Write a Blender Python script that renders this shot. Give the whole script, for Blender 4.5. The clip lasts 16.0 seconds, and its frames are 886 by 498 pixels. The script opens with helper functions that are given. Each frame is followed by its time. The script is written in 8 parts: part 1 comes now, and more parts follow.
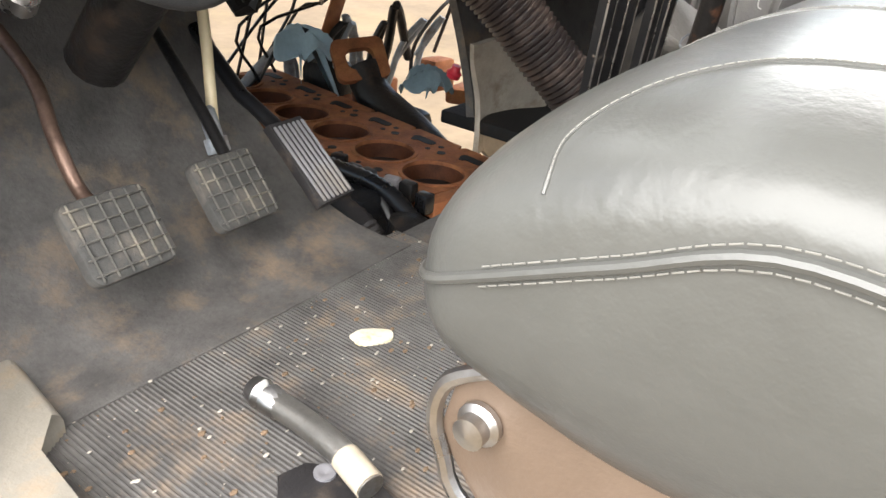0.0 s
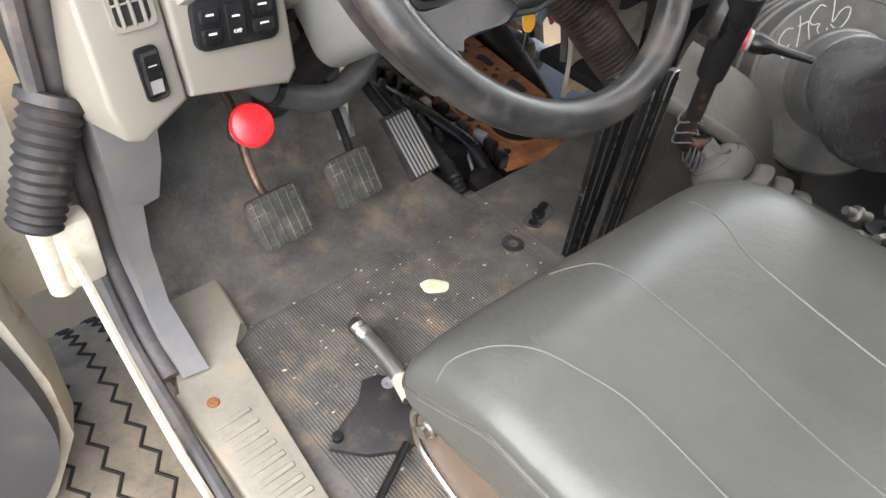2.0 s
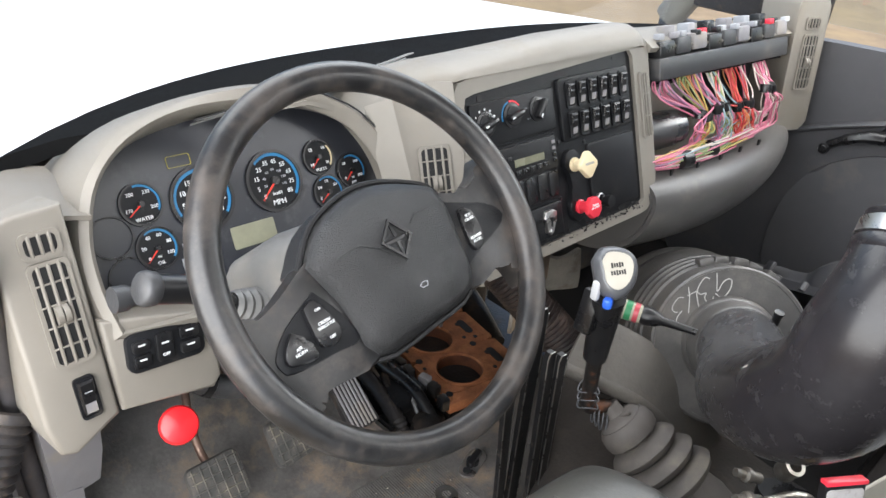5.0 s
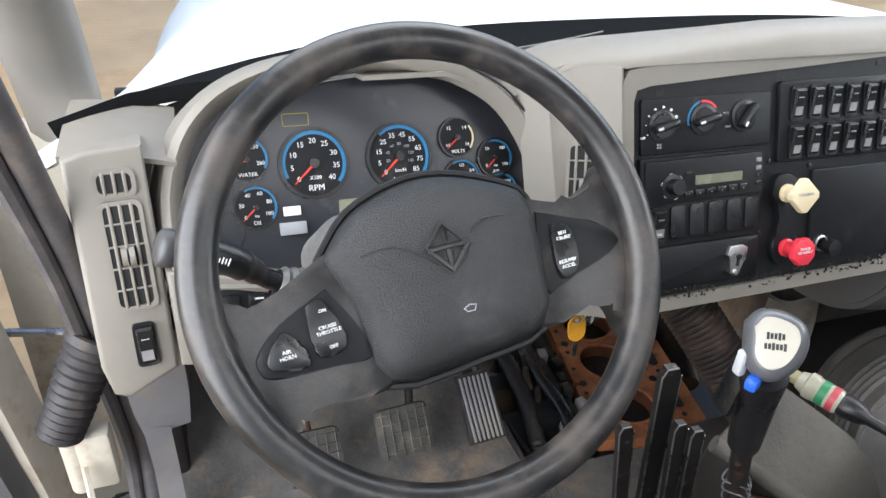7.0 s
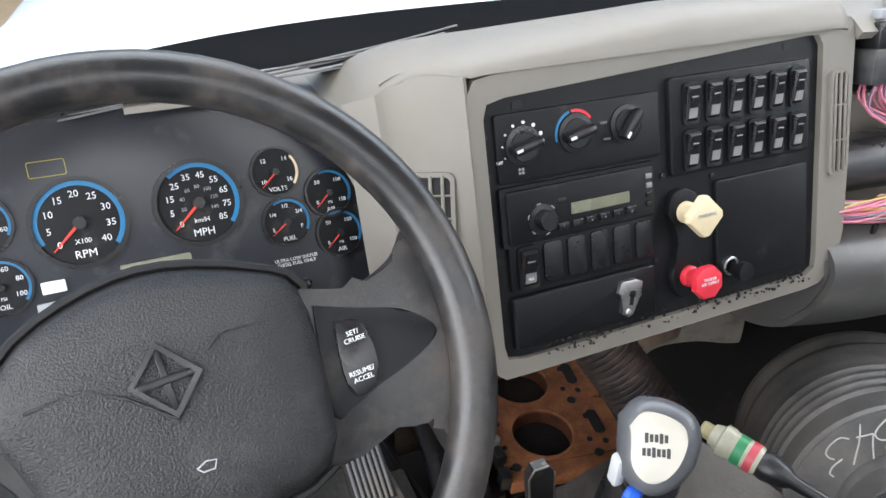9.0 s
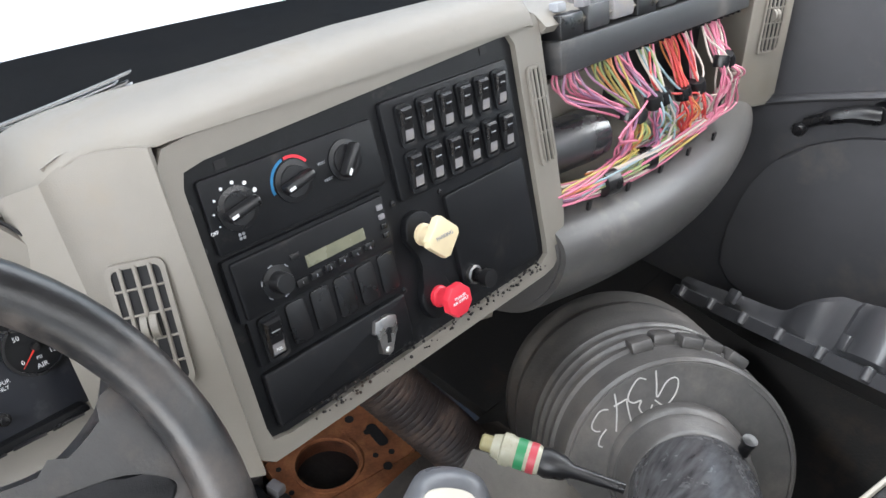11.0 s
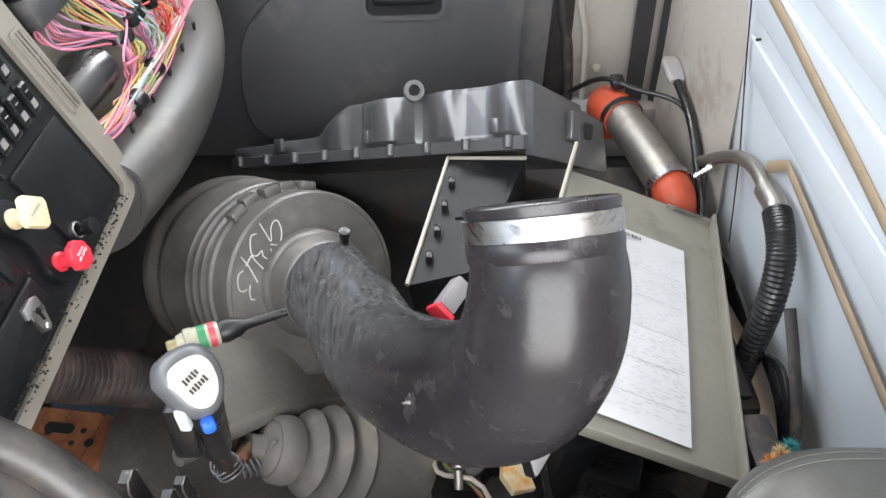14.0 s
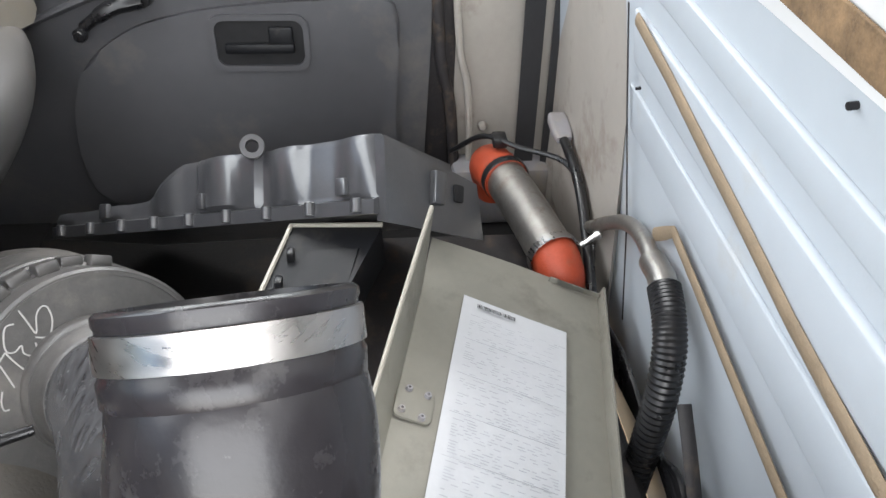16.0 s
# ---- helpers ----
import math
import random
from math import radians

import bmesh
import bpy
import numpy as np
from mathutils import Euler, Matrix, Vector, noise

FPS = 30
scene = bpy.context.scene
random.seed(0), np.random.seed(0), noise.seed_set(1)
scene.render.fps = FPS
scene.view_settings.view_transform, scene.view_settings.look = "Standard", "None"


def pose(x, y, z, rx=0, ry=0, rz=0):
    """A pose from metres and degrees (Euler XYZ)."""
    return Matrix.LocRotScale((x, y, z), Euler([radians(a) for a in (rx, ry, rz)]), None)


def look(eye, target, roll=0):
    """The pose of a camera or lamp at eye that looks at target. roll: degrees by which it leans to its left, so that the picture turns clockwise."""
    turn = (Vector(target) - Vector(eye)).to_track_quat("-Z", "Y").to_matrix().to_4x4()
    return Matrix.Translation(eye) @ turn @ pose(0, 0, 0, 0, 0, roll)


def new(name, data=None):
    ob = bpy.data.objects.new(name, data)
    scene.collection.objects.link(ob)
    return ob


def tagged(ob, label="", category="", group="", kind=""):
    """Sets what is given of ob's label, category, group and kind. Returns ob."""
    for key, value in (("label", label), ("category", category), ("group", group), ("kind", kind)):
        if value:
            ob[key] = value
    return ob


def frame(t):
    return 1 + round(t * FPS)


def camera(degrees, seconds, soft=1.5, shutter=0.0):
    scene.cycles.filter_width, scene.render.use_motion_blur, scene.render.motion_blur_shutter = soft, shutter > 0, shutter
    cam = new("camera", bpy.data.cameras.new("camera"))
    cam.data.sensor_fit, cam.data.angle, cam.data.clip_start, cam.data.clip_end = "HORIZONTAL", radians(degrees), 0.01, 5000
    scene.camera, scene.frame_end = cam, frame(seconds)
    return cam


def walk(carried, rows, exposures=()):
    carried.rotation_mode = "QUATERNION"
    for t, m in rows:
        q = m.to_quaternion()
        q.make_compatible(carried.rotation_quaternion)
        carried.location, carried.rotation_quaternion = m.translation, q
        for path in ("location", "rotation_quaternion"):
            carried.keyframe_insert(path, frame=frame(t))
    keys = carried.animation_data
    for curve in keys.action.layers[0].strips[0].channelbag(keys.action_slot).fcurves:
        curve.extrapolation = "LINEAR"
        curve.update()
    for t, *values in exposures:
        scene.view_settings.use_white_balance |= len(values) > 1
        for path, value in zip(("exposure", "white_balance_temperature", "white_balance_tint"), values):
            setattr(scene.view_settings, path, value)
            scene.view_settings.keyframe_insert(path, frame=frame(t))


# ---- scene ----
cam = camera(62.5, 16.0)
PATH = [
    (0, (0.026, 0.249, 0.486), (1.509, 1.224, -0.436), 5.8),
    (0.5, (0.003, 0.208, 0.607), (1.379, 1.172, -0.478), 6.8),
    (1, (-0.031, 0.163, 0.657), (1.358, 1.063, -0.465), 6.6),
    (1.5, (-0.019, 0.156, 0.806), (1.150, 1.110, -0.508), 4.9),
    (2, (-0.065, 0.086, 0.914), (0.996, 1.085, -0.455), 7.2),
    (2.5, (-0.022, 0.024, 1.036), (1.194, 1.076, -0.154), 6.9),
    (3, (-0.026, -0.001, 1.103), (1.334, 1.015, 0.047), 5.1),
    (3.5, (-0.026, -0.009, 1.125), (1.401, 1.008, 0.16), 4.4),
    (4, (-0.023, -0.011, 1.124), (1.406, 1.029, 0.187), 4.4),
    (4.5, (-0.018, -0.014, 1.126), (1.359, 1.09, 0.185), 4.6),
    (5, (0.006, -0.008, 1.121), (1.231, 1.236, 0.146), 5.1),
    (5.2, (0.027, -0.002, 1.11), (1.17, 1.309, 0.122), 5.5),
    (7.3, (0.279, 0.011, 1.078), (0.841, 1.609, 0.014), 3.3),
    (7.5, (0.281, 0.011, 1.078), (0.847, 1.6, 0.003), 3.0),
    (8, (0.315, 0.011, 1.071), (0.913, 1.574, -0.023), 2.3),
    (8.2, (0.348, 0.034, 1.057), (0.968, 1.584, -0.045), 2.2),
    (10.3, (0.576, 0.27, 1.067), (1.466, 1.669, -0.052), 2.5),
    (10.5, (0.57, 0.27, 1.072), (1.529, 1.62, -0.051), 2.8),
    (11, (0.538, 0.24, 1.084), (1.762, 1.341, -0.051), 3.2),
    (11.5, (0.483, 0.208, 1.102), (1.929, 0.919, -0.084), 2.4),
    (12, (0.427, 0.192, 1.132), (1.919, 0.492, -0.166), 0.8),
    (12.5, (0.379, 0.192, 1.163), (1.837, 0.311, -0.201), -1.2),
    (13, (0.356, 0.195, 1.185), (1.808, 0.24, -0.189), -1.8),
    (13.5, (0.353, 0.201, 1.189), (1.809, 0.225, -0.182), -1.6),
    (14, (0.356, 0.2, 1.188), (1.826, 0.204, -0.168), -1.5),
    (14.5, (0.367, 0.181, 1.179), (1.867, 0.131, -0.143), -0.7),
    (15, (0.469, 0.09, 1.107), (2.012, -0.039, -0.159), 0.5),
    (15.5, (0.538, 0.041, 1.055), (2.098, -0.124, -0.186), 1.3),
    (16, (0.53, 0.049, 1.061), (2.106, -0.126, -0.158), 2.0),
]
walk(cam, [(t, look(eye, target, roll)) for t, eye, target, roll in PATH], [(0, 1.46, 6700, 10), (0.5, 1.20, 6700, 10), (1, 1.20, 6700, 10), (1.5, 1.08, 6600, 10), (2, 1.10, 6500, 10), (3.5, 0.98, 6500, 10), (8, 0.81, 6200, 10), (10.5, 0.85, 6200, 10), (12.5, 1.28, 6450, 10), (14, 1.28, 6450, 10), (14.5, 1.25, 6450, 10), (15, 1.08, 6500, 10), (16, 0.98, 6400, 10)])

# ---------------------------------------------------------------- world and light
world = bpy.data.worlds.new("sky")
scene.world = world
world.use_nodes = True
wn = world.node_tree.nodes
sky = wn.new("ShaderNodeTexSky")
sky.sky_type, sky.sun_disc = "NISHITA", False
SUN_EL, SUN_AZ = 58.0, 128.0
sky.sun_elevation, sky.sun_rotation = radians(SUN_EL), radians(SUN_AZ)
sky.dust_density = 2.0
wn["Background"].inputs["Strength"].default_value = 0.15
world.node_tree.links.new(sky.outputs[0], wn["Background"].inputs["Color"])

sun_dir = Vector((math.sin(radians(SUN_AZ)) * math.cos(radians(SUN_EL)), math.cos(radians(SUN_AZ)) * math.cos(radians(SUN_EL)), math.sin(radians(SUN_EL))))
sun = new("sun", bpy.data.lights.new("sun", "SUN"))
sun.data.energy, sun.data.angle, sun.data.color = 1.5, radians(12.0), (1.0, 0.95, 0.88)
sun.matrix_world = look((0, 0, 8), Vector((0, 0, 8)) - sun_dir)


def area_lamp(name, eye, target, sx, sy, watts):
    """Lamp for the daylight of one cab opening; the rear one is added fill."""
    la = new(name, bpy.data.lights.new(name, "AREA"))
    la.data.shape, la.data.size, la.data.size_y, la.data.energy, la.data.color = "RECTANGLE", sx, sy, watts, (1.0, 0.985, 0.96)
    la.matrix_world = look(eye, target)


area_lamp("daylight_windscreen", (1.06, 0.98, 1.34), (1.06, 0.1, 0.45), 1.8, 0.45, 8.2)
area_lamp("daylight_driver_door", (-0.46, 0.26, 1.02), (0.8, 0.45, 0.2), 1.4, 1.3, 31)
area_lamp("daylight_right_window", (2.07, 0.42, 1.22), (1.2, 0.42, 0.3), 0.9, 0.3, 6)
# Added fill lamp; the rear wall has no window here.
area_lamp("rear_fill_lamp", (1.05, -0.27, 1.28), (1.05, 0.7, 0.2), 1.5, 0.3, 6)


# ---------------------------------------------------------------- materials
def mat(name, col, rough=0.5, metal=0.0, var=0.2, scale=9.0, bump=0.08, bscale=260.0, dirt=None, dirt_amount=0.4, dirt_scale=5.0, spec=0.5, coat=0.0, rand=0.0, stretch=(1, 1, 1), rvar=0.12):
    """A worn surface: base colour with two scales of variation, optional dirt patches, fine relief."""
    m = bpy.data.materials.new(name)
    m.use_nodes = True
    n, l = m.node_tree.nodes, m.node_tree.links
    b = n["Principled BSDF"]
    tc = n.new("ShaderNodeTexCoord")
    mp = n.new("ShaderNodeMapping")
    mp.inputs["Scale"].default_value = stretch
    l.new(tc.outputs["Object"], mp.inputs["Vector"])

    def noisy(s, detail=5.0, roughness=0.6):
        t = n.new("ShaderNodeTexNoise")
        t.inputs["Scale"].default_value, t.inputs["Detail"].default_value, t.inputs["Roughness"].default_value = s, detail, roughness
        l.new(mp.outputs[0], t.inputs["Vector"])
        return t.outputs["Fac"]

    big, fine = noisy(scale), noisy(scale * 9.0, 3.0)
    mix = n.new("ShaderNodeMath")
    mix.operation = "MULTIPLY_ADD"
    mix.inputs[1].default_value = 0.35
    l.new(fine, mix.inputs[0])
    l.new(big, mix.inputs[2])
    ramp = n.new("ShaderNodeValToRGB")
    ramp.color_ramp.elements[0].position, ramp.color_ramp.elements[1].position = 0.42, 0.95
    c = Vector(col)
    ramp.color_ramp.elements[0].color = (*(c * (1 - var)), 1)
    ramp.color_ramp.elements[1].color = (*[min(1.0, v) for v in c * (1 + var)], 1)
    l.new(mix.outputs[0], ramp.inputs[0])
    colour = ramp.outputs[0]
    if rand:
        oi = n.new("ShaderNodeObjectInfo")
        hs = n.new("ShaderNodeHueSaturation")
        mr = n.new("ShaderNodeMapRange")
        mr.inputs["To Min"].default_value, mr.inputs["To Max"].default_value = 1 - rand, 1 + rand
        l.new(oi.outputs["Random"], mr.inputs["Value"])
        l.new(mr.outputs[0], hs.inputs["Value"])
        l.new(colour, hs.inputs["Color"])
        colour = hs.outputs[0]
    rough_out = None
    if dirt:
        dm = noisy(dirt_scale, 8.0, 0.68)
        dr = n.new("ShaderNodeValToRGB")
        dr.color_ramp.elements[0].position = 0.62 - 0.3 * dirt_amount
        dr.color_ramp.elements[1].position = 0.80 - 0.2 * dirt_amount
        l.new(dm, dr.inputs[0])
        mx = n.new("ShaderNodeMix")
        mx.data_type = "RGBA"
        l.new(dr.outputs[0], mx.inputs["Factor"])
        l.new(colour, mx.inputs["A"])
        mx.inputs["B"].default_value = (*dirt, 1)
        colour = mx.outputs["Result"]
        ra = n.new("ShaderNodeMapRange")
        ra.inputs["To Min"].default_value, ra.inputs["To Max"].default_value = rough, min(1.0, rough + 0.3)
        l.new(dr.outputs[0], ra.inputs["Value"])
        rough_out = ra.outputs[0]
    l.new(colour, b.inputs["Base Color"])
    if rough_out is None:
        ra = n.new("ShaderNodeMapRange")
        ra.inputs["From Min"].default_value, ra.inputs["From Max"].default_value = 0.3, 0.7
        ra.inputs["To Min"].default_value, ra.inputs["To Max"].default_value = max(0.02, rough - rvar), min(1.0, rough + rvar)
        l.new(big, ra.inputs["Value"])
        rough_out = ra.outputs[0]
    l.new(rough_out, b.inputs["Roughness"])
    b.inputs["Metallic"].default_value = metal
    b.inputs["Specular IOR Level"].default_value = spec
    b.inputs["Coat Weight"].default_value = coat
    if bump:
        bt = noisy(bscale, 3.0)
        bp = n.new("ShaderNodeBump")
        bp.inputs["Strength"].default_value, bp.inputs["Distance"].default_value = bump, 0.002
        l.new(bt, bp.inputs["Height"])
        l.new(bp.outputs[0], b.inputs["Normal"])
    return m


def glass_mat():
    m = bpy.data.materials.new("window_glass")
    m.use_nodes = True
    n, l = m.node_tree.nodes, m.node_tree.links
    n.clear()
    out, g, t, mx, fr, pw, mu = (n.new("ShaderNode" + k) for k in ("OutputMaterial", "BsdfGlossy", "BsdfTransparent", "MixShader", "LayerWeight", "Math", "Math"))
    pw.operation, pw.inputs[1].default_value = "POWER", 5.0
    mu.operation, mu.inputs[1].default_value, mu.inputs[2].default_value = "MULTIPLY_ADD", 0.6, 0.04
    l.new(fr.outputs["Facing"], pw.inputs[0])
    l.new(pw.outputs[0], mu.inputs[0])
    g.inputs["Roughness"].default_value = 0.02
    t.inputs["Color"].default_value = (0.93, 0.96, 0.95, 1)
    l.new(mu.outputs[0], mx.inputs[0])
    l.new(t.outputs[0], mx.inputs[1])
    l.new(g.outputs[0], mx.inputs[2])
    l.new(mx.outputs[0], out.inputs["Surface"])
    return m


DUST = (0.30, 0.26, 0.20)
BEIGE = mat("beige_dash_plastic", (0.205, 0.188, 0.162), 0.48, var=0.08, scale=4, bump=0.25, bscale=900, dirt=(0.22, 0.19, 0.15), dirt_amount=0.25, dirt_scale=5)
GREY = mat("grey_trim_plastic", (0.068, 0.068, 0.074), 0.5, var=0.12, scale=3, bump=0.3, bscale=1000, dirt=(0.13, 0.12, 0.11), dirt_amount=0.2, dirt_scale=4)
KICK = mat("grey_kick_plastic", (0.225, 0.218, 0.23), 0.5, var=0.15, scale=6, bump=0.2, bscale=800, dirt=DUST, dirt_amount=0.35, dirt_scale=7)
SILLM = mat("dirty_sill_plastic", (0.26, 0.235, 0.195), 0.7, var=0.2, scale=9, bump=0.4, bscale=300, dirt=(0.36, 0.25, 0.15), dirt_amount=0.35, dirt_scale=9)
SHROUD = mat("dark_column_plastic", (0.042, 0.043, 0.046), 0.38, var=0.15, scale=8, bump=0.25, bscale=900, dirt=(0.11, 0.10, 0.09), dirt_amount=0.22, dirt_scale=9)
COWL = mat("matte_black_cowl", (0.007, 0.0072, 0.0075), 0.9, var=0.3, scale=10, bump=0.4, bscale=600, spec=0.05)
# The dark gap under the oil pan is put into this floor's colour.
DARKFLOOR = mat("gap_dark_floor_rubber", (0.006, 0.0055, 0.0055), 0.8, var=0.4, scale=10, bump=0.5, bscale=160, dirt=(0.05, 0.035, 0.025), dirt_amount=0.2, dirt_scale=5)
BOLST = mat("warm_grey_bolster", (0.088, 0.086, 0.084), 0.33, var=0.1, scale=5, bump=0.2, bscale=900, dirt=(0.2, 0.18, 0.16), dirt_amount=0.15, dirt_scale=7)
PANM = mat("satin_black_pan", (0.044, 0.045, 0.049), 0.30, 0.0, var=0.25, scale=10, bump=0.10, bscale=160, coat=0.5, spec=0.8, dirt=(0.06, 0.06, 0.062), dirt_amount=0.15, dirt_scale=16)
FAINT = mat("faint_print", (0.36, 0.37, 0.39), 0.8, bump=0)
BLACK = mat("black_panel_plastic", (0.009, 0.0095, 0.011), 0.42, var=0.25, scale=12, bump=0.2, bscale=1100, dirt=(0.06, 0.054, 0.048), dirt_amount=0.14, dirt_scale=14, spec=0.24)
BLACK2 = mat("black_switch_plastic", (0.009, 0.009, 0.010), 0.32, var=0.2, scale=20, bump=0.05)
CLUSTER = mat("smoked_cluster_face", (0.020, 0.022, 0.028), 0.28, var=0.15, scale=8, bump=0.0, dirt=(0.09, 0.09, 0.095), dirt_amount=0.15, dirt_scale=10)
COLUMN = mat("dusty_grey_column_plastic", (0.125, 0.125, 0.123), 0.34, var=0.2, scale=8, bump=0.2, bscale=900, dirt=(0.19, 0.18, 0.165), dirt_amount=0.3, dirt_scale=9)
RUBBER = mat("worn_wheel_rubber", (0.014, 0.014, 0.0148), 0.30, var=0.6, scale=16, bump=0.10, bscale=500, dirt=(0.062, 0.051, 0.044), dirt_amount=0.46, dirt_scale=15)
PAD = mat("horn_pad_vinyl", (0.017, 0.0172, 0.018), 0.33, spec=0.45, var=0.25, scale=10, bump=0.8, bscale=620, dirt=(0.06, 0.06, 0.06), dirt_amount=0.16, dirt_scale=8)
VINYL = mat("grey_seat_vinyl", (0.066, 0.066, 0.061), 0.36, var=0.16, scale=5, bump=0.22, bscale=120, rvar=0.07)
THREAD = mat("pale_thread", (0.145, 0.140, 0.125), 0.8, bump=0)
MAT = mat("dirty_floor_mat", (0.096, 0.090, 0.085), 0.6, var=0.45, scale=16, bump=0.6, bscale=160, dirt=(0.24, 0.175, 0.12), dirt_amount=0.36, dirt_scale=11)
STEEL = mat("scuffed_steel", (0.45, 0.44, 0.43), 0.32, 1.0, var=0.25, scale=30, bump=0.1)
CHROME = mat("bright_clamp_steel", (0.36, 0.345, 0.335), 0.31, 1.0, var=0.08, scale=30, bump=0.03, stretch=(1, 1, 6))
RUST = mat("rusty_iron", (0.26, 0.098, 0.041), 0.75, 0.25, var=0.45, scale=22, bump=0.8, bscale=180, dirt=(0.42, 0.19, 0.08), dirt_amount=0.45, dirt_scale=16)
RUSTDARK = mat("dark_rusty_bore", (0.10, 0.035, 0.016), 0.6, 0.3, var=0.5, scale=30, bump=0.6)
OILY = mat("oily_black_iron", (0.014, 0.013, 0.013), 0.45, 0.3, var=0.5, scale=18, bump=0.7, bscale=120, dirt=(0.07, 0.045, 0.03), dirt_amount=0.28, dirt_scale=13)
BLUEGREY = mat("faded_grey_primer", (0.30, 0.33, 0.36), 0.6, var=0.3, scale=25, bump=0.3, dirt=(0.14, 0.1, 0.07), dirt_amount=0.4, dirt_scale=15)
DUCT = mat("black_rubber_duct", (0.016, 0.0148, 0.0168), 0.27, spec=0.34, var=0.35, scale=9, bump=0.09, bscale=160, dirt=(0.06, 0.058, 0.058), dirt_amount=0.16, dirt_scale=28)


def dust_sheen_film(m, x0, x1, col, amount):
    """A streaky film over the duct's inlet arm: dry dust plus painted sky sheen."""
    n, l = m.node_tree.nodes, m.node_tree.links
    b = n["Principled BSDF"]
    tc, sp, mr = n.new("ShaderNodeTexCoord"), n.new("ShaderNodeSeparateXYZ"), n.new("ShaderNodeMapRange")
    mp, no, ra = n.new("ShaderNodeMapping"), n.new("ShaderNodeTexNoise"), n.new("ShaderNodeMapRange")
    mp.inputs["Rotation"].default_value = (0.0, 0.5, 0.9)
    mp.inputs["Scale"].default_value = (26.0, 120.0, 120.0)
    no.inputs["Scale"].default_value, no.inputs["Detail"].default_value = 1.0, 8.0
    l.new(tc.outputs["Object"], sp.inputs[0])
    l.new(tc.outputs["Object"], mp.inputs["Vector"])
    l.new(mp.outputs[0], no.inputs["Vector"])
    mr.interpolation_type = "SMOOTHSTEP"
    mr.inputs["From Min"].default_value, mr.inputs["From Max"].default_value = x0, x1
    ra.inputs["From Min"].default_value, ra.inputs["From Max"].default_value = 0.22, 0.92
    l.new(sp.outputs["X"], mr.inputs["Value"])
    l.new(no.outputs["Fac"], ra.inputs["Value"])
    mu, mu2 = n.new("ShaderNodeMath"), n.new("ShaderNodeMath")
    mu.operation = mu2.operation = "MULTIPLY"
    l.new(mr.outputs[0], mu.inputs[0])
    l.new(ra.outputs[0], mu.inputs[1])
    l.new(mu.outputs[0], mu2.inputs[0])
    mu2.inputs[1].default_value = amount
    mx = n.new("ShaderNodeMix")
    mx.data_type = "RGBA"
    l.new(b.inputs["Base Color"].links[0].from_socket, mx.inputs[6])
    mx.inputs[7].default_value = (*col, 1)
    l.new(mu2.outputs[0], mx.inputs[0])
    l.new(mx.outputs[2], b.inputs["Base Color"])


# Lightens the arm for the sky's reflection as well as for dust.
dust_sheen_film(DUCT, 0.80, 1.02, (0.17, 0.175, 0.18), 0.60)
DUCTB = mat("dusty_filter_plastic", (0.080, 0.077, 0.074), 0.32, var=0.35, scale=8, bump=0.25, bscale=220, dirt=(0.17, 0.155, 0.14), dirt_amount=0.40, dirt_scale=6)
GLOSSBLACK = mat("gloss_black_casting", (0.030, 0.031, 0.034), 0.30, 0.0, var=0.3, scale=14, bump=0.12, bscale=180, spec=0.8, coat=0.3)
LID = mat("grey_green_panel_plastic", (0.185, 0.178, 0.150), 0.55, var=0.12, scale=6, bump=0.2, bscale=700, dirt=(0.13, 0.12, 0.10), dirt_amount=0.22, dirt_scale=7)
PAPER = mat("printed_paper", (0.45, 0.46, 0.475), 0.8, var=0.05, scale=10, bump=0.2, bscale=60)
WHITE = mat("white_cab_paint", (0.78, 0.79, 0.79), 0.35, var=0.05, scale=4, bump=0.05, dirt=(0.6, 0.56, 0.48), dirt_amount=0.16, dirt_scale=4)
WALLP = mat("pale_blue_wall_paint", (0.47, 0.515, 0.555), 0.45, var=0.05, scale=3, bump=0.1, dirt=(0.46, 0.44, 0.40), dirt_amount=0.18, dirt_scale=3)
SEALER = mat("tan_seam_sealer", (0.25, 0.19, 0.125), 0.75, var=0.2, scale=30, bump=0.7, bscale=300)
JAMB = mat("dirty_white_jamb", (0.50, 0.465, 0.39), 0.5, var=0.15, scale=8, bump=0.2, dirt=(0.30, 0.19, 0.10), dirt_amount=0.33, dirt_scale=10)
PILLAR = mat("pillar_grey_paint", (0.36, 0.335, 0.30), 0.5, var=0.1, scale=5, bump=0.15, dirt=(0.22, 0.18, 0.15), dirt_amount=0.25, dirt_scale=7)
SEAL = mat("black_door_rubber", (0.022, 0.020, 0.021), 0.55, var=0.3, scale=14, bump=0.3, dirt=(0.10, 0.075, 0.055), dirt_amount=0.3, dirt_scale=20)
WEB = mat("black_belt_webbing", (0.02, 0.02, 0.022), 0.7, bump=0.8, bscale=900)
REDP = mat("bright_red_plastic", (0.80, 0.012, 0.018), 0.35, var=0.08, bump=0.05)
REDK = mat("faded_red_plastic", (0.72, 0.035, 0.06), 0.4, var=0.15, bump=0.05)
CREAM = mat("cream_plastic", (0.74, 0.62, 0.40), 0.4, var=0.08, bump=0.05)
ORANGE = mat("orange_silicone", (0.36, 0.054, 0.021), 0.5, var=0.2, scale=20, bump=0.3, dirt=(0.25, 0.1, 0.06), dirt_amount=0.3, dirt_scale=18)
ALLOY = mat("dull_aluminium", (0.36, 0.345, 0.32), 0.36, 0.9, var=0.2, scale=16, bump=0.25, dirt=(0.20, 0.16, 0.12), dirt_amount=0.3, dirt_scale=14)
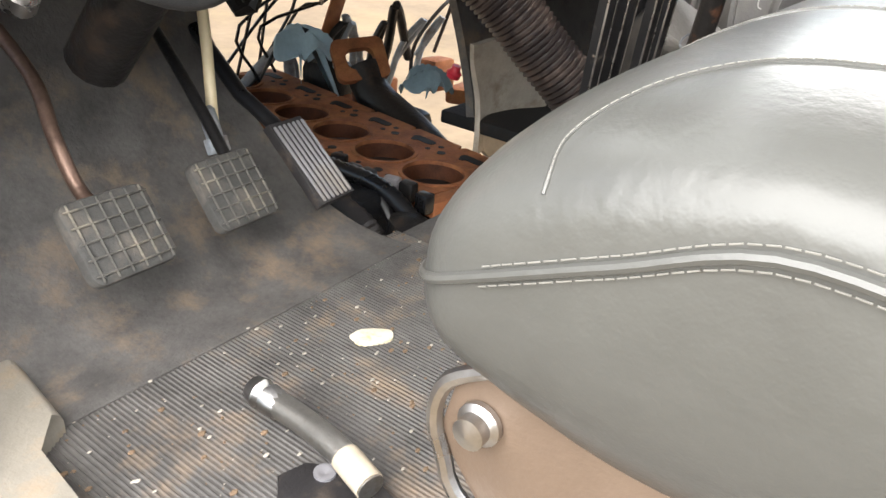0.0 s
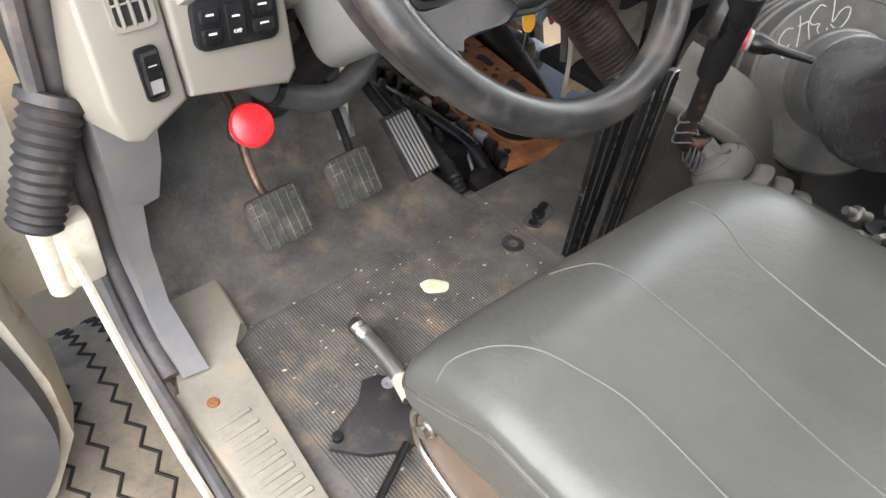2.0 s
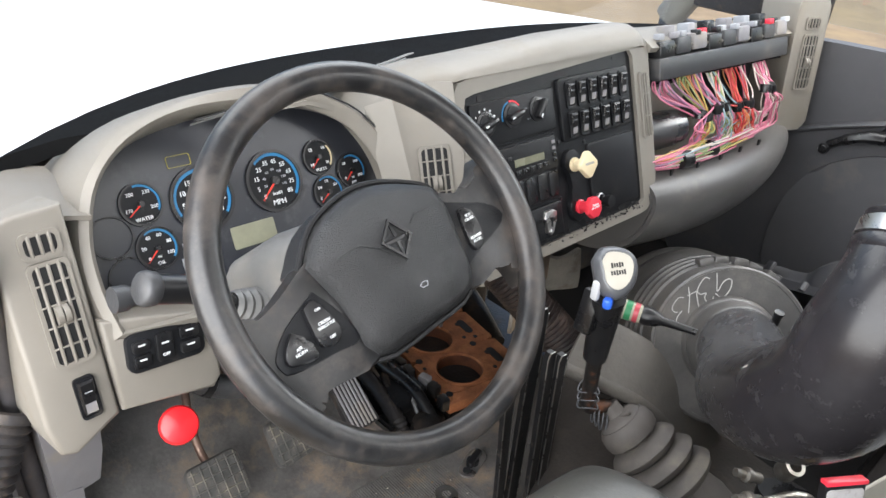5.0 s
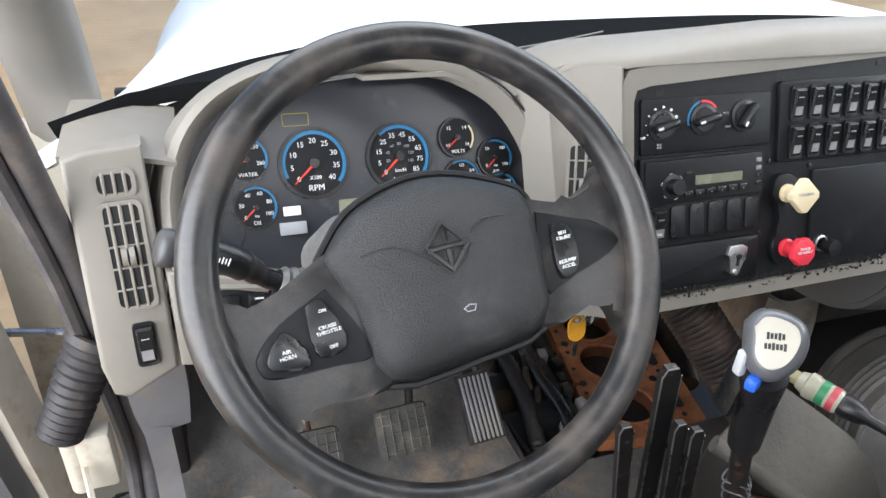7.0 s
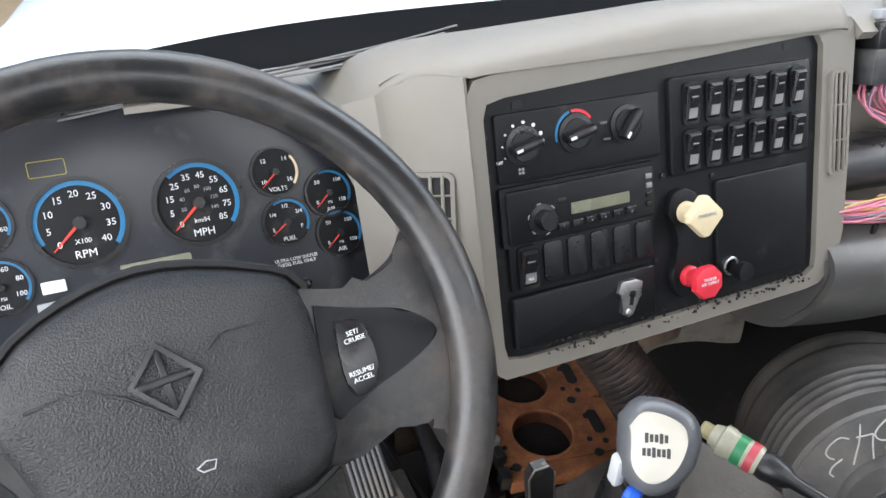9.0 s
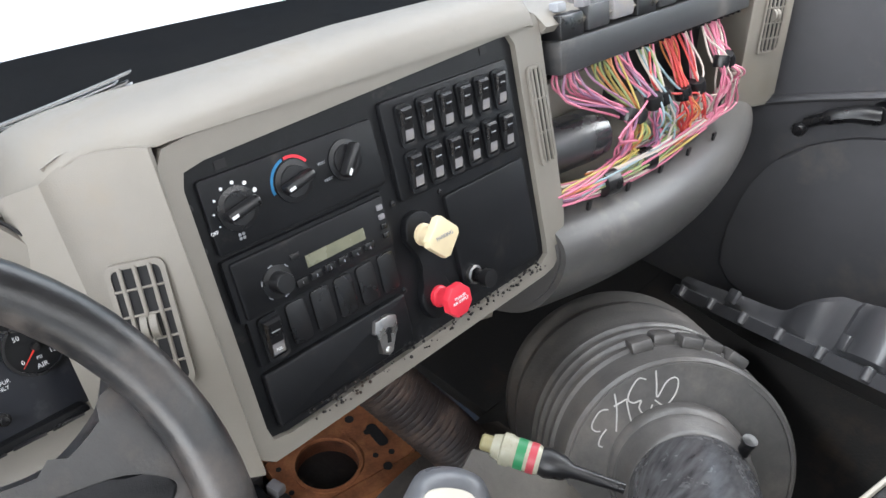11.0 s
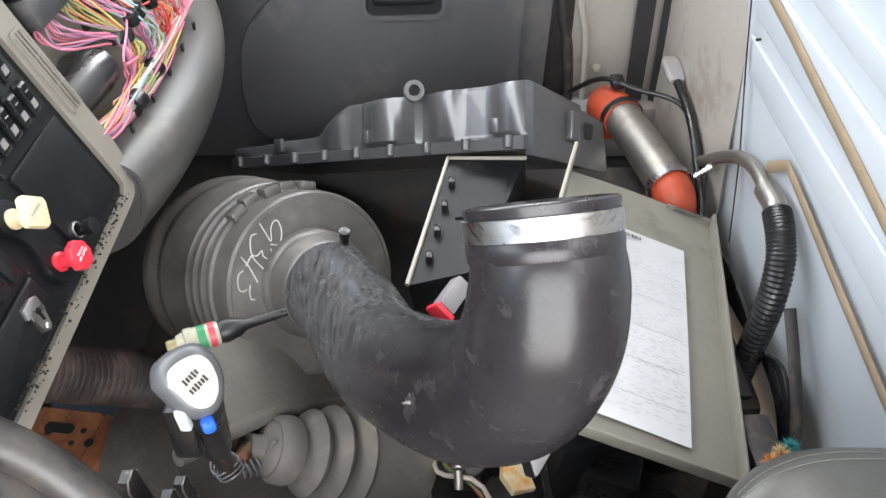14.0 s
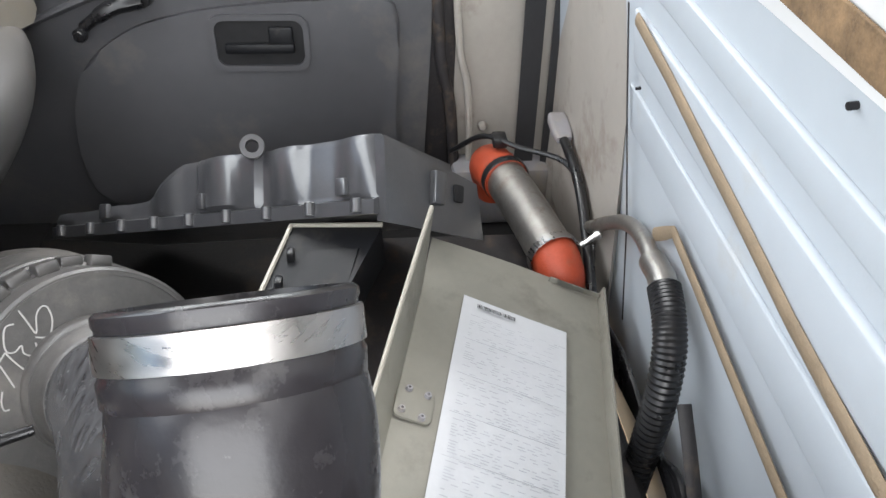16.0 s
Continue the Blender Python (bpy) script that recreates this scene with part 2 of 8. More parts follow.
TYRE = mat("dusty_tyre_rubber", (0.20, 0.165, 0.125), 0.85, var=0.35, scale=14, bump=0.8, bscale=120, dirt=(0.30, 0.24, 0.17), dirt_amount=0.5, dirt_scale=9)
GROOVE = mat("tyre_groove_rubber", (0.02, 0.018, 0.016), 0.8, bump=0.4)
GROUND = mat("dry_dirt_ground", (0.36, 0.26, 0.15), 0.95, var=0.25, scale=1.3, bump=0.8, bscale=30, dirt=(0.46, 0.33, 0.17), dirt_amount=0.4, dirt_scale=0.6)
INK = mat("pale_print", (0.75, 0.77, 0.78), 0.6, bump=0)
DIM = mat("dim_print", (0.30, 0.31, 0.33), 0.6, bump=0)
NEEDLE = mat("red_needle", (0.85, 0.05, 0.03), 0.5, bump=0)
BLUEK = mat("blue_switch_plastic", (0.02, 0.10, 0.55), 0.35, bump=0)
BLUEARC = mat("blue_scale_print", (0.02, 0.17, 0.36), 0.5, bump=0)
REDARC = mat("red_scale_print", (0.70, 0.03, 0.05), 0.5, bump=0)
LCD = mat("grey_green_display", (0.20, 0.20, 0.14), 0.3, bump=0)
KNOBG = mat("grey_knob_shell", (0.085, 0.088, 0.095), 0.35, var=0.1, bump=0.1)
IVORY = mat("ivory_badge", (0.37, 0.35, 0.30), 0.4, var=0.06, bump=0)
BRASS = mat("yellow_key_plastic", (0.75, 0.36, 0.03), 0.4, bump=0.05)
CARD = mat("old_cardboard", (0.48, 0.41, 0.31), 0.9, var=0.15, bump=0.3)
SKINW = mat("glare_white_hood", (0.83, 0.84, 0.83), 0.55, var=0.03, scale=2, bump=0.02)
# Near-black that paints the shade inside gaps, slots, holes and recesses.
DARKGAP = mat("gap_shade_black", (0.006, 0.006, 0.007), 0.7, bump=0.1)
GLASS = glass_mat()


# ---------------------------------------------------------------- mesh helpers
def thing(name, label, category, m=None, group="", kind=""):
    ob = new(name)
    ob.empty_display_size = 0.05
    ob.matrix_world = m if m is not None else Matrix()
    return tagged(ob, label, category, group, kind)


def mesh_of(name, bm, smooth=40):
    bmesh.ops.recalc_face_normals(bm, faces=bm.faces)
    me = bpy.data.meshes.new(name)
    bm.to_mesh(me)
    bm.free()
    if smooth:
        me.polygons.foreach_set("use_smooth", [True] * len(me.polygons))
        me.set_sharp_from_angle(angle=radians(smooth))
    return me


def part(name, bm, material, parent, label="", smooth=40, m=None):
    """One mesh object under a thing or part, in the parent's own coordinates."""
    if m is not None:
        bm.transform(m)
    me = mesh_of(name, bm, smooth)
    me.materials.append(material)
    ob = new(name, me)
    ob.parent = parent
    if label:
        tagged(ob, label)
    return ob


def solo(name, bm, material, label, category, group="", kind="", smooth=40, m=None):
    """A thing of one mesh."""
    if m is not None:
        bm.transform(m)
    me = mesh_of(name, bm, smooth)
    me.materials.append(material)
    return tagged(new(name, me), label, category, group, kind)


def T(x, y, z):
    return Matrix.Translation((x, y, z))


def R(axis, deg):
    return Matrix.Rotation(radians(deg), 4, axis)


def frame_of(o, u, v):
    """A pose at o with its x along u and its y near v."""
    u = Vector(u).normalized()
    v = Vector(v)
    v = (v - u * v.dot(u)).normalized()
    w = u.cross(v)
    return Matrix((( u.x, v.x, w.x, o[0]), (u.y, v.y, w.y, o[1]), (u.z, v.z, w.z, o[2]), (0, 0, 0, 1)))


def along(o, d, up=(0, 0, 1)):
    """A pose at o with its z along d."""
    d = Vector(d).normalized()
    x = Vector(up).cross(d)
    if x.length < 1e-4:
        x = Vector((1, 0, 0))
    x.normalize()
    y = d.cross(x)
    return Matrix(((x.x, y.x, d.x, o[0]), (x.y, y.y, d.y, o[1]), (x.z, y.z, d.z, o[2]), (0, 0, 0, 1)))


def box(sx, sy, sz, bevel=0.0, at=(0, 0, 0), seg=2):
    bm = bmesh.new()
    bmesh.ops.create_cube(bm, size=1.0, matrix=Matrix.Translation(at) @ Matrix.Diagonal((sx, sy, sz, 1)))
    if bevel:
        bmesh.ops.bevel(bm, geom=bm.edges[:], offset=min(bevel, 0.49 * min(sx, sy, sz)), segments=seg, profile=0.5, affect="EDGES")
    return bm


def join(*bms):
    out = bms[0]
    for b in bms[1:]:
        me = bpy.data.meshes.new("tmp")
        b.to_mesh(me)
        b.free()
        out.from_mesh(me)
        bpy.data.meshes.remove(me)
    return out


def rounded(w, h, r, seg=5, at=(0, 0)):
    """A rounded rectangle as 2D points, counter-clockwise."""
    r = min(r, w / 2 - 1e-5, h / 2 - 1e-5)
    pts = []
    for cx, cy, a0 in ((w / 2 - r, h / 2 - r, 0), (-w / 2 + r, h / 2 - r, 90), (-w / 2 + r, -h / 2 + r, 180), (w / 2 - r, -h / 2 + r, 270)):
        for i in range(seg + 1):
            a = radians(a0 + 90 * i / seg)
            pts.append((at[0] + cx + r * math.cos(a), at[1] + cy + r * math.sin(a)))
    return pts


def prism(poly, z0, z1, bevel=0.0, seg=2):
    """A flat outline, given in x and y, raised from z0 to z1, with its upper edge rounded."""
    bm = bmesh.new()
    lo = [bm.verts.new((x, y, z0)) for x, y in poly]
    hi = [bm.verts.new((x, y, z1)) for x, y in poly]
    n = len(poly)
    bm.faces.new(lo[::-1])
    top = bm.faces.new(hi)
    for i in range(n):
        bm.faces.new((lo[i], lo[(i + 1) % n], hi[(i + 1) % n], hi[i]))
    if bevel:
        bmesh.ops.bevel(bm, geom=list(top.edges), offset=bevel, segments=seg, profile=0.5, affect="EDGES")
    return bm


def ring_prism(outer, inner, z0, z1):
    """A flat frame between two outlines of equal count, raised from z0 to z1."""
    bm = bmesh.new()
    n = len(outer)
    rows = [[bm.verts.new((x, y, z)) for x, y in poly] for poly, z in ((outer, z0), (outer, z1), (inner, z1), (inner, z0))]
    for k in range(4):
        a, b = rows[k], rows[(k + 1) % 4]
        for i in range(n):
            bm.faces.new((a[i], a[(i + 1) % n], b[(i + 1) % n], b[i]))
    return bm


def lathe(profile, seg=32, caps=True):
    """Radius and height pairs turned round z."""
    bm = bmesh.new()
    rows = []
    for r, z in profile:
        rows.append([bm.verts.new((max(r, 1e-5) * math.cos(2 * math.pi * i / seg), max(r, 1e-5) * math.sin(2 * math.pi * i / seg), z)) for i in range(seg)])
    for a, b in zip(rows, rows[1:]):
        for i in range(seg):
            bm.faces.new((a[i], a[(i + 1) % seg], b[(i + 1) % seg], b[i]))
    if caps:
        bm.faces.new(rows[0][::-1])
        bm.faces.new(rows[-1])
    return bm


def smooth_path(points, per=6):
    """A Catmull-Rom curve through points."""
    p = [Vector(q) for q in points]
    p = [p[0] * 2 - p[1]] + p + [p[-1] * 2 - p[-2]]
    out = []
    for i in range(1, len(p) - 2):
        for k in range(per):
            t = k / per
            a, b, c, d = p[i - 1], p[i], p[i + 1], p[i + 2]
            out.append(0.5 * ((2 * b) + (c - a) * t + (2 * a - 5 * b + 4 * c - d) * t * t + (3 * b - a - 3 * c + d) * t ** 3))
    out.append(p[-2])
    return out


def tube(path, radius, seg=10, caps=True, closed=False, flat=1.0):
    """A round bar along a path; radius is a number or one for each point."""
    p = [Vector(q) for q in path]
    n = len(p)
    rad = radius if isinstance(radius, (list, tuple)) else [radius] * n
    bm = bmesh.new()
    rows, up = [], None
    for i in range(n):
        d = (p[(i + 1) % n] - p[i - 1]) if closed else (p[min(i + 1, n - 1)] - p[max(i - 1, 0)])
        d.normalize()
        if up is None:
            up = Vector((0, 0, 1)) if abs(d.z) < 0.9 else Vector((1, 0, 0))
        up = (up - d * up.dot(d)).normalized()
        side = d.cross(up)
        rows.append([bm.verts.new(p[i] + rad[i] * (math.cos(2 * math.pi * k / seg) * side + flat * math.sin(2 * math.pi * k / seg) * up)) for k in range(seg)])
    for i in range(n if closed else n - 1):
        a, b = rows[i], rows[(i + 1) % n]
        for k in range(seg):
            bm.faces.new((a[k], a[(k + 1) % seg], b[(k + 1) % seg], b[k]))
    if caps and not closed:
        bm.faces.new(rows[0][::-1])
        bm.faces.new(rows[-1])
    return bm


def loft(sections, caps=True, closed=True):
    """Outlines of equal count in 3D, joined one after another."""
    bm = bmesh.new()
    rows = [[bm.verts.new(v) for v in s] for s in sections]
    n = len(rows[0])
    for a, b in zip(rows, rows[1:]):
        for i in range(n if closed else n - 1):
            bm.faces.new((a[i], a[(i + 1) % n], b[(i + 1) % n], b[i]))
    if caps and closed:
        bm.faces.new(rows[0][::-1])
        bm.faces.new(rows[-1])
    return bm


def sheet(f, nu, nv, thick=0.0):
    """A surface f(a, b) for a and b from 0 to 1, with a thickness."""
    bm = bmesh.new()
    g = [[bm.verts.new(f(i / nu, j / nv)) for j in range(nv + 1)] for i in range(nu + 1)]
    for i in range(nu):
        for j in range(nv):
            bm.faces.new((g[i][j], g[i + 1][j], g[i + 1][j + 1], g[i][j + 1]))
    if thick:
        bmesh.ops.recalc_face_normals(bm, faces=bm.faces)
        bmesh.ops.solidify(bm, geom=bm.faces[:], thickness=thick)
    return bm


def disc(r, z0, z1, seg=32, at=(0, 0)):
    return prism([(at[0] + r * math.cos(2 * math.pi * i / seg), at[1] + r * math.sin(2 * math.pi * i / seg)) for i in range(seg)], z0, z1)


def lettering(text, size, m, material, parent, name="lettering", align="CENTER"):
    """Raised print in the built-in letters, as a mesh under a thing or part."""
    cu = bpy.data.curves.new("letters", "FONT")
    cu.body, cu.size, cu.align_x, cu.align_y, cu.extrude = text, size, align, "CENTER", 0.0004
    cu.resolution_u = 2
    tmp = bpy.data.objects.new("letters", cu)
    scene.collection.objects.link(tmp)
    me = bpy.data.meshes.new_from_object(tmp.evaluated_get(bpy.context.evaluated_depsgraph_get()))
    bpy.data.objects.remove(tmp)
    me.transform(m)
    me.materials.clear()
    me.materials.append(material)
    ob = new(name, me)
    ob.parent = parent
    return ob


# ---------------------------------------------------------------- the cab's shell
def structure(name, bm, material, label, category, m=None, smooth=40):
    return solo(name, bm, material, label, category, kind="structure", smooth=smooth, m=m)


ground = structure("ground", sheet(lambda a, b: ((a - 0.5) * 900, (b - 0.5) * 900, -1.15 + 0.02 * math.sin(a * 260) * math.cos(b * 190)), 60, 60), GROUND, "dry tan dirt ground around the parked truck", "ground")

floor = structure("floor", join(
    box(0.62, 1.36, 0.03, 0.004, (0.47, 0.30, -0.015)),
    box(0.44, 1.22, 0.03, 0.004, (1.00, 0.23, -0.0152))), MAT, "dark ribbed rubber floor mat covered in dirt", "floor")

# Passenger floor, darkened in colour to read as the gap under the pan.
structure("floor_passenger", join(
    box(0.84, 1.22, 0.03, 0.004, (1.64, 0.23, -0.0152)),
    box(0.72, 0.33, 0.03, 0.004, (1.72, 1.005, -0.0151))), DARKFLOOR, "rubber floor on the passenger side, darkened in colour", "floor")

toe = structure("firewall_toe_board", join(
    sheet(lambda a, b: (0.14 + (0.64 - 0.10 * b) * a, 0.80 + 0.41 * b, 0.0015 + 0.42 * b ** 2.3), 12, 24, 0.0015),
    sheet(lambda a, b: (1.36 + 0.72 * a, 1.10 + 0.16 * b ** 1.3, 0.0 + 0.42 * b), 8, 8, 0.02)), MAT, "dark rubber-covered sloping toe board under the dash", "firewall")
structure("firewall", join(
    box(0.56, 0.02, 0.26, 0.003, (0.42, 1.23, 0.52)),
    box(0.56, 0.02, 0.20, 0.003, (1.08, 1.48, 0.55)),
    box(0.74, 0.02, 0.26, 0.003, (1.72, 1.28, 0.52))), OILY, "dirty dark firewall behind the dashboard", "firewall")

# rear wall: a pale pressed-steel sheet that leans a little, with raised ribs and tan sealer beads
REAR = frame_of((0, -0.4022, 0.0), (1, 0, 0), (0, 0.1045, 0.9945)) @ Matrix.Diagonal((1, 1, -1, 1))
wall_rear = structure("wall_rear", box(2.2, 1.12, 0.03, 0.0, (1.05, 0.50, -0.0155)), WALLP, "pale blue-white pressed steel rear cab wall with tan sealer", "wall", m=REAR)

# right side: pillar and door surround
structure("pillar_right_rear", join(
    box(0.04, 0.31, 1.56, 0.01, (2.09, -0.235, 0.73)),
    box(0.14, 0.05, 1.5, 0.02, (2.03, -0.385, 0.73))), PILLAR, "scuffed warm grey door pillar with stains", "pillar")
structure("wall_right_front", box(0.05, 0.30, 0.76, 0.01, (2.13, 1.11, 0.32)), GREY, "grey side panel in front of the door", "wall")
structure("pillar_right_front", tube([(2.10, 1.22, 0.70), (2.09, 1.02, 1.0), (2.08, 0.62, 1.45)], 0.045, 10), BEIGE, "beige front windscreen pillar", "pillar")
structure("window_frame_right", join(
    box(0.05, 0.80, 0.05, 0.012, (2.09, 0.27, 1.40)),
    box(0.05, 0.05, 0.64, 0.012, (2.09, -0.10, 1.09)),
    box(0.05, 0.075, 1.50, 0.010, (2.088, -0.098, 0.72)),
    box(0.05, 0.055, 0.68, 0.012, (2.085, 0.460, 1.10)),
    box(0.04, 0.40, 0.30, 0.02, (2.09, 0.95, 0.90))), SEAL, "black frame of the right door window", "window frame")

# left side: front pillar, rear pillar, sill
structure("pillar_left_front", join(
    tube(smooth_path([(0.085, 1.10, 0.66), (0.085, 1.03, 0.80), (0.085, 0.86, 1.05), (0.085, 0.60, 1.45)]), 0.052, 12)), mat("grey_pillar_trim", (0.15, 0.143, 0.13), 0.55, var=0.12, scale=5, bump=0.3, bscale=700, dirt=(0.2, 0.17, 0.13), dirt_amount=0.3, dirt_scale=6), "grey windscreen pillar trim", "pillar")
structure("pillar_left_rear", box(0.06, 0.30, 1.6, 0.02, (0.02, -0.50, 0.72)), PILLAR, "grey rear door pillar", "pillar")
structure("ceiling", box(2.2, 1.02, 0.05, 0.02, (1.06, 0.19, 1.50)), KICK, "grey cab roof lining", "ceiling")
structure("windscreen_header", tube([(0.04, 0.64, 1.46), (1.06, 0.72, 1.47), (2.10, 0.64, 1.46)], 0.04, 8), PILLAR, "grey header over the windscreen", "trim")


def glass_at(a, b):
    x = 0.10 + 1.96 * a
    bow = 0.14 * (1 - (2 * a - 1) ** 2)
    return (x, 1.16 + bow - 0.52 * b - 0.4 * bow * b, 0.70 + 0.74 * b)


windscreen = structure("window_1", sheet(glass_at, 20, 8), GLASS, "clear curved truck windscreen", "window")
windscreen.visible_shadow = False

# cowl behind the dash top, black, reaching the glass
def cowl_edge(a):
    return 0.90 + 0.36 * (1 - abs(2 * a - 1) ** 3)


structure("trim_cowl", sheet(lambda a, b: (0.10 + 1.96 * a, min(0.99, cowl_edge(a) - 0.02) * (1 - b) + cowl_edge(a) * b, 0.738 - 0.010 * b), 24, 5, 0.02), COWL, "black textured cowl trim along the windscreen base", "trim")

# ---------------------------------------------------------------- outside
hood = thing("truck_hood", "white glossy truck hood in bright daylight", "hood")
part("hood_skin", sheet(lambda a, b: (1.08 + (2 * a - 1) * (1.03 - 0.10 * b), (cowl_edge(a) + 0.02) * (1 - b) + 2.89 * b, 0.712 - 0.16 * b ** 2 - 0.34 * min(1, 0.12 + 2 * b) * abs(2 * a - 1) ** 7.0), 30, 14, 0.02), SKINW, hood)

# ---------------------------------------------------------------- dashboard
PAN = frame_of((0.7839, 0.6852, 0.5183), (0.9999, 0.0138, -0.0068), (0.0016, 0.3439, 0.939))
CLU = frame_of((0.3968, 0.8703, 0.6638), (0.9989, 0.0413, -0.0237), (0.0024, 0.4526, 0.8917))
LVF = frame_of((0.147, 0.775, 0.689), (1, 0.08, 0), (0, 0.25, 0.97))

POD = frame_of((1.962, 0.730, 0.690), (1, -0.35, 0), (0, 0.12, 0.98))

dash = thing("dashboard", "beige moulded truck dashboard with dusty edges", "dashboard")
# centre stack surround
def round_corners(pts, r, seg=6):
    """A polygon with its corners rounded off, as 2D points."""
    out = []
    for i, p in enumerate(pts):
        p, a, b = Vector(p), Vector(pts[i - 1]), Vector(pts[(i + 1) % len(pts)])
        da, db = (a - p).normalized(), (b - p).normalized()
        s0, s1 = p + da * r, p + db * r
        for k in range(seg + 1):
            t = k / seg
            q = s0 * (1 - t) ** 2 + p * 2 * t * (1 - t) + s1 * t * t
            out.append((q.x, q.y))
    return out


def by_angle(poly, c, n=112):
    """The outline met by rays from c at even angles."""
    out = []
    for i in range(n):
        d = Vector((math.cos(2 * math.pi * i / n), math.sin(2 * math.pi * i / n)))
        best = 0.0
        for a, b in zip(poly, poly[1:] + poly[:1]):
            a, b = Vector(a) - Vector(c), Vector(b) - Vector(c)
            e = b - a
            den = d.x * e.y - d.y * e.x
            if abs(den) > 1e-9:
                t, u = (a.x * e.y - a.y * e.x) / den, (a.x * d.y - a.y * d.x) / den
                if t > 0 and -1e-6 <= u <= 1 + 1e-6:
                    best = max(best, t)
        out.append((c[0] + d.x * best, c[1] + d.y * best))
    return out


# the panel widens towards the passenger: its upper edge climbs to the right
PLATE = [(0.003, -0.011), (0.463, -0.007), (0.467, 0.297), (0.002, 0.272)]
BEZ_OUT = round_corners([(-0.014, -0.030), (0.476, -0.026), (0.512, 0.030), (0.522, 0.315), (-0.014, 0.296)], 0.022)
BEZ_IN = round_corners(PLATE, 0.016)
part("centre_bezel", ring_prism(by_angle(BEZ_OUT, (0.24, 0.14)), by_angle(BEZ_IN, (0.24, 0.14)), -0.06, 0.008), BEIGE, dash, m=PAN)


def along_profile(prof, b):
    k = b * (len(prof) - 1)
    i = min(int(k), len(prof) - 2)
    return [prof[i][j] + (prof[i + 1][j] - prof[i][j]) * (k - i) for j in (0, 1)]


ROLL = [(v.x, v.y) for v in smooth_path([(0.7785, 0.803, 0), (0.782, 0.811, 0), (0.790, 0.822, 0), (0.805, 0.831, 0), (0.832, 0.835, 0), (0.88, 0.823, 0), (0.945, 0.778, 0), (1.03, 0.738, 0)], 4)]


def cheek_y(x, z):
    """The face left of the console: it sweeps back from the console to the instrument hood."""
    a = max(0.0, min(1.0, (x - 0.698) / 0.074))
    ys, yp = 0.775 + 0.50 * (z - 0.643), 0.678 + 0.366 * (z - 0.518)
    return ys + (yp - ys) * a ** 1.6


def roll_drop(x):
    return max(0.0, min(1.0, (0.80 - x) / 0.125))


def roll_at(a, b):
    x = 0.662 + 0.648 * a
    y, z = along_profile(ROLL, b)
    right = max(0.0, (x - 1.265) / 0.045)
    k = roll_drop(x)
    drop = 0.052 * k * k
    if z > 0.80:
        z = 0.80 + (z - 0.80) * (1 - 0.8 * k * k) * (1 - 0.6 * max(0.0, min(1.0, (1.04 - x) / 0.30)))
    front = cheek_y(max(0.698, x), 0.80 - drop) - cheek_y(0.772, 0.80)
    if x < 0.698:
        front += 0.90 * (0.698 - x)
        drop += 0.30 * (0.698 - x)
    front += 0.006 * k
    y, z = y + front * (1 - b) ** 1.2 + 0.02 * right ** 2, z - drop * (1 - 0.85 * b * b) - 0.02 * right ** 2
    # the left end runs out into the shelf
    k2 = max(0.0, min(1.0, (0.715 - x) / 0.053)) ** 1.5
    return (x, y + (0.872 + 0.158 * b - y) * k2, z + (0.738 - z) * k2)


def cheek_at(a, b):
    x = 0.674 + 0.0985 * a
    z = 0.49 + (0.803 - 0.052 * roll_drop(x) ** 2 - 0.49) * b
    return (x, cheek_y(x, z) + 1.7 * max(0.0, 0.698 - x), z)


part("top_roll", sheet(roll_at, 56, 28, 0.010), BEIGE, dash)


def shelf_at(a, b):
    x = 0.46 + 0.215 * a
    z0 = 0.784 - 0.42 * max(0.0, x - 0.57) - 0.006
    return (x, 0.866 + (1.03 - 0.866) * b, z0 * (1 - b) + 0.738 * b)


part("left_shelf", sheet(shelf_at, 20, 8, 0.006), BEIGE, dash)
part("cheek", sheet(cheek_at, 24, 30, 0.006), BEIGE, dash)


def top_at(a, b):
    x = 1.305 + 0.70 * a
    prof = [(0.775, 0.795), (0.795, 0.806), (0.840, 0.812), (0.90, 0.803), (0.98, 0.77), (1.04, 0.735)]
    k = b * (len(prof) - 1)
    i = min(int(k), len(prof) - 2)
    y, z = (prof[i][j] + (prof[i + 1][j] - prof[i][j]) * (k - i) for j in (0, 1))
    return (x, y - 0.02 * (x - 1.3), z - 0.03 * a)


part("top_pad", sheet(top_at, 16, 10, 0.012), BEIGE, dash)

# driver's hood over the instruments
CL_IN = [(-0.158, -0.125), (-0.165, -0.07), (-0.160, -0.012), (-0.135, 0.045), (-0.085, 0.085), (-0.01, 0.104), (0.075, 0.110), (0.16, 0.105), (0.235, 0.085), (0.29, 0.050), (0.318, 0.005), (0.325, -0.06), (0.322, -0.125), (0.16, -0.135), (0.0, -0.135)]


def grow(poly, d, c=(0.08, -0.01)):
    return [(x + d * (x - c[0]) / math.hypot(x - c[0], (y - c[1])), y + d * (y - c[1]) / math.hypot(x - c[0], (y - c[1]))) for x, y in poly]


def at_w(poly, w):
    return [(x, y, w) for x, y in poly]


CLs = [(v.x, v.y) for v in smooth_path([Vector((x, y, 0)) for x, y in CL_IN + CL_IN[:1]], 3)[:-1]]
# right half of the hood: inner lip and outer seam against the centre face
LIP = {6: (0.094, 0.106, 0.050), 7: (0.165, 0.094, 0.050), 8: (0.229, 0.058, 0.050), 9: (0.263, 0.011, 0.050), 10: (0.278, -0.036, 0.050), 11: (0.282, -0.089, 0.050), 12: (0.283, -0.140, 0.050)}
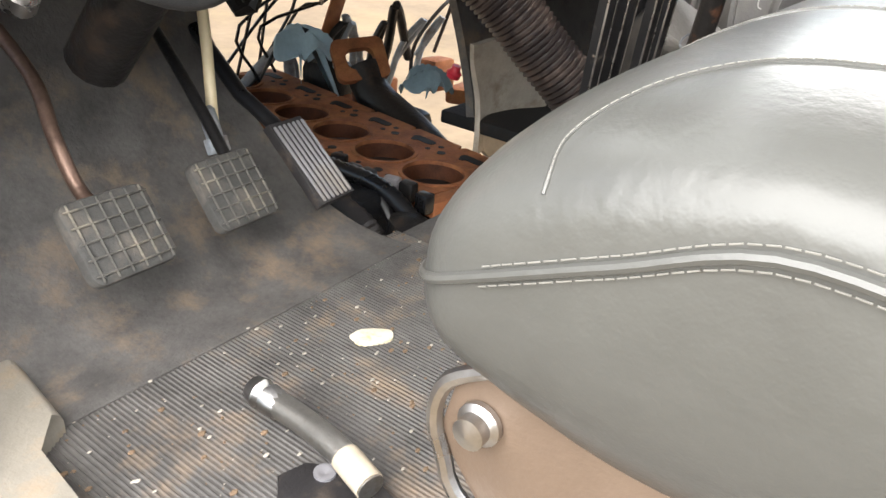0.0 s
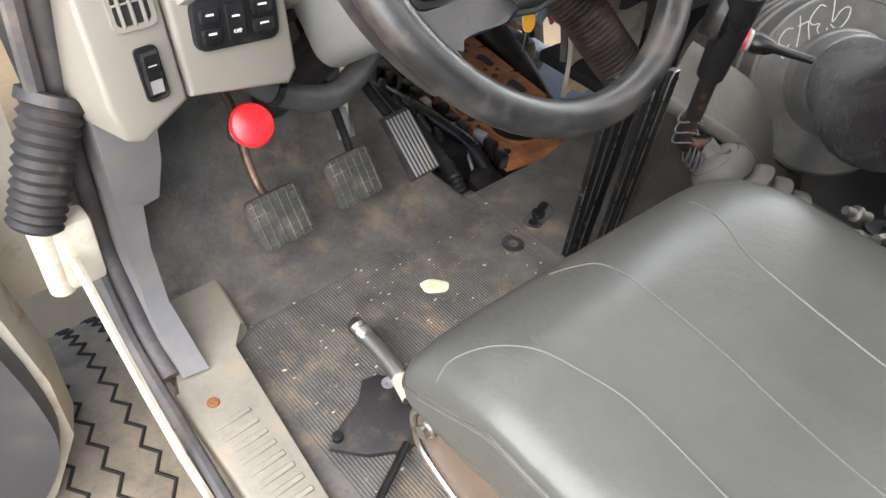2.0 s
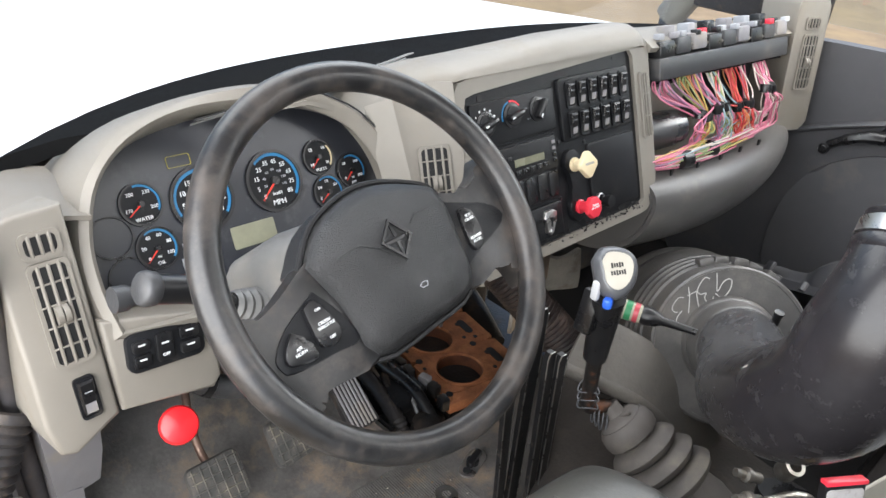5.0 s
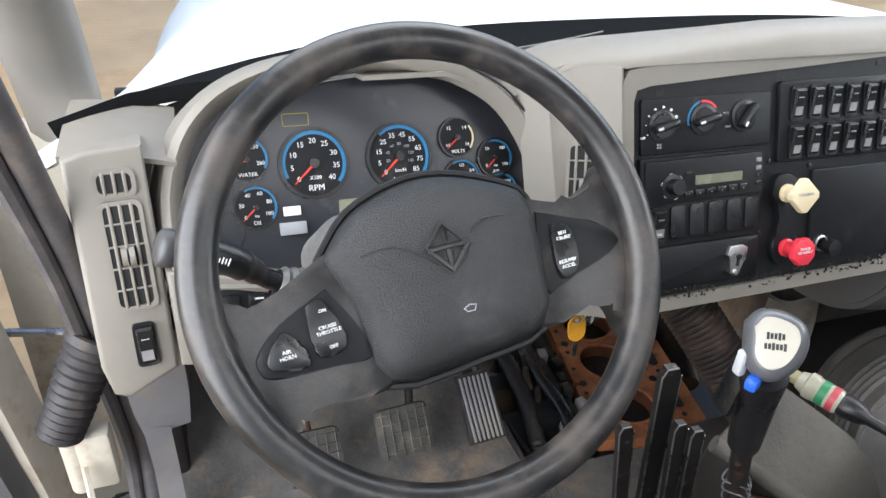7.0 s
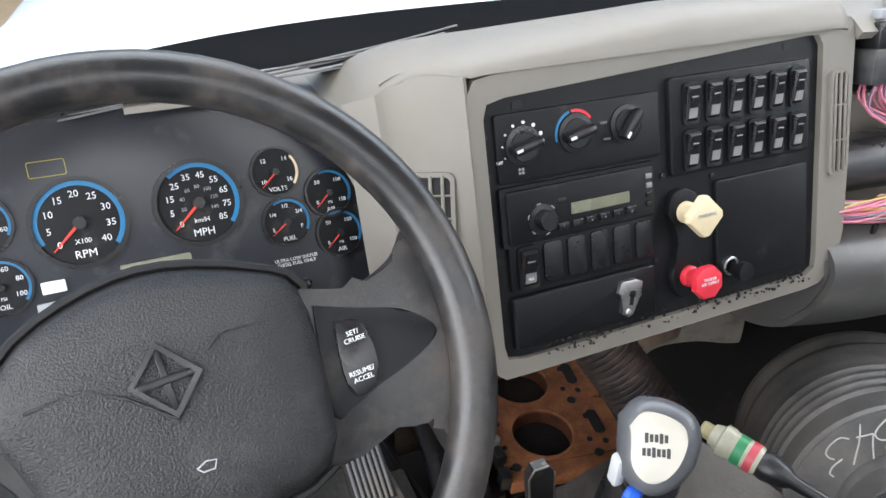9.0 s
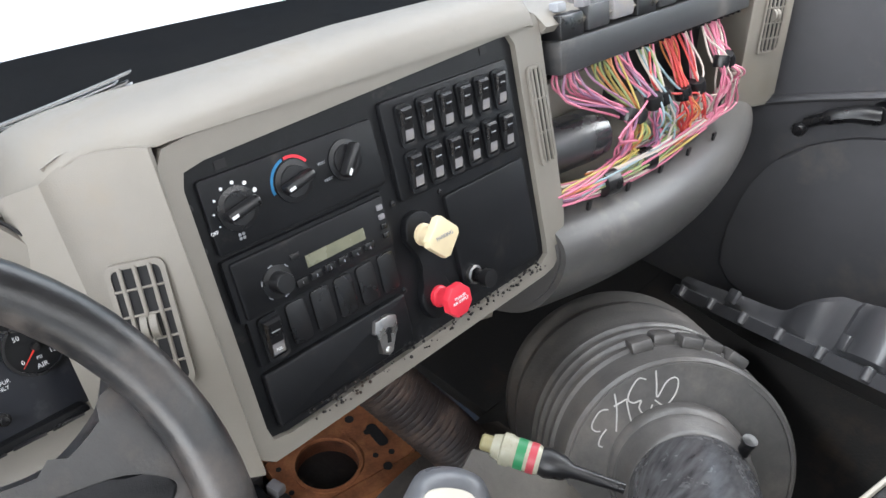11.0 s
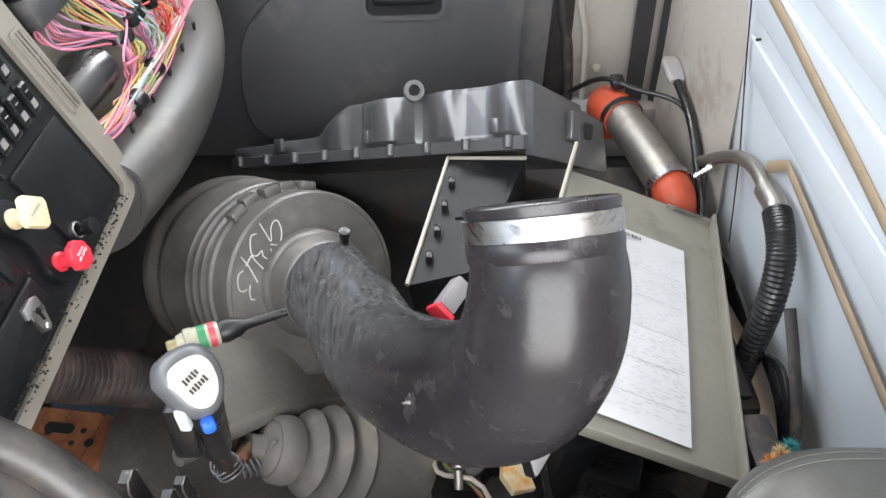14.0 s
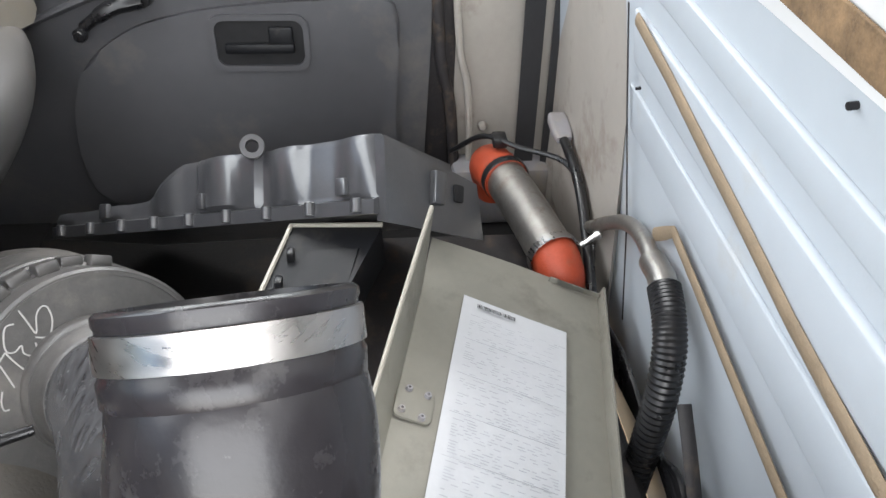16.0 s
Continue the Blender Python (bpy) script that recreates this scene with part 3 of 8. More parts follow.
SEAM = {6: (0.098, 0.132, 0.058), 7: (0.178, 0.117, 0.058), 8: (0.248, 0.076, 0.060), 9: (0.286, 0.022, 0.066), 10: (0.301, -0.030, 0.075), 11: (0.305, -0.088, 0.080), 12: (0.306, -0.140, 0.080)}
HOOD_L = ((0.0, -0.005), (0.004, 0.03), (0.010, 0.062), (0.016, 0.068), (0.026, 0.062), (0.036, 0.03), (0.042, -0.06), (0.040, -0.18))


def hood_ring(j):
    d, w = HOOD_L[j]
    ring = []
    left = grow(CL_IN, d)
    for i in range(15):
        if 6 <= i <= 12:
            q0, q1, q2 = Vector((*CL_IN[i], -0.005)), Vector(LIP[i]), Vector(SEAM[i])
            p = (q0, q0.lerp(q1, 0.6), q1, q1.lerp(q2, 0.12) + Vector((0, 0, 0.003)), q1.lerp(q2, 0.85) + Vector((0, 0, 0.003)), q2 - Vector((0, 0, 0.002)), Vector((q2.x, q2.y, 0.02)), Vector((q2.x, q2.y, -0.06)))[j]
            if i == 6:
                p = p.lerp(Vector((*left[i], w)), 0.4)
        else:
            p = Vector((*left[i], w))
        ring.append(p)
    return [tuple(v) for v in smooth_path(ring + ring[:1], 4)[:-1]]


part("instrument_hood", loft([hood_ring(j) for j in range(8)], caps=False), BEIGE, dash, m=CLU)
part("seam_gap", tube(smooth_path([(SEAM[i][0] + 0.001, SEAM[i][1] + 0.001, SEAM[i][2] + 0.0005) for i in range(7, 13)], 5), 0.0016, 6), DARKGAP, dash, m=CLU)

# outer left pod with the side vents, and the lower facia
part("left_pod", prism([(-0.026, 0.046), (-0.028, -0.196), (-0.020, -0.232), (-0.004, -0.240), (0.0545, -0.213), (0.0555, 0.054), (0.0, 0.053)][::-1], -0.14, 0.0, 0.006, 3), BEIGE, dash, m=LVF)
part("lower_facia", prism([(0.0575, -0.211), (0.176, -0.236), (0.190, -0.222), (0.194, -0.13), (0.0575, -0.09)], -0.05, 0.004, 0.006, 3), BEIGE, dash, m=LVF)
part("facia_shelf", sheet(lambda a, b: (0.20 + 0.52 * a, 0.80 + 0.05 * b, 0.535 + 0.01 * b), 6, 2, 0.015), BEIGE, dash)
part("left_top", sheet(lambda a, b: (0.114 + 0.12 * a, 0.806 + 0.17 * b, 0.7285 - 0.018 * a * a + 0.003 * math.sin(3.14 * b)), 10, 6, 0.006), BEIGE, dash)
part("right_vent_pod", prism(rounded(0.106, 0.335, 0.02), -0.12, 0.0, 0.008, 3), BEIGE, dash, m=POD)
# lower right bolster: a bowed grey panel under the open fuse bay


BOLS = [(v.x, v.y) for v in smooth_path([(0.70, 0.535, 0), (0.655, 0.527, 0), (0.638, 0.50, 0), (0.652, 0.44, 0), (0.70, 0.38, 0), (0.80, 0.345, 0), (0.98, 0.34, 0)], 6)]


def bolster(a, b):
    x = 1.27 + 0.70 * a
    bulge = 0.10 * math.sin(math.pi * min(1, 0.15 + 0.85 * a)) ** 0.7
    y, z = along_profile(BOLS, b)
    return (x, y + 0.095 - bulge, z)


part("lower_bolster", sheet(bolster, 36, 30, 0.01), BOLST, dash, "warm grey plastic lower dash bolster")
part("bolster_end", prism([(bolster(0, k / 18)[1], bolster(0, k / 18)[2]) for k in range(19)] + [(0.99, 0.535)], 0.0, 0.012), BOLST, dash, m=Matrix(((0, 0, 1, 1.264), (1, 0, 0, 0), (0, 1, 0, 0), (0, 0, 0, 1))))
part("bay_shelf", sheet(lambda a, b: (1.28 + 0.66 * a, 0.70 + 0.095 - 0.10 * math.sin(math.pi * min(1, 0.15 + 0.85 * a)) ** 0.7 + 0.2 * b, 0.537), 16, 3, 0.01), BEIGE, dash)
# The shade deep in the fuse bay is put into this sheet's colour.
part("bay_back", box(0.70, 0.01, 0.26, 0.0, (1.62, 0.90, 0.65)), DARKGAP, dash, "near-black back sheet, painted shade behind the fuses")
part("bay_bracket", box(0.20, 0.012, 0.07, 0.003, (1.41, 0.80, 0.665)), BEIGE, dash)

# instrument cluster
cluster = thing("instrument_cluster", "smoked dark instrument cluster with round gauges", "gauge cluster", CLU)
part("cluster_face", prism(grow(CLs, 0.002), -0.012, 0.0), CLUSTER, cluster)

# centre control panel
panel = thing("dash_console", "black dash control console with dusty lower edge", "control panel", PAN)
part("panel_plate", prism(round_corners([(x + (0.003 if x > 0.2 else -0.003), y + (0.003 if y > 0.1 else -0.003)) for x, y in PLATE], 0.016), -0.012, 0.0), BLACK, panel)

# ---------------------------------------------------------------- steering wheel and column
WHL = frame_of((0.4546, 0.5276, 0.7217), (0.997, 0.0655, 0.0238), (-0.0602, 0.6376, 0.7673))


def spoke_of(pts):
    """A moulded spoke with a flowing outline and rounded shoulders."""
    line = [(v.x, v.y) for v in smooth_path([Vector((x, y, 0)) for x, y in pts + pts[:1]], 5)[:-1]][::-1]
    return prism(line, -0.036, -0.005, 0.006, 3)


wheel = thing("steering_wheel", "worn dark grey four-spoke truck steering wheel", "steering wheel", WHL)
part("rim", tube([(0.2085 * math.cos(2 * math.pi * i / 72), 0.2085 * math.sin(2 * math.pi * i / 72), 0) for i in range(72)], 0.0172, 14, closed=True), RUBBER, wheel)
pad_out = smooth_path([Vector((x, y, 0)) for x, y in [(-0.104, 0.021), (-0.072, 0.056), (-0.026, 0.075), (0.017, 0.078), (0.069, 0.064), (0.098, 0.044), (0.101, -0.017), (0.088, -0.076), (0.02, -0.090), (-0.066, -0.094), (-0.084, -0.03), (-0.104, 0.021)]], 3)[:-1]
pad2 = [(v.x, v.y) for v in pad_out]
part("horn_pad", loft([at_w(grow(pad2, 0.004, (0, 0)), -0.055), at_w(grow(pad2, 0.002, (0, 0)), -0.012), at_w(grow(pad2, -0.004, (0, 0)), 0.003), at_w(grow(pad2, -0.016, (0, 0)), 0.011), at_w(grow(pad2, -0.045, (0, 0)), 0.015)]), PAD, wheel)
part("pad_gap", tube([Vector((x, y, -0.0105)) for x, y in grow(pad2, 0.0045, (0, 0))], 0.0032, 6, closed=True), DARKGAP, wheel)
part("spoke", spoke_of([(-0.085, 0.028), (-0.105, 0.024), (-0.150, 0.0), (-0.185, -0.008), (-0.200, 0.012), (-0.212, -0.03), (-0.195, -0.085), (-0.165, -0.130), (-0.155, -0.127), (-0.150, -0.108), (-0.130, -0.100), (-0.06, -0.096), (-0.06, -0.03)]), RUBBER, wheel)
part("spoke", spoke_of([(0.09, 0.046), (0.137, 0.035), (0.175, 0.048), (0.196, 0.068), (0.21, 0.02), (0.203, -0.05), (0.18, -0.105), (0.168, -0.075), (0.15, -0.066), (0.085, -0.078), (0.085, 0.0)]), RUBBER, wheel)

column = thing("steering_column", "dark grey plastic steering column shroud", "steering column", WHL)
part("shroud", loft([at_w(rounded(0.15, 0.13, 0.03, 5, (-0.005, -0.005)), -0.056), at_w(rounded(0.155, 0.15, 0.03, 5, (-0.01, 0.0)), -0.11), at_w(rounded(0.16, 0.15, 0.03, 5, (-0.01, 0.0)), -0.22), at_w(rounded(0.14, 0.12, 0.03, 5, (-0.0, -0.01)), -0.33)]), COLUMN, column)
part("column_tube", tube([(0, -0.02, -0.30), (0.0, -0.06, -0.62)], 0.032, 14), OILY, column)

# ---------------------------------------------------------------- driver's seat
seat = thing("driver_seat", "grey vinyl driver's seat with pale stitching", "seat", T(0.453, 0.0, 0.0))
NOSE = 0.402


def cushion_at(y):
    """Half width, top, waist and underside of the cushion's section at y."""
    d = max(0.0, NOSE - y)
    k = math.sqrt(max(0.0, 1 - (1 - min(1.0, d / 0.128)) ** 2))
    q = math.sqrt(max(0.0, 1 - (1 - min(1.0, d / 0.034)) ** 2))
    waist = 0.343 + 0.063 * min(1.0, d / 0.13)
    return 0.244 - 0.060 * (1 - q), waist + (0.438 - waist) * k, waist, waist - (waist - 0.246) * k


def sag(x, y, z):
    """The cushion narrows a little and climbs towards its inner side."""
    k = max(0.0, min(1.0, (x + 0.244) / 0.488))
    return (x - 0.020 * k * k + 0.018 * (y - 0.1), y - 0.025 * k * max(0.0, y) / 0.4, z + 0.017 * k ** 1.5)


def pillow(ny=44, nr=64):
    """The seat cushion: full waist, flat crowned top, underside drawn in."""
    secs = []
    for j in range(ny + 1):
        y = -0.25 + (0.25 + NOSE) * math.sin(math.pi / 2 * j / ny)
        w, top, waist, bot = cushion_at(y)
        ring = []
        for i in range(nr):
            th = 2 * math.pi * i / nr
            c, s = math.cos(th), math.sin(th)
            if s >= 0:
                ring.append(sag(w * math.copysign(abs(c) ** 0.40, c), y, waist + (top - waist) * abs(s) ** 0.60 + 0.006 * (1 - abs(c) ** 4) * min(1, (NOSE - y) / 0.1)))
            else:
                ring.append(sag(w * math.copysign(abs(c) ** 0.50, c), y, waist - (waist - bot) * abs(s) ** 0.75))
        secs.append(ring)
    return loft(secs)


part("seat_cushion", pillow(), VINYL, seat)
part("seat_back", box(0.42, 0.14, 0.60, 0.06, (0, 0, 0), 5), VINYL, seat, m=T(-0.030, -0.31, 0.70) @ R("X", -12))


def arm_ring(k):
    """One section of the padded armrest, k from its rounded front to its back."""
    y = -0.052 - 0.33 * k
    e = math.sqrt(max(0.0, 1 - (1 - min(1.0, k / 0.42)) ** 2))
    hw, hh = 0.012 + 0.098 * e, 0.012 + 0.052 * e
    return [(0.200 + hw * math.copysign(abs(math.cos(2 * math.pi * i / 40)) ** 0.75, math.cos(2 * math.pi * i / 40)), y, 0.510 - 0.02 * k + hh * math.copysign(abs(math.sin(2 * math.pi * i / 40)) ** 0.75, math.sin(2 * math.pi * i / 40))) for i in range(40)]


armrest = part("armrest", loft([arm_ring((i / 30) ** 1.7) for i in range(31)]), VINYL, seat, "grey leather armrest with double stitching")
part("armrest_arm", box(0.04, 0.10, 0.10, 0.012, (0.155, -0.30, 0.47)), BLACK2, seat)
part("seat_pan", box(0.36, 0.50, 0.05, 0.015, (-0.03, 0.02, 0.245)), KICK, seat)
part("seat_base", box(0.32, 0.44, 0.23, 0.02, (-0.03, -0.02, 0.115)), OILY, seat)

# ---------------------------------------------------------------- air filter and intake elbow
FC, FN = Vector((1.221, 0.416, 0.318)), Vector((-0.616, -0.635, 0.467)).normalized()
FIL = along(FC, FN)
filt = thing("air_filter_housing", "dusty black cylindrical air filter canister", "air filter", FIL)
prof = [(0.0, 0.0), (0.152, 0.0), (0.156, -0.004), (0.1565, -0.012)]
z, r = -0.055, 0.158
for i in range(4):
    prof += [(r, z), (r + 0.005, z - 0.004), (r + 0.0055, z - 0.014), (r + 0.001, z - 0.018)]
    z -= 0.026
    r += 0.003
prof += [(0.171, -0.175), (0.176, -0.185), (0.176, -0.22), (0.181, -0.228), (0.181, -0.245), (0.177, -0.252), (0.178, -0.27), (0.186, -0.280), (0.186, -0.315), (0.165, -0.33), (0.0, -0.33)]
part("canister", lathe(prof, 72, caps=False), DUCTB, filt)

ELB = [(0.787, 0.120, 0.794), (0.766, 0.117, 0.765), (0.752, 0.123, 0.712), (0.772, 0.141, 0.632), (0.822, 0.187, 0.553), (0.902, 0.241, 0.477), (0.992, 0.295, 0.412), (1.090, 0.338, 0.379), (1.159, 0.376, 0.360), (1.195, 0.404, 0.338)]
elbow = thing("intake_elbow", "black rubber air intake elbow with steel band clamp", "intake duct")
ep = smooth_path(ELB, 6)
part("duct", tube(ep, [0.0605 + 0.014 * min(1.0, 2.4 * i / (len(ep) - 1)) ** 0.8 + 0.002 * (i / (len(ep) - 1)) ** 3 for i in range(len(ep))], 40, caps=False), DUCT, elbow)
n0 = Vector((0.62, 0.08, 0.78)).normalized()
MTH = along(ELB[0], n0)
part("cuff", lathe([(0.056, -0.004), (0.0605, -0.012), (0.0632, -0.009), (0.0640, 0.002), (0.0628, 0.004), (0.0622, 0.026), (0.0632, 0.028), (0.0634, 0.032), (0.061, 0.034), (0.055, 0.034), (0.0525, 0.02), (0.0525, -0.03)], 64, caps=False), DUCT, elbow, m=MTH)
part("band_clamp", lathe([(0.0624, 0.006), (0.0645, 0.0065), (0.0645, 0.0235), (0.0624, 0.024)], 64, caps=False), CHROME, elbow, "bright steel band clamp", m=MTH)

for o_, count in (((0.834, 0.277, 0.542), 5), ((0.785, 0.242, 0.593), 6)):
    pm = frame_of(o_, (0.56, 0.44, -0.70), (-0.75, 0.02, -0.62))
    for row in (-1, 1):
        for i in range(count):
            part("print_bar", box(0.0022, 0.0026 + 0.0008 * ((i * 3 + row) % 3), 0.0008, 0, (0.0034 * (i - count / 2), 0.0034 * row, 0.0)), KICK, elbow, m=pm)

# ---------------------------------------------------------------- right door
door = thing("passenger_door", "dark grey moulded truck door panel", "door")
part("door_panel", prism([(v.x, v.y) for v in smooth_path([Vector(p) for p in ((-0.062, -0.04, 0), (1.0, -0.04, 0), (1.0, 0.66, 0), (0.90, 0.722, 0), (0.74, 0.742, 0), (0.52, 0.752, 0), (0.47, 0.775, 0), (0.43, 0.808, 0), (0.20, 0.816, 0), (-0.062, 0.818, 0), (-0.062, -0.04, 0))], 4)[:-1]], -0.025, 0.025, 0.012, 4), GREY, door, m=Matrix(((0, 0, -1, 2.082), (1, 0, 0, 0), (0, 1, 0, 0), (0, 0, 0, 1))))
part("sill_recess", ring_prism(rounded(0.26, 0.050, 0.024, 6), rounded(0.225, 0.026, 0.012, 6), -0.002, 0.006), GREY, door, m=frame_of((2.050, 0.225, 0.800), (0, -1, 0.0), (0.75, 0, 0.66)))
# The slot is a near-black inlay with its shade in the colour.
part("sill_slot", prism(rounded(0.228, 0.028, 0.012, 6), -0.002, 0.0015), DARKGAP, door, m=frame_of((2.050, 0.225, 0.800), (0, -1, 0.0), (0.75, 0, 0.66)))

# ---------------------------------------------------------------- engine
engine = thing("engine_block", "rusty orange diesel engine block without its head", "engine block", T(1.062, 0.968, -0.014) @ R("Z", -9) @ T(0, -0.985, 0))

# ---------------------------------------------------------------- gauges
def gauge(x, y, r, numbers, name, needle, parent, arc=None, size=0.3, a0=225.0, a1=-45.0, unit="", inner=()):
    """A round dial on the cluster: housing ring, dial, coloured scale, figures and needle."""
    g = part("gauge", join(ring_prism([(x + r * math.cos(2 * math.pi * i / 40), y + r * math.sin(2 * math.pi * i / 40)) for i in range(40)],
                                      [(x + 0.9 * r * math.cos(2 * math.pi * i / 40), y + 0.9 * r * math.sin(2 * math.pi * i / 40)) for i in range(40)], -0.002, 0.005)), BLACK2, parent)
    part("dial", disc(r * 0.9, -0.002, 0.0016, 40, (x, y)), BLACK, g)
    if arc:
        m, s0, s1 = arc
        n = 24
        o = [(x + 0.9 * r * math.cos(radians(s0 + (s1 - s0) * i / n)), y + 0.9 * r * math.sin(radians(s0 + (s1 - s0) * i / n))) for i in range(n + 1)]
        k = [(x + 0.80 * r * math.cos(radians(s0 + (s1 - s0) * i / n)), y + 0.80 * r * math.sin(radians(s0 + (s1 - s0) * i / n))) for i in range(n + 1)]
        part("scale", loft([[(*p, 0.0022) for p in o], [(*p, 0.0022) for p in k]], closed=False), m, g)
    for i, t in enumerate(numbers):
        a = radians(a0 + (a1 - a0) * i / (len(numbers) - 1))
        lettering(t, r * size, T(x + 0.62 * r * math.cos(a), y + 0.62 * r * math.sin(a), 0.0026), INK, g, "figure")
    for i, t in enumerate(inner):
        a = radians(a0 + (a1 - a0) * (0.10 + 0.84 * i / (len(inner) - 1)))
        lettering(t, r * 0.12, T(x + 0.36 * r * math.cos(a), y + 0.36 * r * math.sin(a), 0.0026), DIM, g, "figure")
    if name:
        lettering(name, r * 0.24, T(x, y - 0.68 * r, 0.0026), INK, g, "lettering")
    if unit:
        lettering(unit, r * 0.15, T(x, y - 0.40 * r, 0.0026), INK, g, "lettering")
    a = radians(needle)
    d = Vector((math.cos(a), math.sin(a), 0))
    s = Vector((-d.y, d.x, 0)) * r * 0.035
    c = Vector((x, y, 0.006))
    part("needle", loft([[c - s, c + s], [c + d * r * 0.8 - s * 0.3, c + d * r * 0.8 + s * 0.3]], closed=False), NEEDLE, g)
    part("hub", disc(r * 0.13, 0.0, 0.008, 20, (x, y)), BLACK2, g)
    return g


gauge(0.0, 0.0, 0.0465, ["0", "5", "10", "15", "20", "25", "30", "35", "40"], "RPM", 222, cluster, (BLUEARC, 205, -40), 0.21, 222, -42, "X100")
gauge(0.115, 0.0, 0.0465, ["0", "5", "15", "25", "35", "45", "55", "65", "75", "85"], "MPH", 222, cluster, (BLUEARC, 130, -40), 0.20, 224, -40, "km/H", ["20", "40", "60", "80", "100", "120", "140"])
gauge(-0.084, 0.012, 0.029, ["170", "200", "230", "260"], "WATER", 215, cluster, (BLUEARC, 100, -30), 0.24, 200, -20)
gauge(-0.079, -0.049, 0.029, ["0", "20", "40", "60", "80", "100"], "OIL", 222, cluster, (BLUEARC, 120, -40), 0.24, 220, -30, "PSI")
gauge(0.200, 0.019, 0.028, ["10", "12", "14", "16"], "VOLTS", 222, cluster, (CREAM, 40, -40), 0.24, 215, -35)
gauge(0.255, -0.013, 0.028, ["0", "50", "100", "150"], "AIR", 222, cluster, (BLUEARC, 110, -30), 0.22, 215, -35, "PSI")
gauge(0.203, -0.037, 0.028, ["E", "1/4", "1/2", "3/4", "F"], "FUEL", 215, cluster, (BLUEARC, 120, -30), 0.22, 205, -25)
gauge(0.260, -0.060, 0.028, ["0", "50", "100", "150"], "AIR", 222, cluster, (BLUEARC, 110, -30), 0.22, 215, -35, "PSI")
for gx, gy in ((-0.131, -0.021), (-0.123, -0.077)):
    part("blank_gauge", ring_prism([(gx + 0.028 * math.cos(2 * math.pi * i / 36), gy + 0.028 * math.sin(2 * math.pi * i / 36)) for i in range(36)],
                                   [(gx + 0.0255 * math.cos(2 * math.pi * i / 36), gy + 0.0255 * math.sin(2 * math.pi * i / 36)) for i in range(36)], -0.001, 0.003), BLACK2, cluster)
part("display", prism(rounded(0.07, 0.032, 0.002, 2, (0.062, -0.066)), -0.001, 0.002), LCD, cluster)
part("warning_outline", ring_prism(rounded(0.034, 0.016, 0.002, 2, (-0.018, 0.057)), rounded(0.0325, 0.0145, 0.0015, 2, (-0.018, 0.057)), 0.0, 0.0012), mat("yellow_print", (0.32, 0.27, 0.04), 0.6, bump=0), cluster)
part("label_tag", box(0.022, 0.012, 0.004, 0.001, (-0.035, -0.058, 0.003)), INK, cluster)
part("label_tag", box(0.034, 0.016, 0.006, 0.001, (-0.036, -0.080, 0.005)), DIM, cluster)
lettering("ULTRA LOW SULFUR\nDIESEL FUEL ONLY", 0.0052, T(0.206, -0.082, 0.0008), INK, cluster)
part("trip_button", lathe([(0.006, 0.0), (0.006, 0.004), (0.0035, 0.005), (0.0035, 0.010), (0.0, 0.0105)], 16, caps=False), BLACK2, cluster, m=T(0.212, -0.110, 0))

# ---------------------------------------------------------------- vents
def vent(w, h, cols, rows, m, parent, thumb=True):
    """A louvre vent: frame, dark throat, upright vanes, cross bars and a ribbed thumb wheel."""
    v = part("air_vent", ring_prism(rounded(w, h, 0.008, 4), rounded(w - 0.009, h - 0.010, 0.006, 4), -0.004, 0.0035), BEIGE, parent, m=m)
    # Near-black sheet paints the shade of the throat.
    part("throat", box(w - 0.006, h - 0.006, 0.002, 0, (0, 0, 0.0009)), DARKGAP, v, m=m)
    for i in range(1, cols):
        part("vane", box(0.0038, h - 0.006, 0.005, 0.0012, (-w / 2 + w * i / cols, 0, 0.0024), 1), BEIGE, v, m=m)
    for j in range(1, rows):
        part("bar", box(w - 0.006, 0.0022, 0.004, 0.0008, (0, -h / 2 + h * j / rows, 0.0021), 1), BEIGE, v, m=m)
    if thumb:
        for s in (-1, 1):
            part("thumb_wheel", lathe([(0.0, -0.003), (0.012, -0.003), (0.012, 0.003), (0.0, 0.003)], 18, caps=False), BEIGE, v, m=m @ T(s * 0.004, 0, 0.0) @ R("Y", 90))
    return v


vent(0.050, 0.120, 4, 5, frame_of((0.734, 0.760, 0.6475), (0.856, -0.496, 0.115), (0.034, 0.395, 0.918)) @ T(0, 0, 0.011), dash)
vent(0.045, 0.127, 4, 5, LVF @ T(0.023, -0.067, 0.0005), dash)
vent(0.043, 0.031, 4, 1, LVF @ T(0.022, 0.016, 0.0005), dash, False)
vent(0.034, 0.132, 4, 3, PAN @ T(0.4945, 0.185, 0.0085), dash, False)
vent(0.054, 0.140, 5, 5, POD @ T(0.004, 0.008, 0.0005), dash)
vent(0.050, 0.032, 5, 1, POD @ T(0.002, 0.104, 0.0005), dash, False)


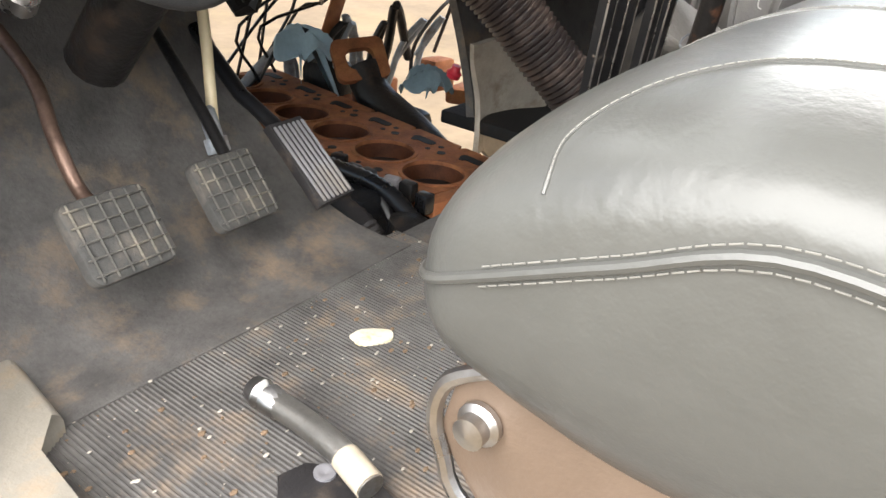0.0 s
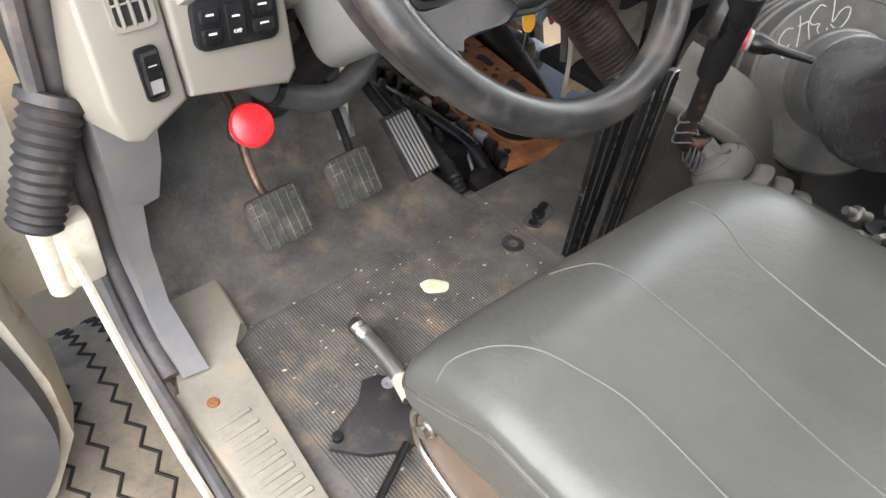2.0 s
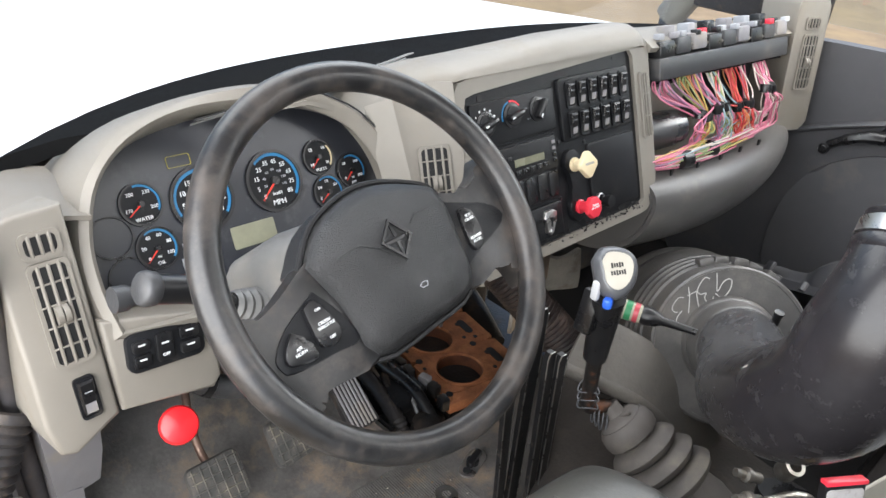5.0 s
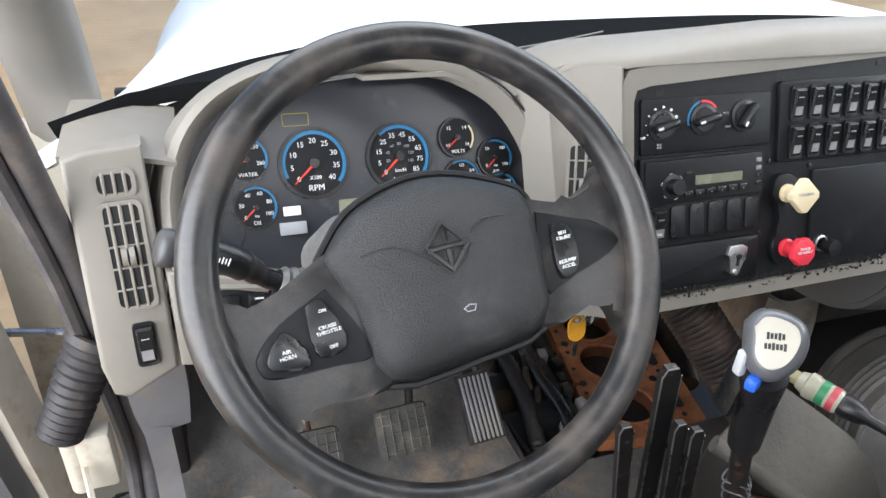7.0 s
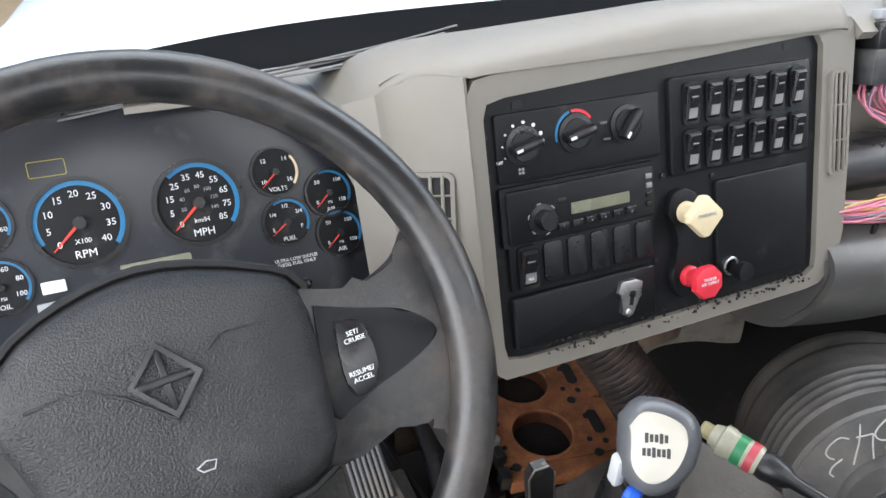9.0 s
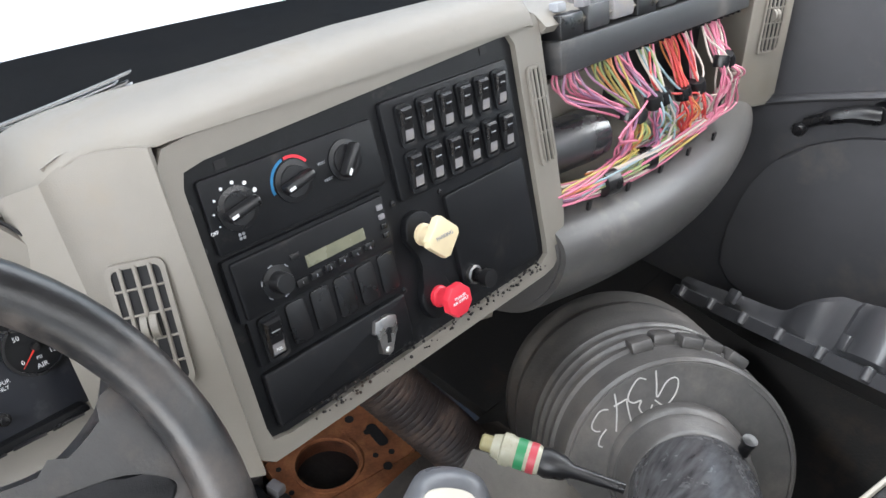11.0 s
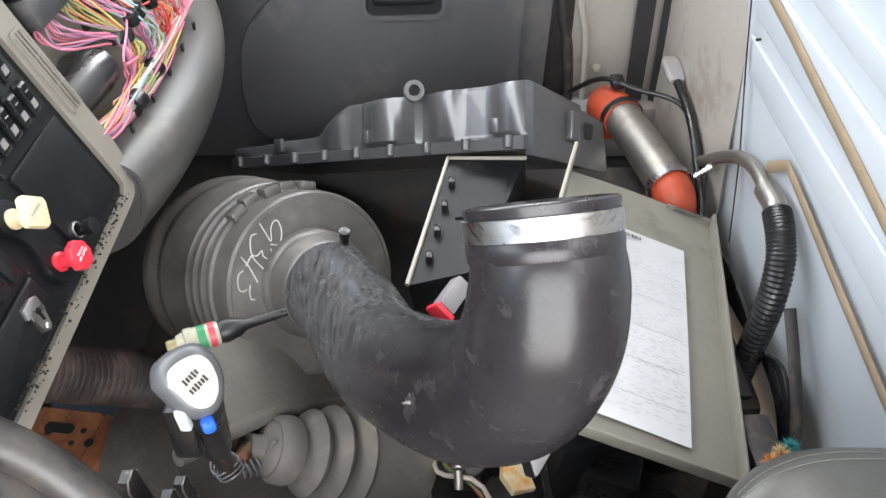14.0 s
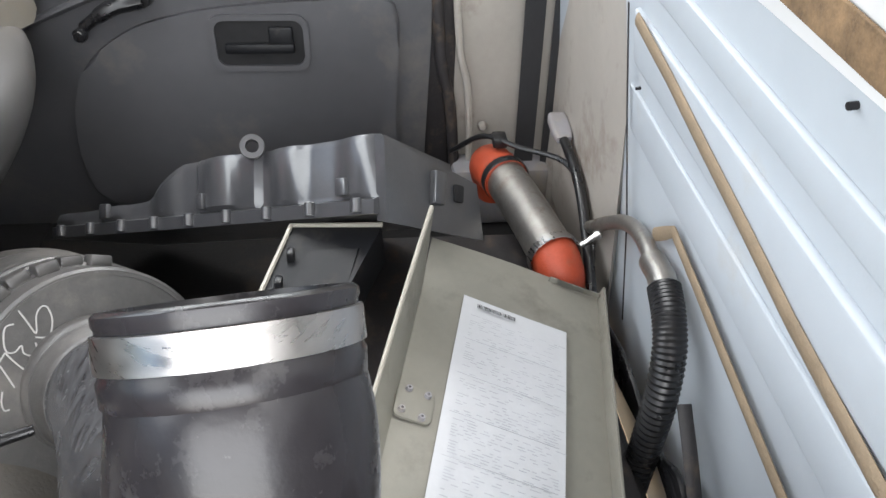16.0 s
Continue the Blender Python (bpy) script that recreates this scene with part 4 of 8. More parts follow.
# ---------------------------------------------------------------- rocker switches
def rocker(x, y, m, parent, w=0.017, h=0.039, tilt=1, print_=True, group="rocker switches"):
    s = thing("rocker_switch", "black plastic rocker switch with pale legend", "switch", m @ T(x, y, 0), group)
    part("surround", ring_prism(rounded(w + 0.006, h + 0.008, 0.005, 3), rounded(w, h, 0.003, 3), 0.0, 0.0035), BLACK, s)
    k = 0.0035 * tilt
    part("paddle", loft([[(-w / 2, -h / 2, 0.0), (w / 2, -h / 2, 0.0), (w / 2, h / 2, 0.0), (-w / 2, h / 2, 0.0)],
                         [(-w / 2, -h / 2, 0.005 - k), (w / 2, -h / 2, 0.005 - k), (w / 2, h / 2, 0.005 + k), (-w / 2, h / 2, 0.005 + k)],
                         [(-w / 2 + 0.002, -h / 2 + 0.003, 0.0075 - k), (w / 2 - 0.002, -h / 2 + 0.003, 0.0075 - k), (w / 2 - 0.002, h / 2 - 0.003, 0.0075 + k), (-w / 2 + 0.002, h / 2 - 0.003, 0.0075 + k)]]), BLACK2, s, smooth=0)
    part("lens", loft([[(-w * 0.36, -h * 0.42, 0.0082 - k * 0.84), (w * 0.36, -h * 0.42, 0.0082 - k * 0.84)], [(-w * 0.36, -h * 0.12, 0.0082 - k * 0.2), (w * 0.36, -h * 0.12, 0.0082 - k * 0.2)]], closed=False), KICK, s, "grey worn legend window")
    if print_:
        part("legend", box(w * 0.5, 0.0012, 0.0006, 0, (0, h * 0.20, 0.0084 + k * 0.4)), DIM, s)
    return s


part("switch_plate", prism(rounded(0.213, 0.111, 0.005, 3, (0.3405, 0.2135)), 0.0, 0.007, 0.002), BLACK, panel)
for row in (0, 1):
    for i in range(6):
        rocker(0.2615 + 0.0322 * i, 0.238 - 0.0525 * row, PAN @ T(0, 0, 0.0072), None)

# heater panel
part("heater_plate", prism(rounded(0.206, 0.072, 0.004, 3, (0.118, 0.221)), 0.0, 0.005, 0.0015), BLACK, panel)
for i, (kx, ky, ang) in enumerate(((0.046, 0.222, 12), (0.110, 0.226, 12), (0.175, 0.227, 52))):
    kn = part("dial_knob", lathe([(0.021, 0.005), (0.021, 0.007), (0.016, 0.008), (0.0155, 0.010), (0.0, 0.010)], 32, caps=False), BLACK2, panel, m=T(kx, ky, 0))
    part("grip", join(box(0.037, 0.0105, 0.014, 0.004, (0, 0, 0.015))), BLACK2, kn, m=T(kx, ky, 0) @ R("Z", ang))
    part("pointer", box(0.007, 0.0028, 0.0008, 0, (-0.013, 0, 0.0224)), INK, kn, m=T(kx, ky, 0) @ R("Z", ang))
for i in range(7):
    a = radians(205 - 30 * i)
    part("speed_dot", disc(0.0008 + 0.00025 * i, 0.005, 0.0056, 10, (0.046 + 0.024 * math.cos(a), 0.222 + 0.024 * math.sin(a))), INK, panel)
for nm, m_, s0, s1 in (("cold_scale", BLUEARC, 195, 105), ("hot_scale", REDARC, 100, 35)):
    pts = [(radians(s0 + (s1 - s0) * i / 14)) for i in range(15)]
    part(nm, loft([[(0.110 + 0.0255 * math.cos(a), 0.226 + 0.0255 * math.sin(a), 0.0056) for a in pts], [(0.110 + 0.0225 * math.cos(a), 0.226 + 0.0225 * math.sin(a), 0.0056) for a in pts]], closed=False), m_, panel)
lettering("OFF", 0.0045, T(0.017, 0.208, 0.0056), INK, panel)
lettering("VENT", 0.004, T(0.146, 0.232, 0.0056), DIM, panel)
lettering("HEAT", 0.004, T(0.150, 0.214, 0.0056), DIM, panel)
for i in range(4):
    part("fan_symbol", disc(0.0016, 0.005, 0.0056, 8, (0.042 + 0.0019 * (1 if i % 2 else -1), 0.196 + 0.0019 * (1 if i > 1 else -1))), DIM, panel)
for bx, by in ((0.004, 0.236), (0.004, 0.195), (0.208, 0.25), (0.208, 0.21), (0.298, 0.148), (0.226, 0.12 + 0.04), (0.213, 0.06)):
    part("screw", lathe([(0.0035, 0.0), (0.0035, 0.002), (0.0015, 0.0025), (0.0, 0.001)], 12, caps=False), BLACK2, panel, m=T(bx, by, 0))
for bx, by in ((0.045, 0.264), (0.415, 0.286)):
    part("slot", box(0.012, 0.008, 0.001, 0, (bx, by, 0.0004)), DARKGAP, panel)

# radio
radio = thing("radio", "black single-DIN truck radio with dull display", "radio", PAN)
part("radio_face", prism(rounded(0.188, 0.058, 0.003, 3, (0.113, 0.148)), 0.0, 0.010, 0.002), BLACK, radio)
part("mounting_sleeve", ring_prism(rounded(0.198, 0.064, 0.003, 3, (0.112, 0.149)), rounded(0.1885, 0.0585, 0.003, 3, (0.113, 0.148)), 0.0, 0.007), BLACK, radio, "thin black sleeve edge")
part("volume_knob", lathe([(0.0165, 0.010), (0.0165, 0.011), (0.011, 0.012), (0.0105, 0.024), (0.0095, 0.026), (0.0, 0.026)], 28, caps=False), BLACK2, radio, m=T(0.060, 0.142, 0))
part("display", box(0.076, 0.0125, 0.001, 0, (0.134, 0.147, 0.0102)), LCD, radio)
for i in range(6):
    b = part("preset_button", box(0.0135, 0.008, 0.003, 0.001, (0.085 + 0.0178 * i, 0.130 + 0.0004 * i, 0.0105)), BLACK2, radio)
    lettering(str(i + 1), 0.004, T(0.085 + 0.0178 * i, 0.130, 0.0122), DIM, b, "figure")
for i in range(4):
    part("side_button", box(0.008, 0.006, 0.003, 0.001, (0.199, 0.166 - 0.0105 * i, 0.0105)), KICK if i < 2 else BLACK2, radio)
part("button", box(0.011, 0.006, 0.002, 0.001, (0.085, 0.158, 0.0105)), BLACK2, radio)
for a in range(5):
    part("ring_mark", box(0.005, 0.0012, 0.0006, 0, (0, 0, 0)), DIM, radio, m=T(0.060 + 0.0175 * math.cos(radians(40 + 62 * a)), 0.142 + 0.0175 * math.sin(radians(40 + 62 * a)), 0.0105) @ R("Z", 130 + 62 * a))

# blank row, lower pocket and right cover
part("blank_plate", prism(rounded(0.190, 0.052, 0.003, 3, (0.114, 0.093)), 0.0, 0.006, 0.0015), BLACK, panel)
for i in range(5):
    part("switch_blank", prism(rounded(0.0235, 0.044, 0.005, 4, (0.0712 + 0.0303 * i, 0.093)), 0.006, 0.0085, 0.001), BLACK2, panel)
pol = rocker(0.0395, 0.092, PAN @ T(0, 0, 0.0062), None, 0.0185, 0.040)
lettering("PDL", 0.0042, T(0, -0.012, 0.0066), INK, pol)
part("pocket_cover", prism(rounded(0.188, 0.060, 0.003, 3, (0.112, 0.030)), 0.0, 0.0085, 0.003, 3), BLACK, panel)
part("right_cover", prism(rounded(0.148, 0.136, 0.004, 3, (0.374, 0.0745)), 0.0, 0.006, 0.002), BLACK, panel)
# crumbs of dirt along the bottom ledge
rng = random.Random(4)
dirt = thing("dirt_crumbs", "dark dirt crumbs along the panel's lower ledge", "dirt", PAN, kind="stuff")
bmc = bmesh.new()
for i in range(170):
    s = rng.uniform(0.0008, 0.0024)
    bmesh.ops.create_icosphere(bmc, subdivisions=1, radius=s, matrix=T(rng.uniform(0.05, 0.45), -0.004 + rng.uniform(-0.010, 0.006), 0.010 + rng.uniform(-0.002, 0.004)))
part("crumbs", bmc, OILY, dirt)
# ashtray latch
lat = thing("latch_plate", "scratched bare steel latch plate", "latch", PAN @ T(0.165, 0.030, 0.0086) @ R("Z", -12))
part("plate", prism([(-0.015, 0.018), (-0.017, 0.004), (-0.010, -0.002), (-0.009, -0.020), (0.002, -0.024), (0.008, -0.020), (0.009, -0.004), (0.016, 0.002), (0.015, 0.019), (0.004, 0.022)][::-1], 0.0, 0.006, 0.002), STEEL, lat)
part("keyhole", join(disc(0.0045, 0.006, 0.0066, 16, (0.002, 0.004)), box(0.005, 0.012, 0.0006, 0, (0.002, -0.003, 0.0063))), BLACK2, lat)
part("rivet", lathe([(0.0, 0.009), (0.003, 0.0085), (0.0045, 0.006)], 12, caps=False), STEEL, lat, m=T(0.0, -0.0175, 0))

# brake valve knobs on their carrier
knobs = thing("brake_valve_plate", "black moulded carrier for two brake valve knobs", "valve plate", PAN)
part("carrier", prism([(v.x, v.y) for v in smooth_path([Vector(p) for p in ((0.226, 0.115, 0), (0.233, 0.138, 0), (0.253, 0.142, 0), (0.271, 0.129, 0), (0.270, 0.107, 0), (0.259, 0.085, 0), (0.264, 0.063, 0), (0.277, 0.040, 0), (0.271, 0.017, 0), (0.252, 0.008, 0), (0.235, 0.017, 0), (0.229, 0.040, 0), (0.239, 0.067, 0), (0.237, 0.093, 0), (0.226, 0.115, 0))], 3)[:-1]][::-1], 0.0, 0.010, 0.003), BLACK, knobs)
for nm, kx, ky, m_, lab, n_, rad in (("parking_brake_knob", 0.250, 0.1145, CREAM, "cream yellow diamond parking brake knob, pulled out", 4, 0.024), ("trailer_air_knob", 0.253, 0.0355, REDK, "faded red octagonal trailer air supply knob", 8, 0.0205)):
    k = thing(nm, lab, "brake knob", PAN @ T(kx, ky, 0.010))
    part("stem", lathe([(0.013, 0.0), (0.013, 0.004), (0.0100, 0.006), (0.0105, 0.016), (0.0095, 0.030), (0.0, 0.030)], 24, caps=False), m_, k)
    poly = [(rad * math.cos(2 * math.pi * (i + 0.5 * (n_ == 8)) / n_), rad * math.sin(2 * math.pi * (i + 0.5 * (n_ == 8)) / n_)) for i in range(n_)]
    if n_ == 4:
        poly = [p for a in range(4) for p in [(rad * math.cos(math.pi / 2 * a + d), rad * math.sin(math.pi / 2 * a + d)) for d in (-0.16, 0.16)]]
    part("head", prism(poly, 0.026, 0.036, 0.003), m_, k)
    if n_ == 4:
        lettering("PARKING", 0.0062, T(0.0, 0.002, 0.0362), DIM, k)
    else:
        lettering("TRAILER\nAIR SUPPLY", 0.0050, T(0.0, 0.002, 0.0362), INK, k)
lighter = thing("power_socket", "black power socket plug with bright collar", "socket", PAN @ T(0.322, 0.030, 0.006))
part("collar", lathe([(0.012, 0.0), (0.012, 0.005), (0.009, 0.006)], 20, caps=False), STEEL, lighter, m=T(-0.004, 0.004, 0))
part("plug", lathe([(0.0085, 0.0), (0.0085, 0.014), (0.0115, 0.016), (0.0115, 0.026), (0.0, 0.027)], 20, caps=False), BLACK2, lighter)

# switches left of the wheel
pod = thing("switch_pod", "black recessed lamp switch pod on the lower facia", "switch", LVF @ T(0.125, -0.148, 0.0115) @ R("Z", -6))
part("pod_plate", prism(rounded(0.100, 0.052, 0.012, 4), -0.012, 0.0, 0.002), BLACK, pod)
for i, (x, y, w, h) in enumerate(((-0.033, 0.008, 0.022, 0.015), (-0.033, -0.011, 0.022, 0.017), (-0.004, 0.0, 0.022, 0.036), (0.029, 0.010, 0.026, 0.016), (0.029, -0.009, 0.026, 0.016))):
    b = part("push_button", prism(rounded(w, h, 0.004, 3, (x, y)), 0.0, 0.004, 0.0015), BLACK2, pod)
    part("symbol", box(w * 0.4, 0.002, 0.0006, 0, (x, y + h * 0.15, 0.0043)), INK, b)
lettering("OFF", 0.0055, T(-0.004, -0.010, 0.0045), INK, pod)
rk = rocker(0.0235, -0.1745, LVF @ T(0, 0, 0.0005), None, 0.018, 0.046)

# park-regeneration switch row right of the column, and key switch
regen = thing("regen_switch_row", "black switch row under the instruments", "switch", frame_of((0.60, 0.80, 0.527), (1, 0, 0), (0, 0.4, 0.9)))
part("row_plate", prism(rounded(0.15, 0.05, 0.006, 3), -0.02, 0.0, 0.002), BLACK, regen)
for i in range(4):
    part("switch_cap", prism(rounded(0.030, 0.038, 0.003, 3, (-0.052 + 0.035 * i, 0)), 0.0, 0.004, 0.001), BLACK2, regen)
lettering("PARKED\nREGEN", 0.006, T(-0.052, -0.008, 0.0044), INK, regen)

# column switchgear
stalk = thing("turn_signal_stalk", "dark grey turn signal stalk", "stalk")
part("arm", tube(smooth_path([(0.325, 0.644, 0.640), (0.305, 0.640, 0.655), (0.287, 0.633, 0.675), (0.268, 0.628, 0.690), (0.228, 0.623, 0.708)], 6), [0.0105] * 8 + [0.0125] * 4 + [0.0158] * 13, 18), BLACK2, stalk)
part("end_knob", lathe([(0.0, 0.012), (0.0145, 0.0115), (0.0175, 0.009), (0.0185, 0.004), (0.0175, -0.004), (0.0158, -0.006)], 28, caps=False), SHROUD, stalk, m=along((0.224, 0.6225, 0.710), (-0.90, -0.10, 0.40)))
SKM = frame_of((0.262, 0.6120, 0.6965), (0.90, 0.10, -0.40), (0.40, 0.05, 0.90))
for i in range(5):
    part("mark", box(0.0011, 0.005 if i % 2 else 0.008, 0.0008, 0, (0.0032 * i, 0.002, 0.0)), INK, stalk, m=SKM)
part("rear_lever", tube(smooth_path([(0.300, 0.690, 0.640), (0.262, 0.690, 0.655), (0.225, 0.686, 0.666), (0.205, 0.684, 0.670)], 4), [0.008] * 5 + [0.011] * 4 + [0.0145] * 4, 14), SHROUD, stalk, "grey rounded second lever")
boot = thing("column_boot", "small ribbed grey rubber stalk boot", "boot")
part("bellows", lathe([(0.026 - 0.0014 * i + (0.003 if i % 2 else 0), 0.005 * i) for i in range(9)], 24, caps=False), COLUMN, boot, m=along((0.352, 0.648, 0.620), (-0.80, -0.06, 0.50)))
key = thing("ignition_key", "yellow plastic headed key in the column lock", "key", T(0.746, 0.735, 0.430))
part("key_head", ring_prism(by_angle(rounded(0.030, 0.040, 0.014, 5), (0, 0.010), 40), by_angle(rounded(0.010, 0.006, 0.0025, 3, (0, 0.012)), (0, 0.010), 40), -0.0015, 0.0015), BRASS, key, m=R("X", 75) @ R("Y", 8))
part("key_blade", box(0.008, 0.002, 0.036, 0.0005, (0.003, 0, -0.034)), STEEL, key)
part("lock_barrel", lathe([(0.0, 0.0), (0.017, 0.0), (0.017, 0.06), (0.0, 0.06)], 20, caps=False), BLACK2, key, m=along((0.02, 0.02, 0.005), (0.6, 0.5, -0.3)))
ring = part("key_ring", tube([(0.011 * math.cos(2 * math.pi * i / 20), 0, 0.011 * math.sin(2 * math.pi * i / 20) + 0.022) for i in range(20)], 0.0009, 6, closed=True), STEEL, key)
park = thing("red_pull_knob", "bright red round pull knob under the dash", "pull knob", along((0.272, 0.724, 0.427), (-0.12, -0.75, 0.62)))
part("knob_head", lathe([(0.0, 0.010), (0.016, 0.0095), (0.0235, 0.006), (0.0258, 0.0), (0.0235, -0.006), (0.012, -0.009), (0.006, -0.012)], 36, caps=False), REDP, park)
part("rod", tube([(0, 0, -0.010), (0, 0.004, -0.05), (0, 0.01, -0.10)], 0.0055, 12), STEEL, park)
part("collar", lathe([(0.012, -0.06), (0.012, -0.078), (0.009, -0.082)], 16), STEEL, park)

# wheel trim
def tri_pad(poly, z0, z1, m_, nm, parent, b=0.002):
    return part(nm, prism([(v.x, v.y) for v in smooth_path([Vector((x, y, 0)) for x, y in poly + poly[:1]], 3)[:-1]][::-1], z0, z1, b), m_, parent)


lp = tri_pad([(-0.107, -0.004), (-0.150, -0.026), (-0.172, -0.047), (-0.173, -0.060), (-0.162, -0.070), (-0.110, -0.070), (-0.077, -0.068), (-0.088, -0.035)], -0.010, -0.003, BLACK, "button_plate", wheel)
rp = tri_pad([(0.104, 0.030), (0.133, 0.020), (0.165, 0.010), (0.184, -0.006), (0.184, -0.016), (0.160, -0.028), (0.120, -0.040), (0.097, -0.046)], -0.010, -0.003, BLACK, "button_plate", wheel)
b1 = tri_pad([(-0.150, -0.032), (-0.165, -0.050), (-0.163, -0.062), (-0.140, -0.066), (-0.131, -0.062), (-0.136, -0.045)], -0.003, 0.0025, BLACK2, "horn_button", wheel)
b2 = tri_pad([(-0.128, -0.016), (-0.112, -0.012), (-0.100, -0.040), (-0.098, -0.054), (-0.112, -0.061), (-0.126, -0.055)], -0.003, 0.0025, BLACK2, "cruise_button", wheel)
b3 = tri_pad([(0.114, 0.015), (0.133, 0.010), (0.136, -0.015), (0.132, -0.033), (0.116, -0.038), (0.111, -0.020)], -0.003, 0.0025, BLACK2, "cruise_button", wheel)
TX = lambda x, y, a: T(x, y, 0.0030) @ R("Z", a)
lettering("AIR\nHORN", 0.0048, TX(-0.149, -0.052, 5), INK, b1)
lettering("ON", 0.0042, TX(-0.114, -0.022, 5), INK, b2)
lettering("CRUISE/\nTHROTTLE", 0.0044, TX(-0.112, -0.038, 5), INK, b2)
lettering("OFF", 0.0044, TX(-0.110, -0.053, 5), INK, b2)
lettering("SET/\nCRUISE", 0.0048, TX(0.124, 0.002, 3), INK, b3)
lettering("RESUME/\nACCEL", 0.0048, TX(0.123, -0.025, 3), INK, b3)
DM = T(0.001, 0.011, 0.0145)
lg = part("emblem_frame", ring_prism([(0.0, 0.0245), (-0.0205, 0.001), (0.003, -0.024), (0.0235, 0.0)], [(0.0002, 0.0200), (-0.0165, 0.001), (0.0028, -0.0195), (0.0190, 0.0)], -0.001, 0.0032), BLACK2, wheel, m=DM)
part("emblem_bar", join(box(0.036, 0.005, 0.0028, 0.0008, (0.0015, 0.0, 0.0014)), box(0.004, 0.040, 0.002, 0.0006, (0.0015, 0.0, 0.001))), BLACK2, wheel, m=DM @ R("Z", 4))
part("horn_symbol", tube([(0.006, -0.046, 0.0152), (0.012, -0.043, 0.0152), (0.018, -0.044, 0.0152), (0.016, -0.049, 0.0152), (0.009, -0.049, 0.0152), (0.006, -0.046, 0.0152)], 0.0006, 5), DIM, wheel)
for pts in ([(-0.075, 0.016, 0.0128), (-0.045, 0.020, 0.0146), (-0.022, 0.008, 0.0152), (0.004, -0.014, 0.0154)], [(0.030, 0.022, 0.0152), (0.040, 0.030, 0.0150), (0.062, 0.030, 0.0140)]):
    part("pad_crease", tube(pts, 0.0011, 6), PAD, wheel)

# papers on the dash top
papers = thing("paper_stack", "curled dog-eared papers and cardboard lying on the dash top", "papers")
GREYP = mat("grey_paper", (0.20, 0.20, 0.195), 0.85, var=0.25, scale=20, bump=0.2)
for i in range(6):
    part("paper", sheet(lambda a, b, i=i: (0.40 + 0.425 * a + 0.005 * ((i * 3) % 4) + 0.02 * b, 0.895 + 0.058 * a + 0.04 * b + 0.002 * ((i * 2) % 3), 0.763 + 0.010 * a - 0.014 * b + 0.0026 * i + 0.0022 * math.sin(6 * a + 1.7 * i) + 0.004 * a ** 6 * (i % 3)), 16, 4, 0.0020), (GREYP, PAPER, GREYP, BLACK2, PAPER, GREYP)[i], papers)

# ---------------------------------------------------------------- fuse bay: trays, relays and wiring
fuse = thing("fuse_block", "dark grey fuse and relay block with caps removed", "fuse block", frame_of((1.607, 0.778, 0.748), (1, -0.01, -0.015), (0, 0.25, 0.97)))
part("tray", box(0.563, 0.045, 0.044, 0.004, (0, -0.005, 0)), SHROUD, fuse)
for i in range(16):
    part("tray_rib", box(0.003, 0.006, 0.038, 0.001, (-0.08 + 0.022 * i, -0.029, 0), 1), BLACK2, fuse)
for i in range(9):
    part("connector", box(0.052, 0.034, 0.05, 0.004, (-0.25 + 0.0625 * i, 0.032 + 0.004 * ((i * 7) % 3), -0.005)), [BLACK2, KICK, SHROUD][(i * 5) % 3], fuse)
for i in range(14):
    part("fuse", box(0.018, 0.012, 0.016, 0.002, (-0.26 + 0.041 * i, 0.058, 0.004 + 0.01 * ((i * 3) % 2))), [DIM, BLACK2, PAPER, DIM, BLACK2, KICK, REDK][(i * 5) % 7], fuse)
for i in range(6):
    part("relay", box(0.028, 0.03, 0.028, 0.003, (-0.20 + 0.08 * i, 0.062, -0.02)), [KICK, DIM, BLACK2][i % 3], fuse)
WIRES = [mat("wire_" + n, c, 0.45, var=0.1, bump=0, rand=0.1) for n, c in (("pink", (0.55, 0.17, 0.25)), ("red", (0.50, 0.055, 0.05)), ("yellow", (0.50, 0.38, 0.12)), ("green", (0.24, 0.30, 0.12)), ("pale", (0.50, 0.43, 0.38)), ("blue_grey", (0.24, 0.33, 0.36)), ("orange", (0.52, 0.20, 0.08)), ("violet", (0.27, 0.13, 0.22)))]
harness = thing("wiring_harness", "bundles of coloured wires hanging in the open fuse bay", "wiring", T(0, 0.022, 0.006))
rng = random.Random(11)
BUNDLES = [((1.340, 1.415), (1.468, 0.700, 0.640), (1.450, 0.690, 0.592), (0, 7, 0)), ((1.425, 1.475), (1.490, 0.696, 0.632), (1.478, 0.690, 0.590), (6, 2, 3)), ((1.485, 1.525), (1.520, 0.690, 0.650), (1.535, 0.680, 0.600), (0, 5, 7)),
           ((1.545, 1.585), (1.545, 0.690, 0.650), (1.562, 0.676, 0.598), (5, 3, 4)), ((1.605, 1.655), (1.610, 0.688, 0.640), (1.618, 0.676, 0.592), (1, 1, 6)), ((1.665, 1.705), (1.655, 0.686, 0.640), (1.668, 0.676, 0.590), (1, 4, 0)),
           ((1.745, 1.790), (1.735, 0.690, 0.662), (1.722, 0.678, 0.605), (0, 4, 0)), ((1.770, 1.815), (1.752, 0.688, 0.662), (1.778, 0.678, 0.615), (0, 0, 4))]
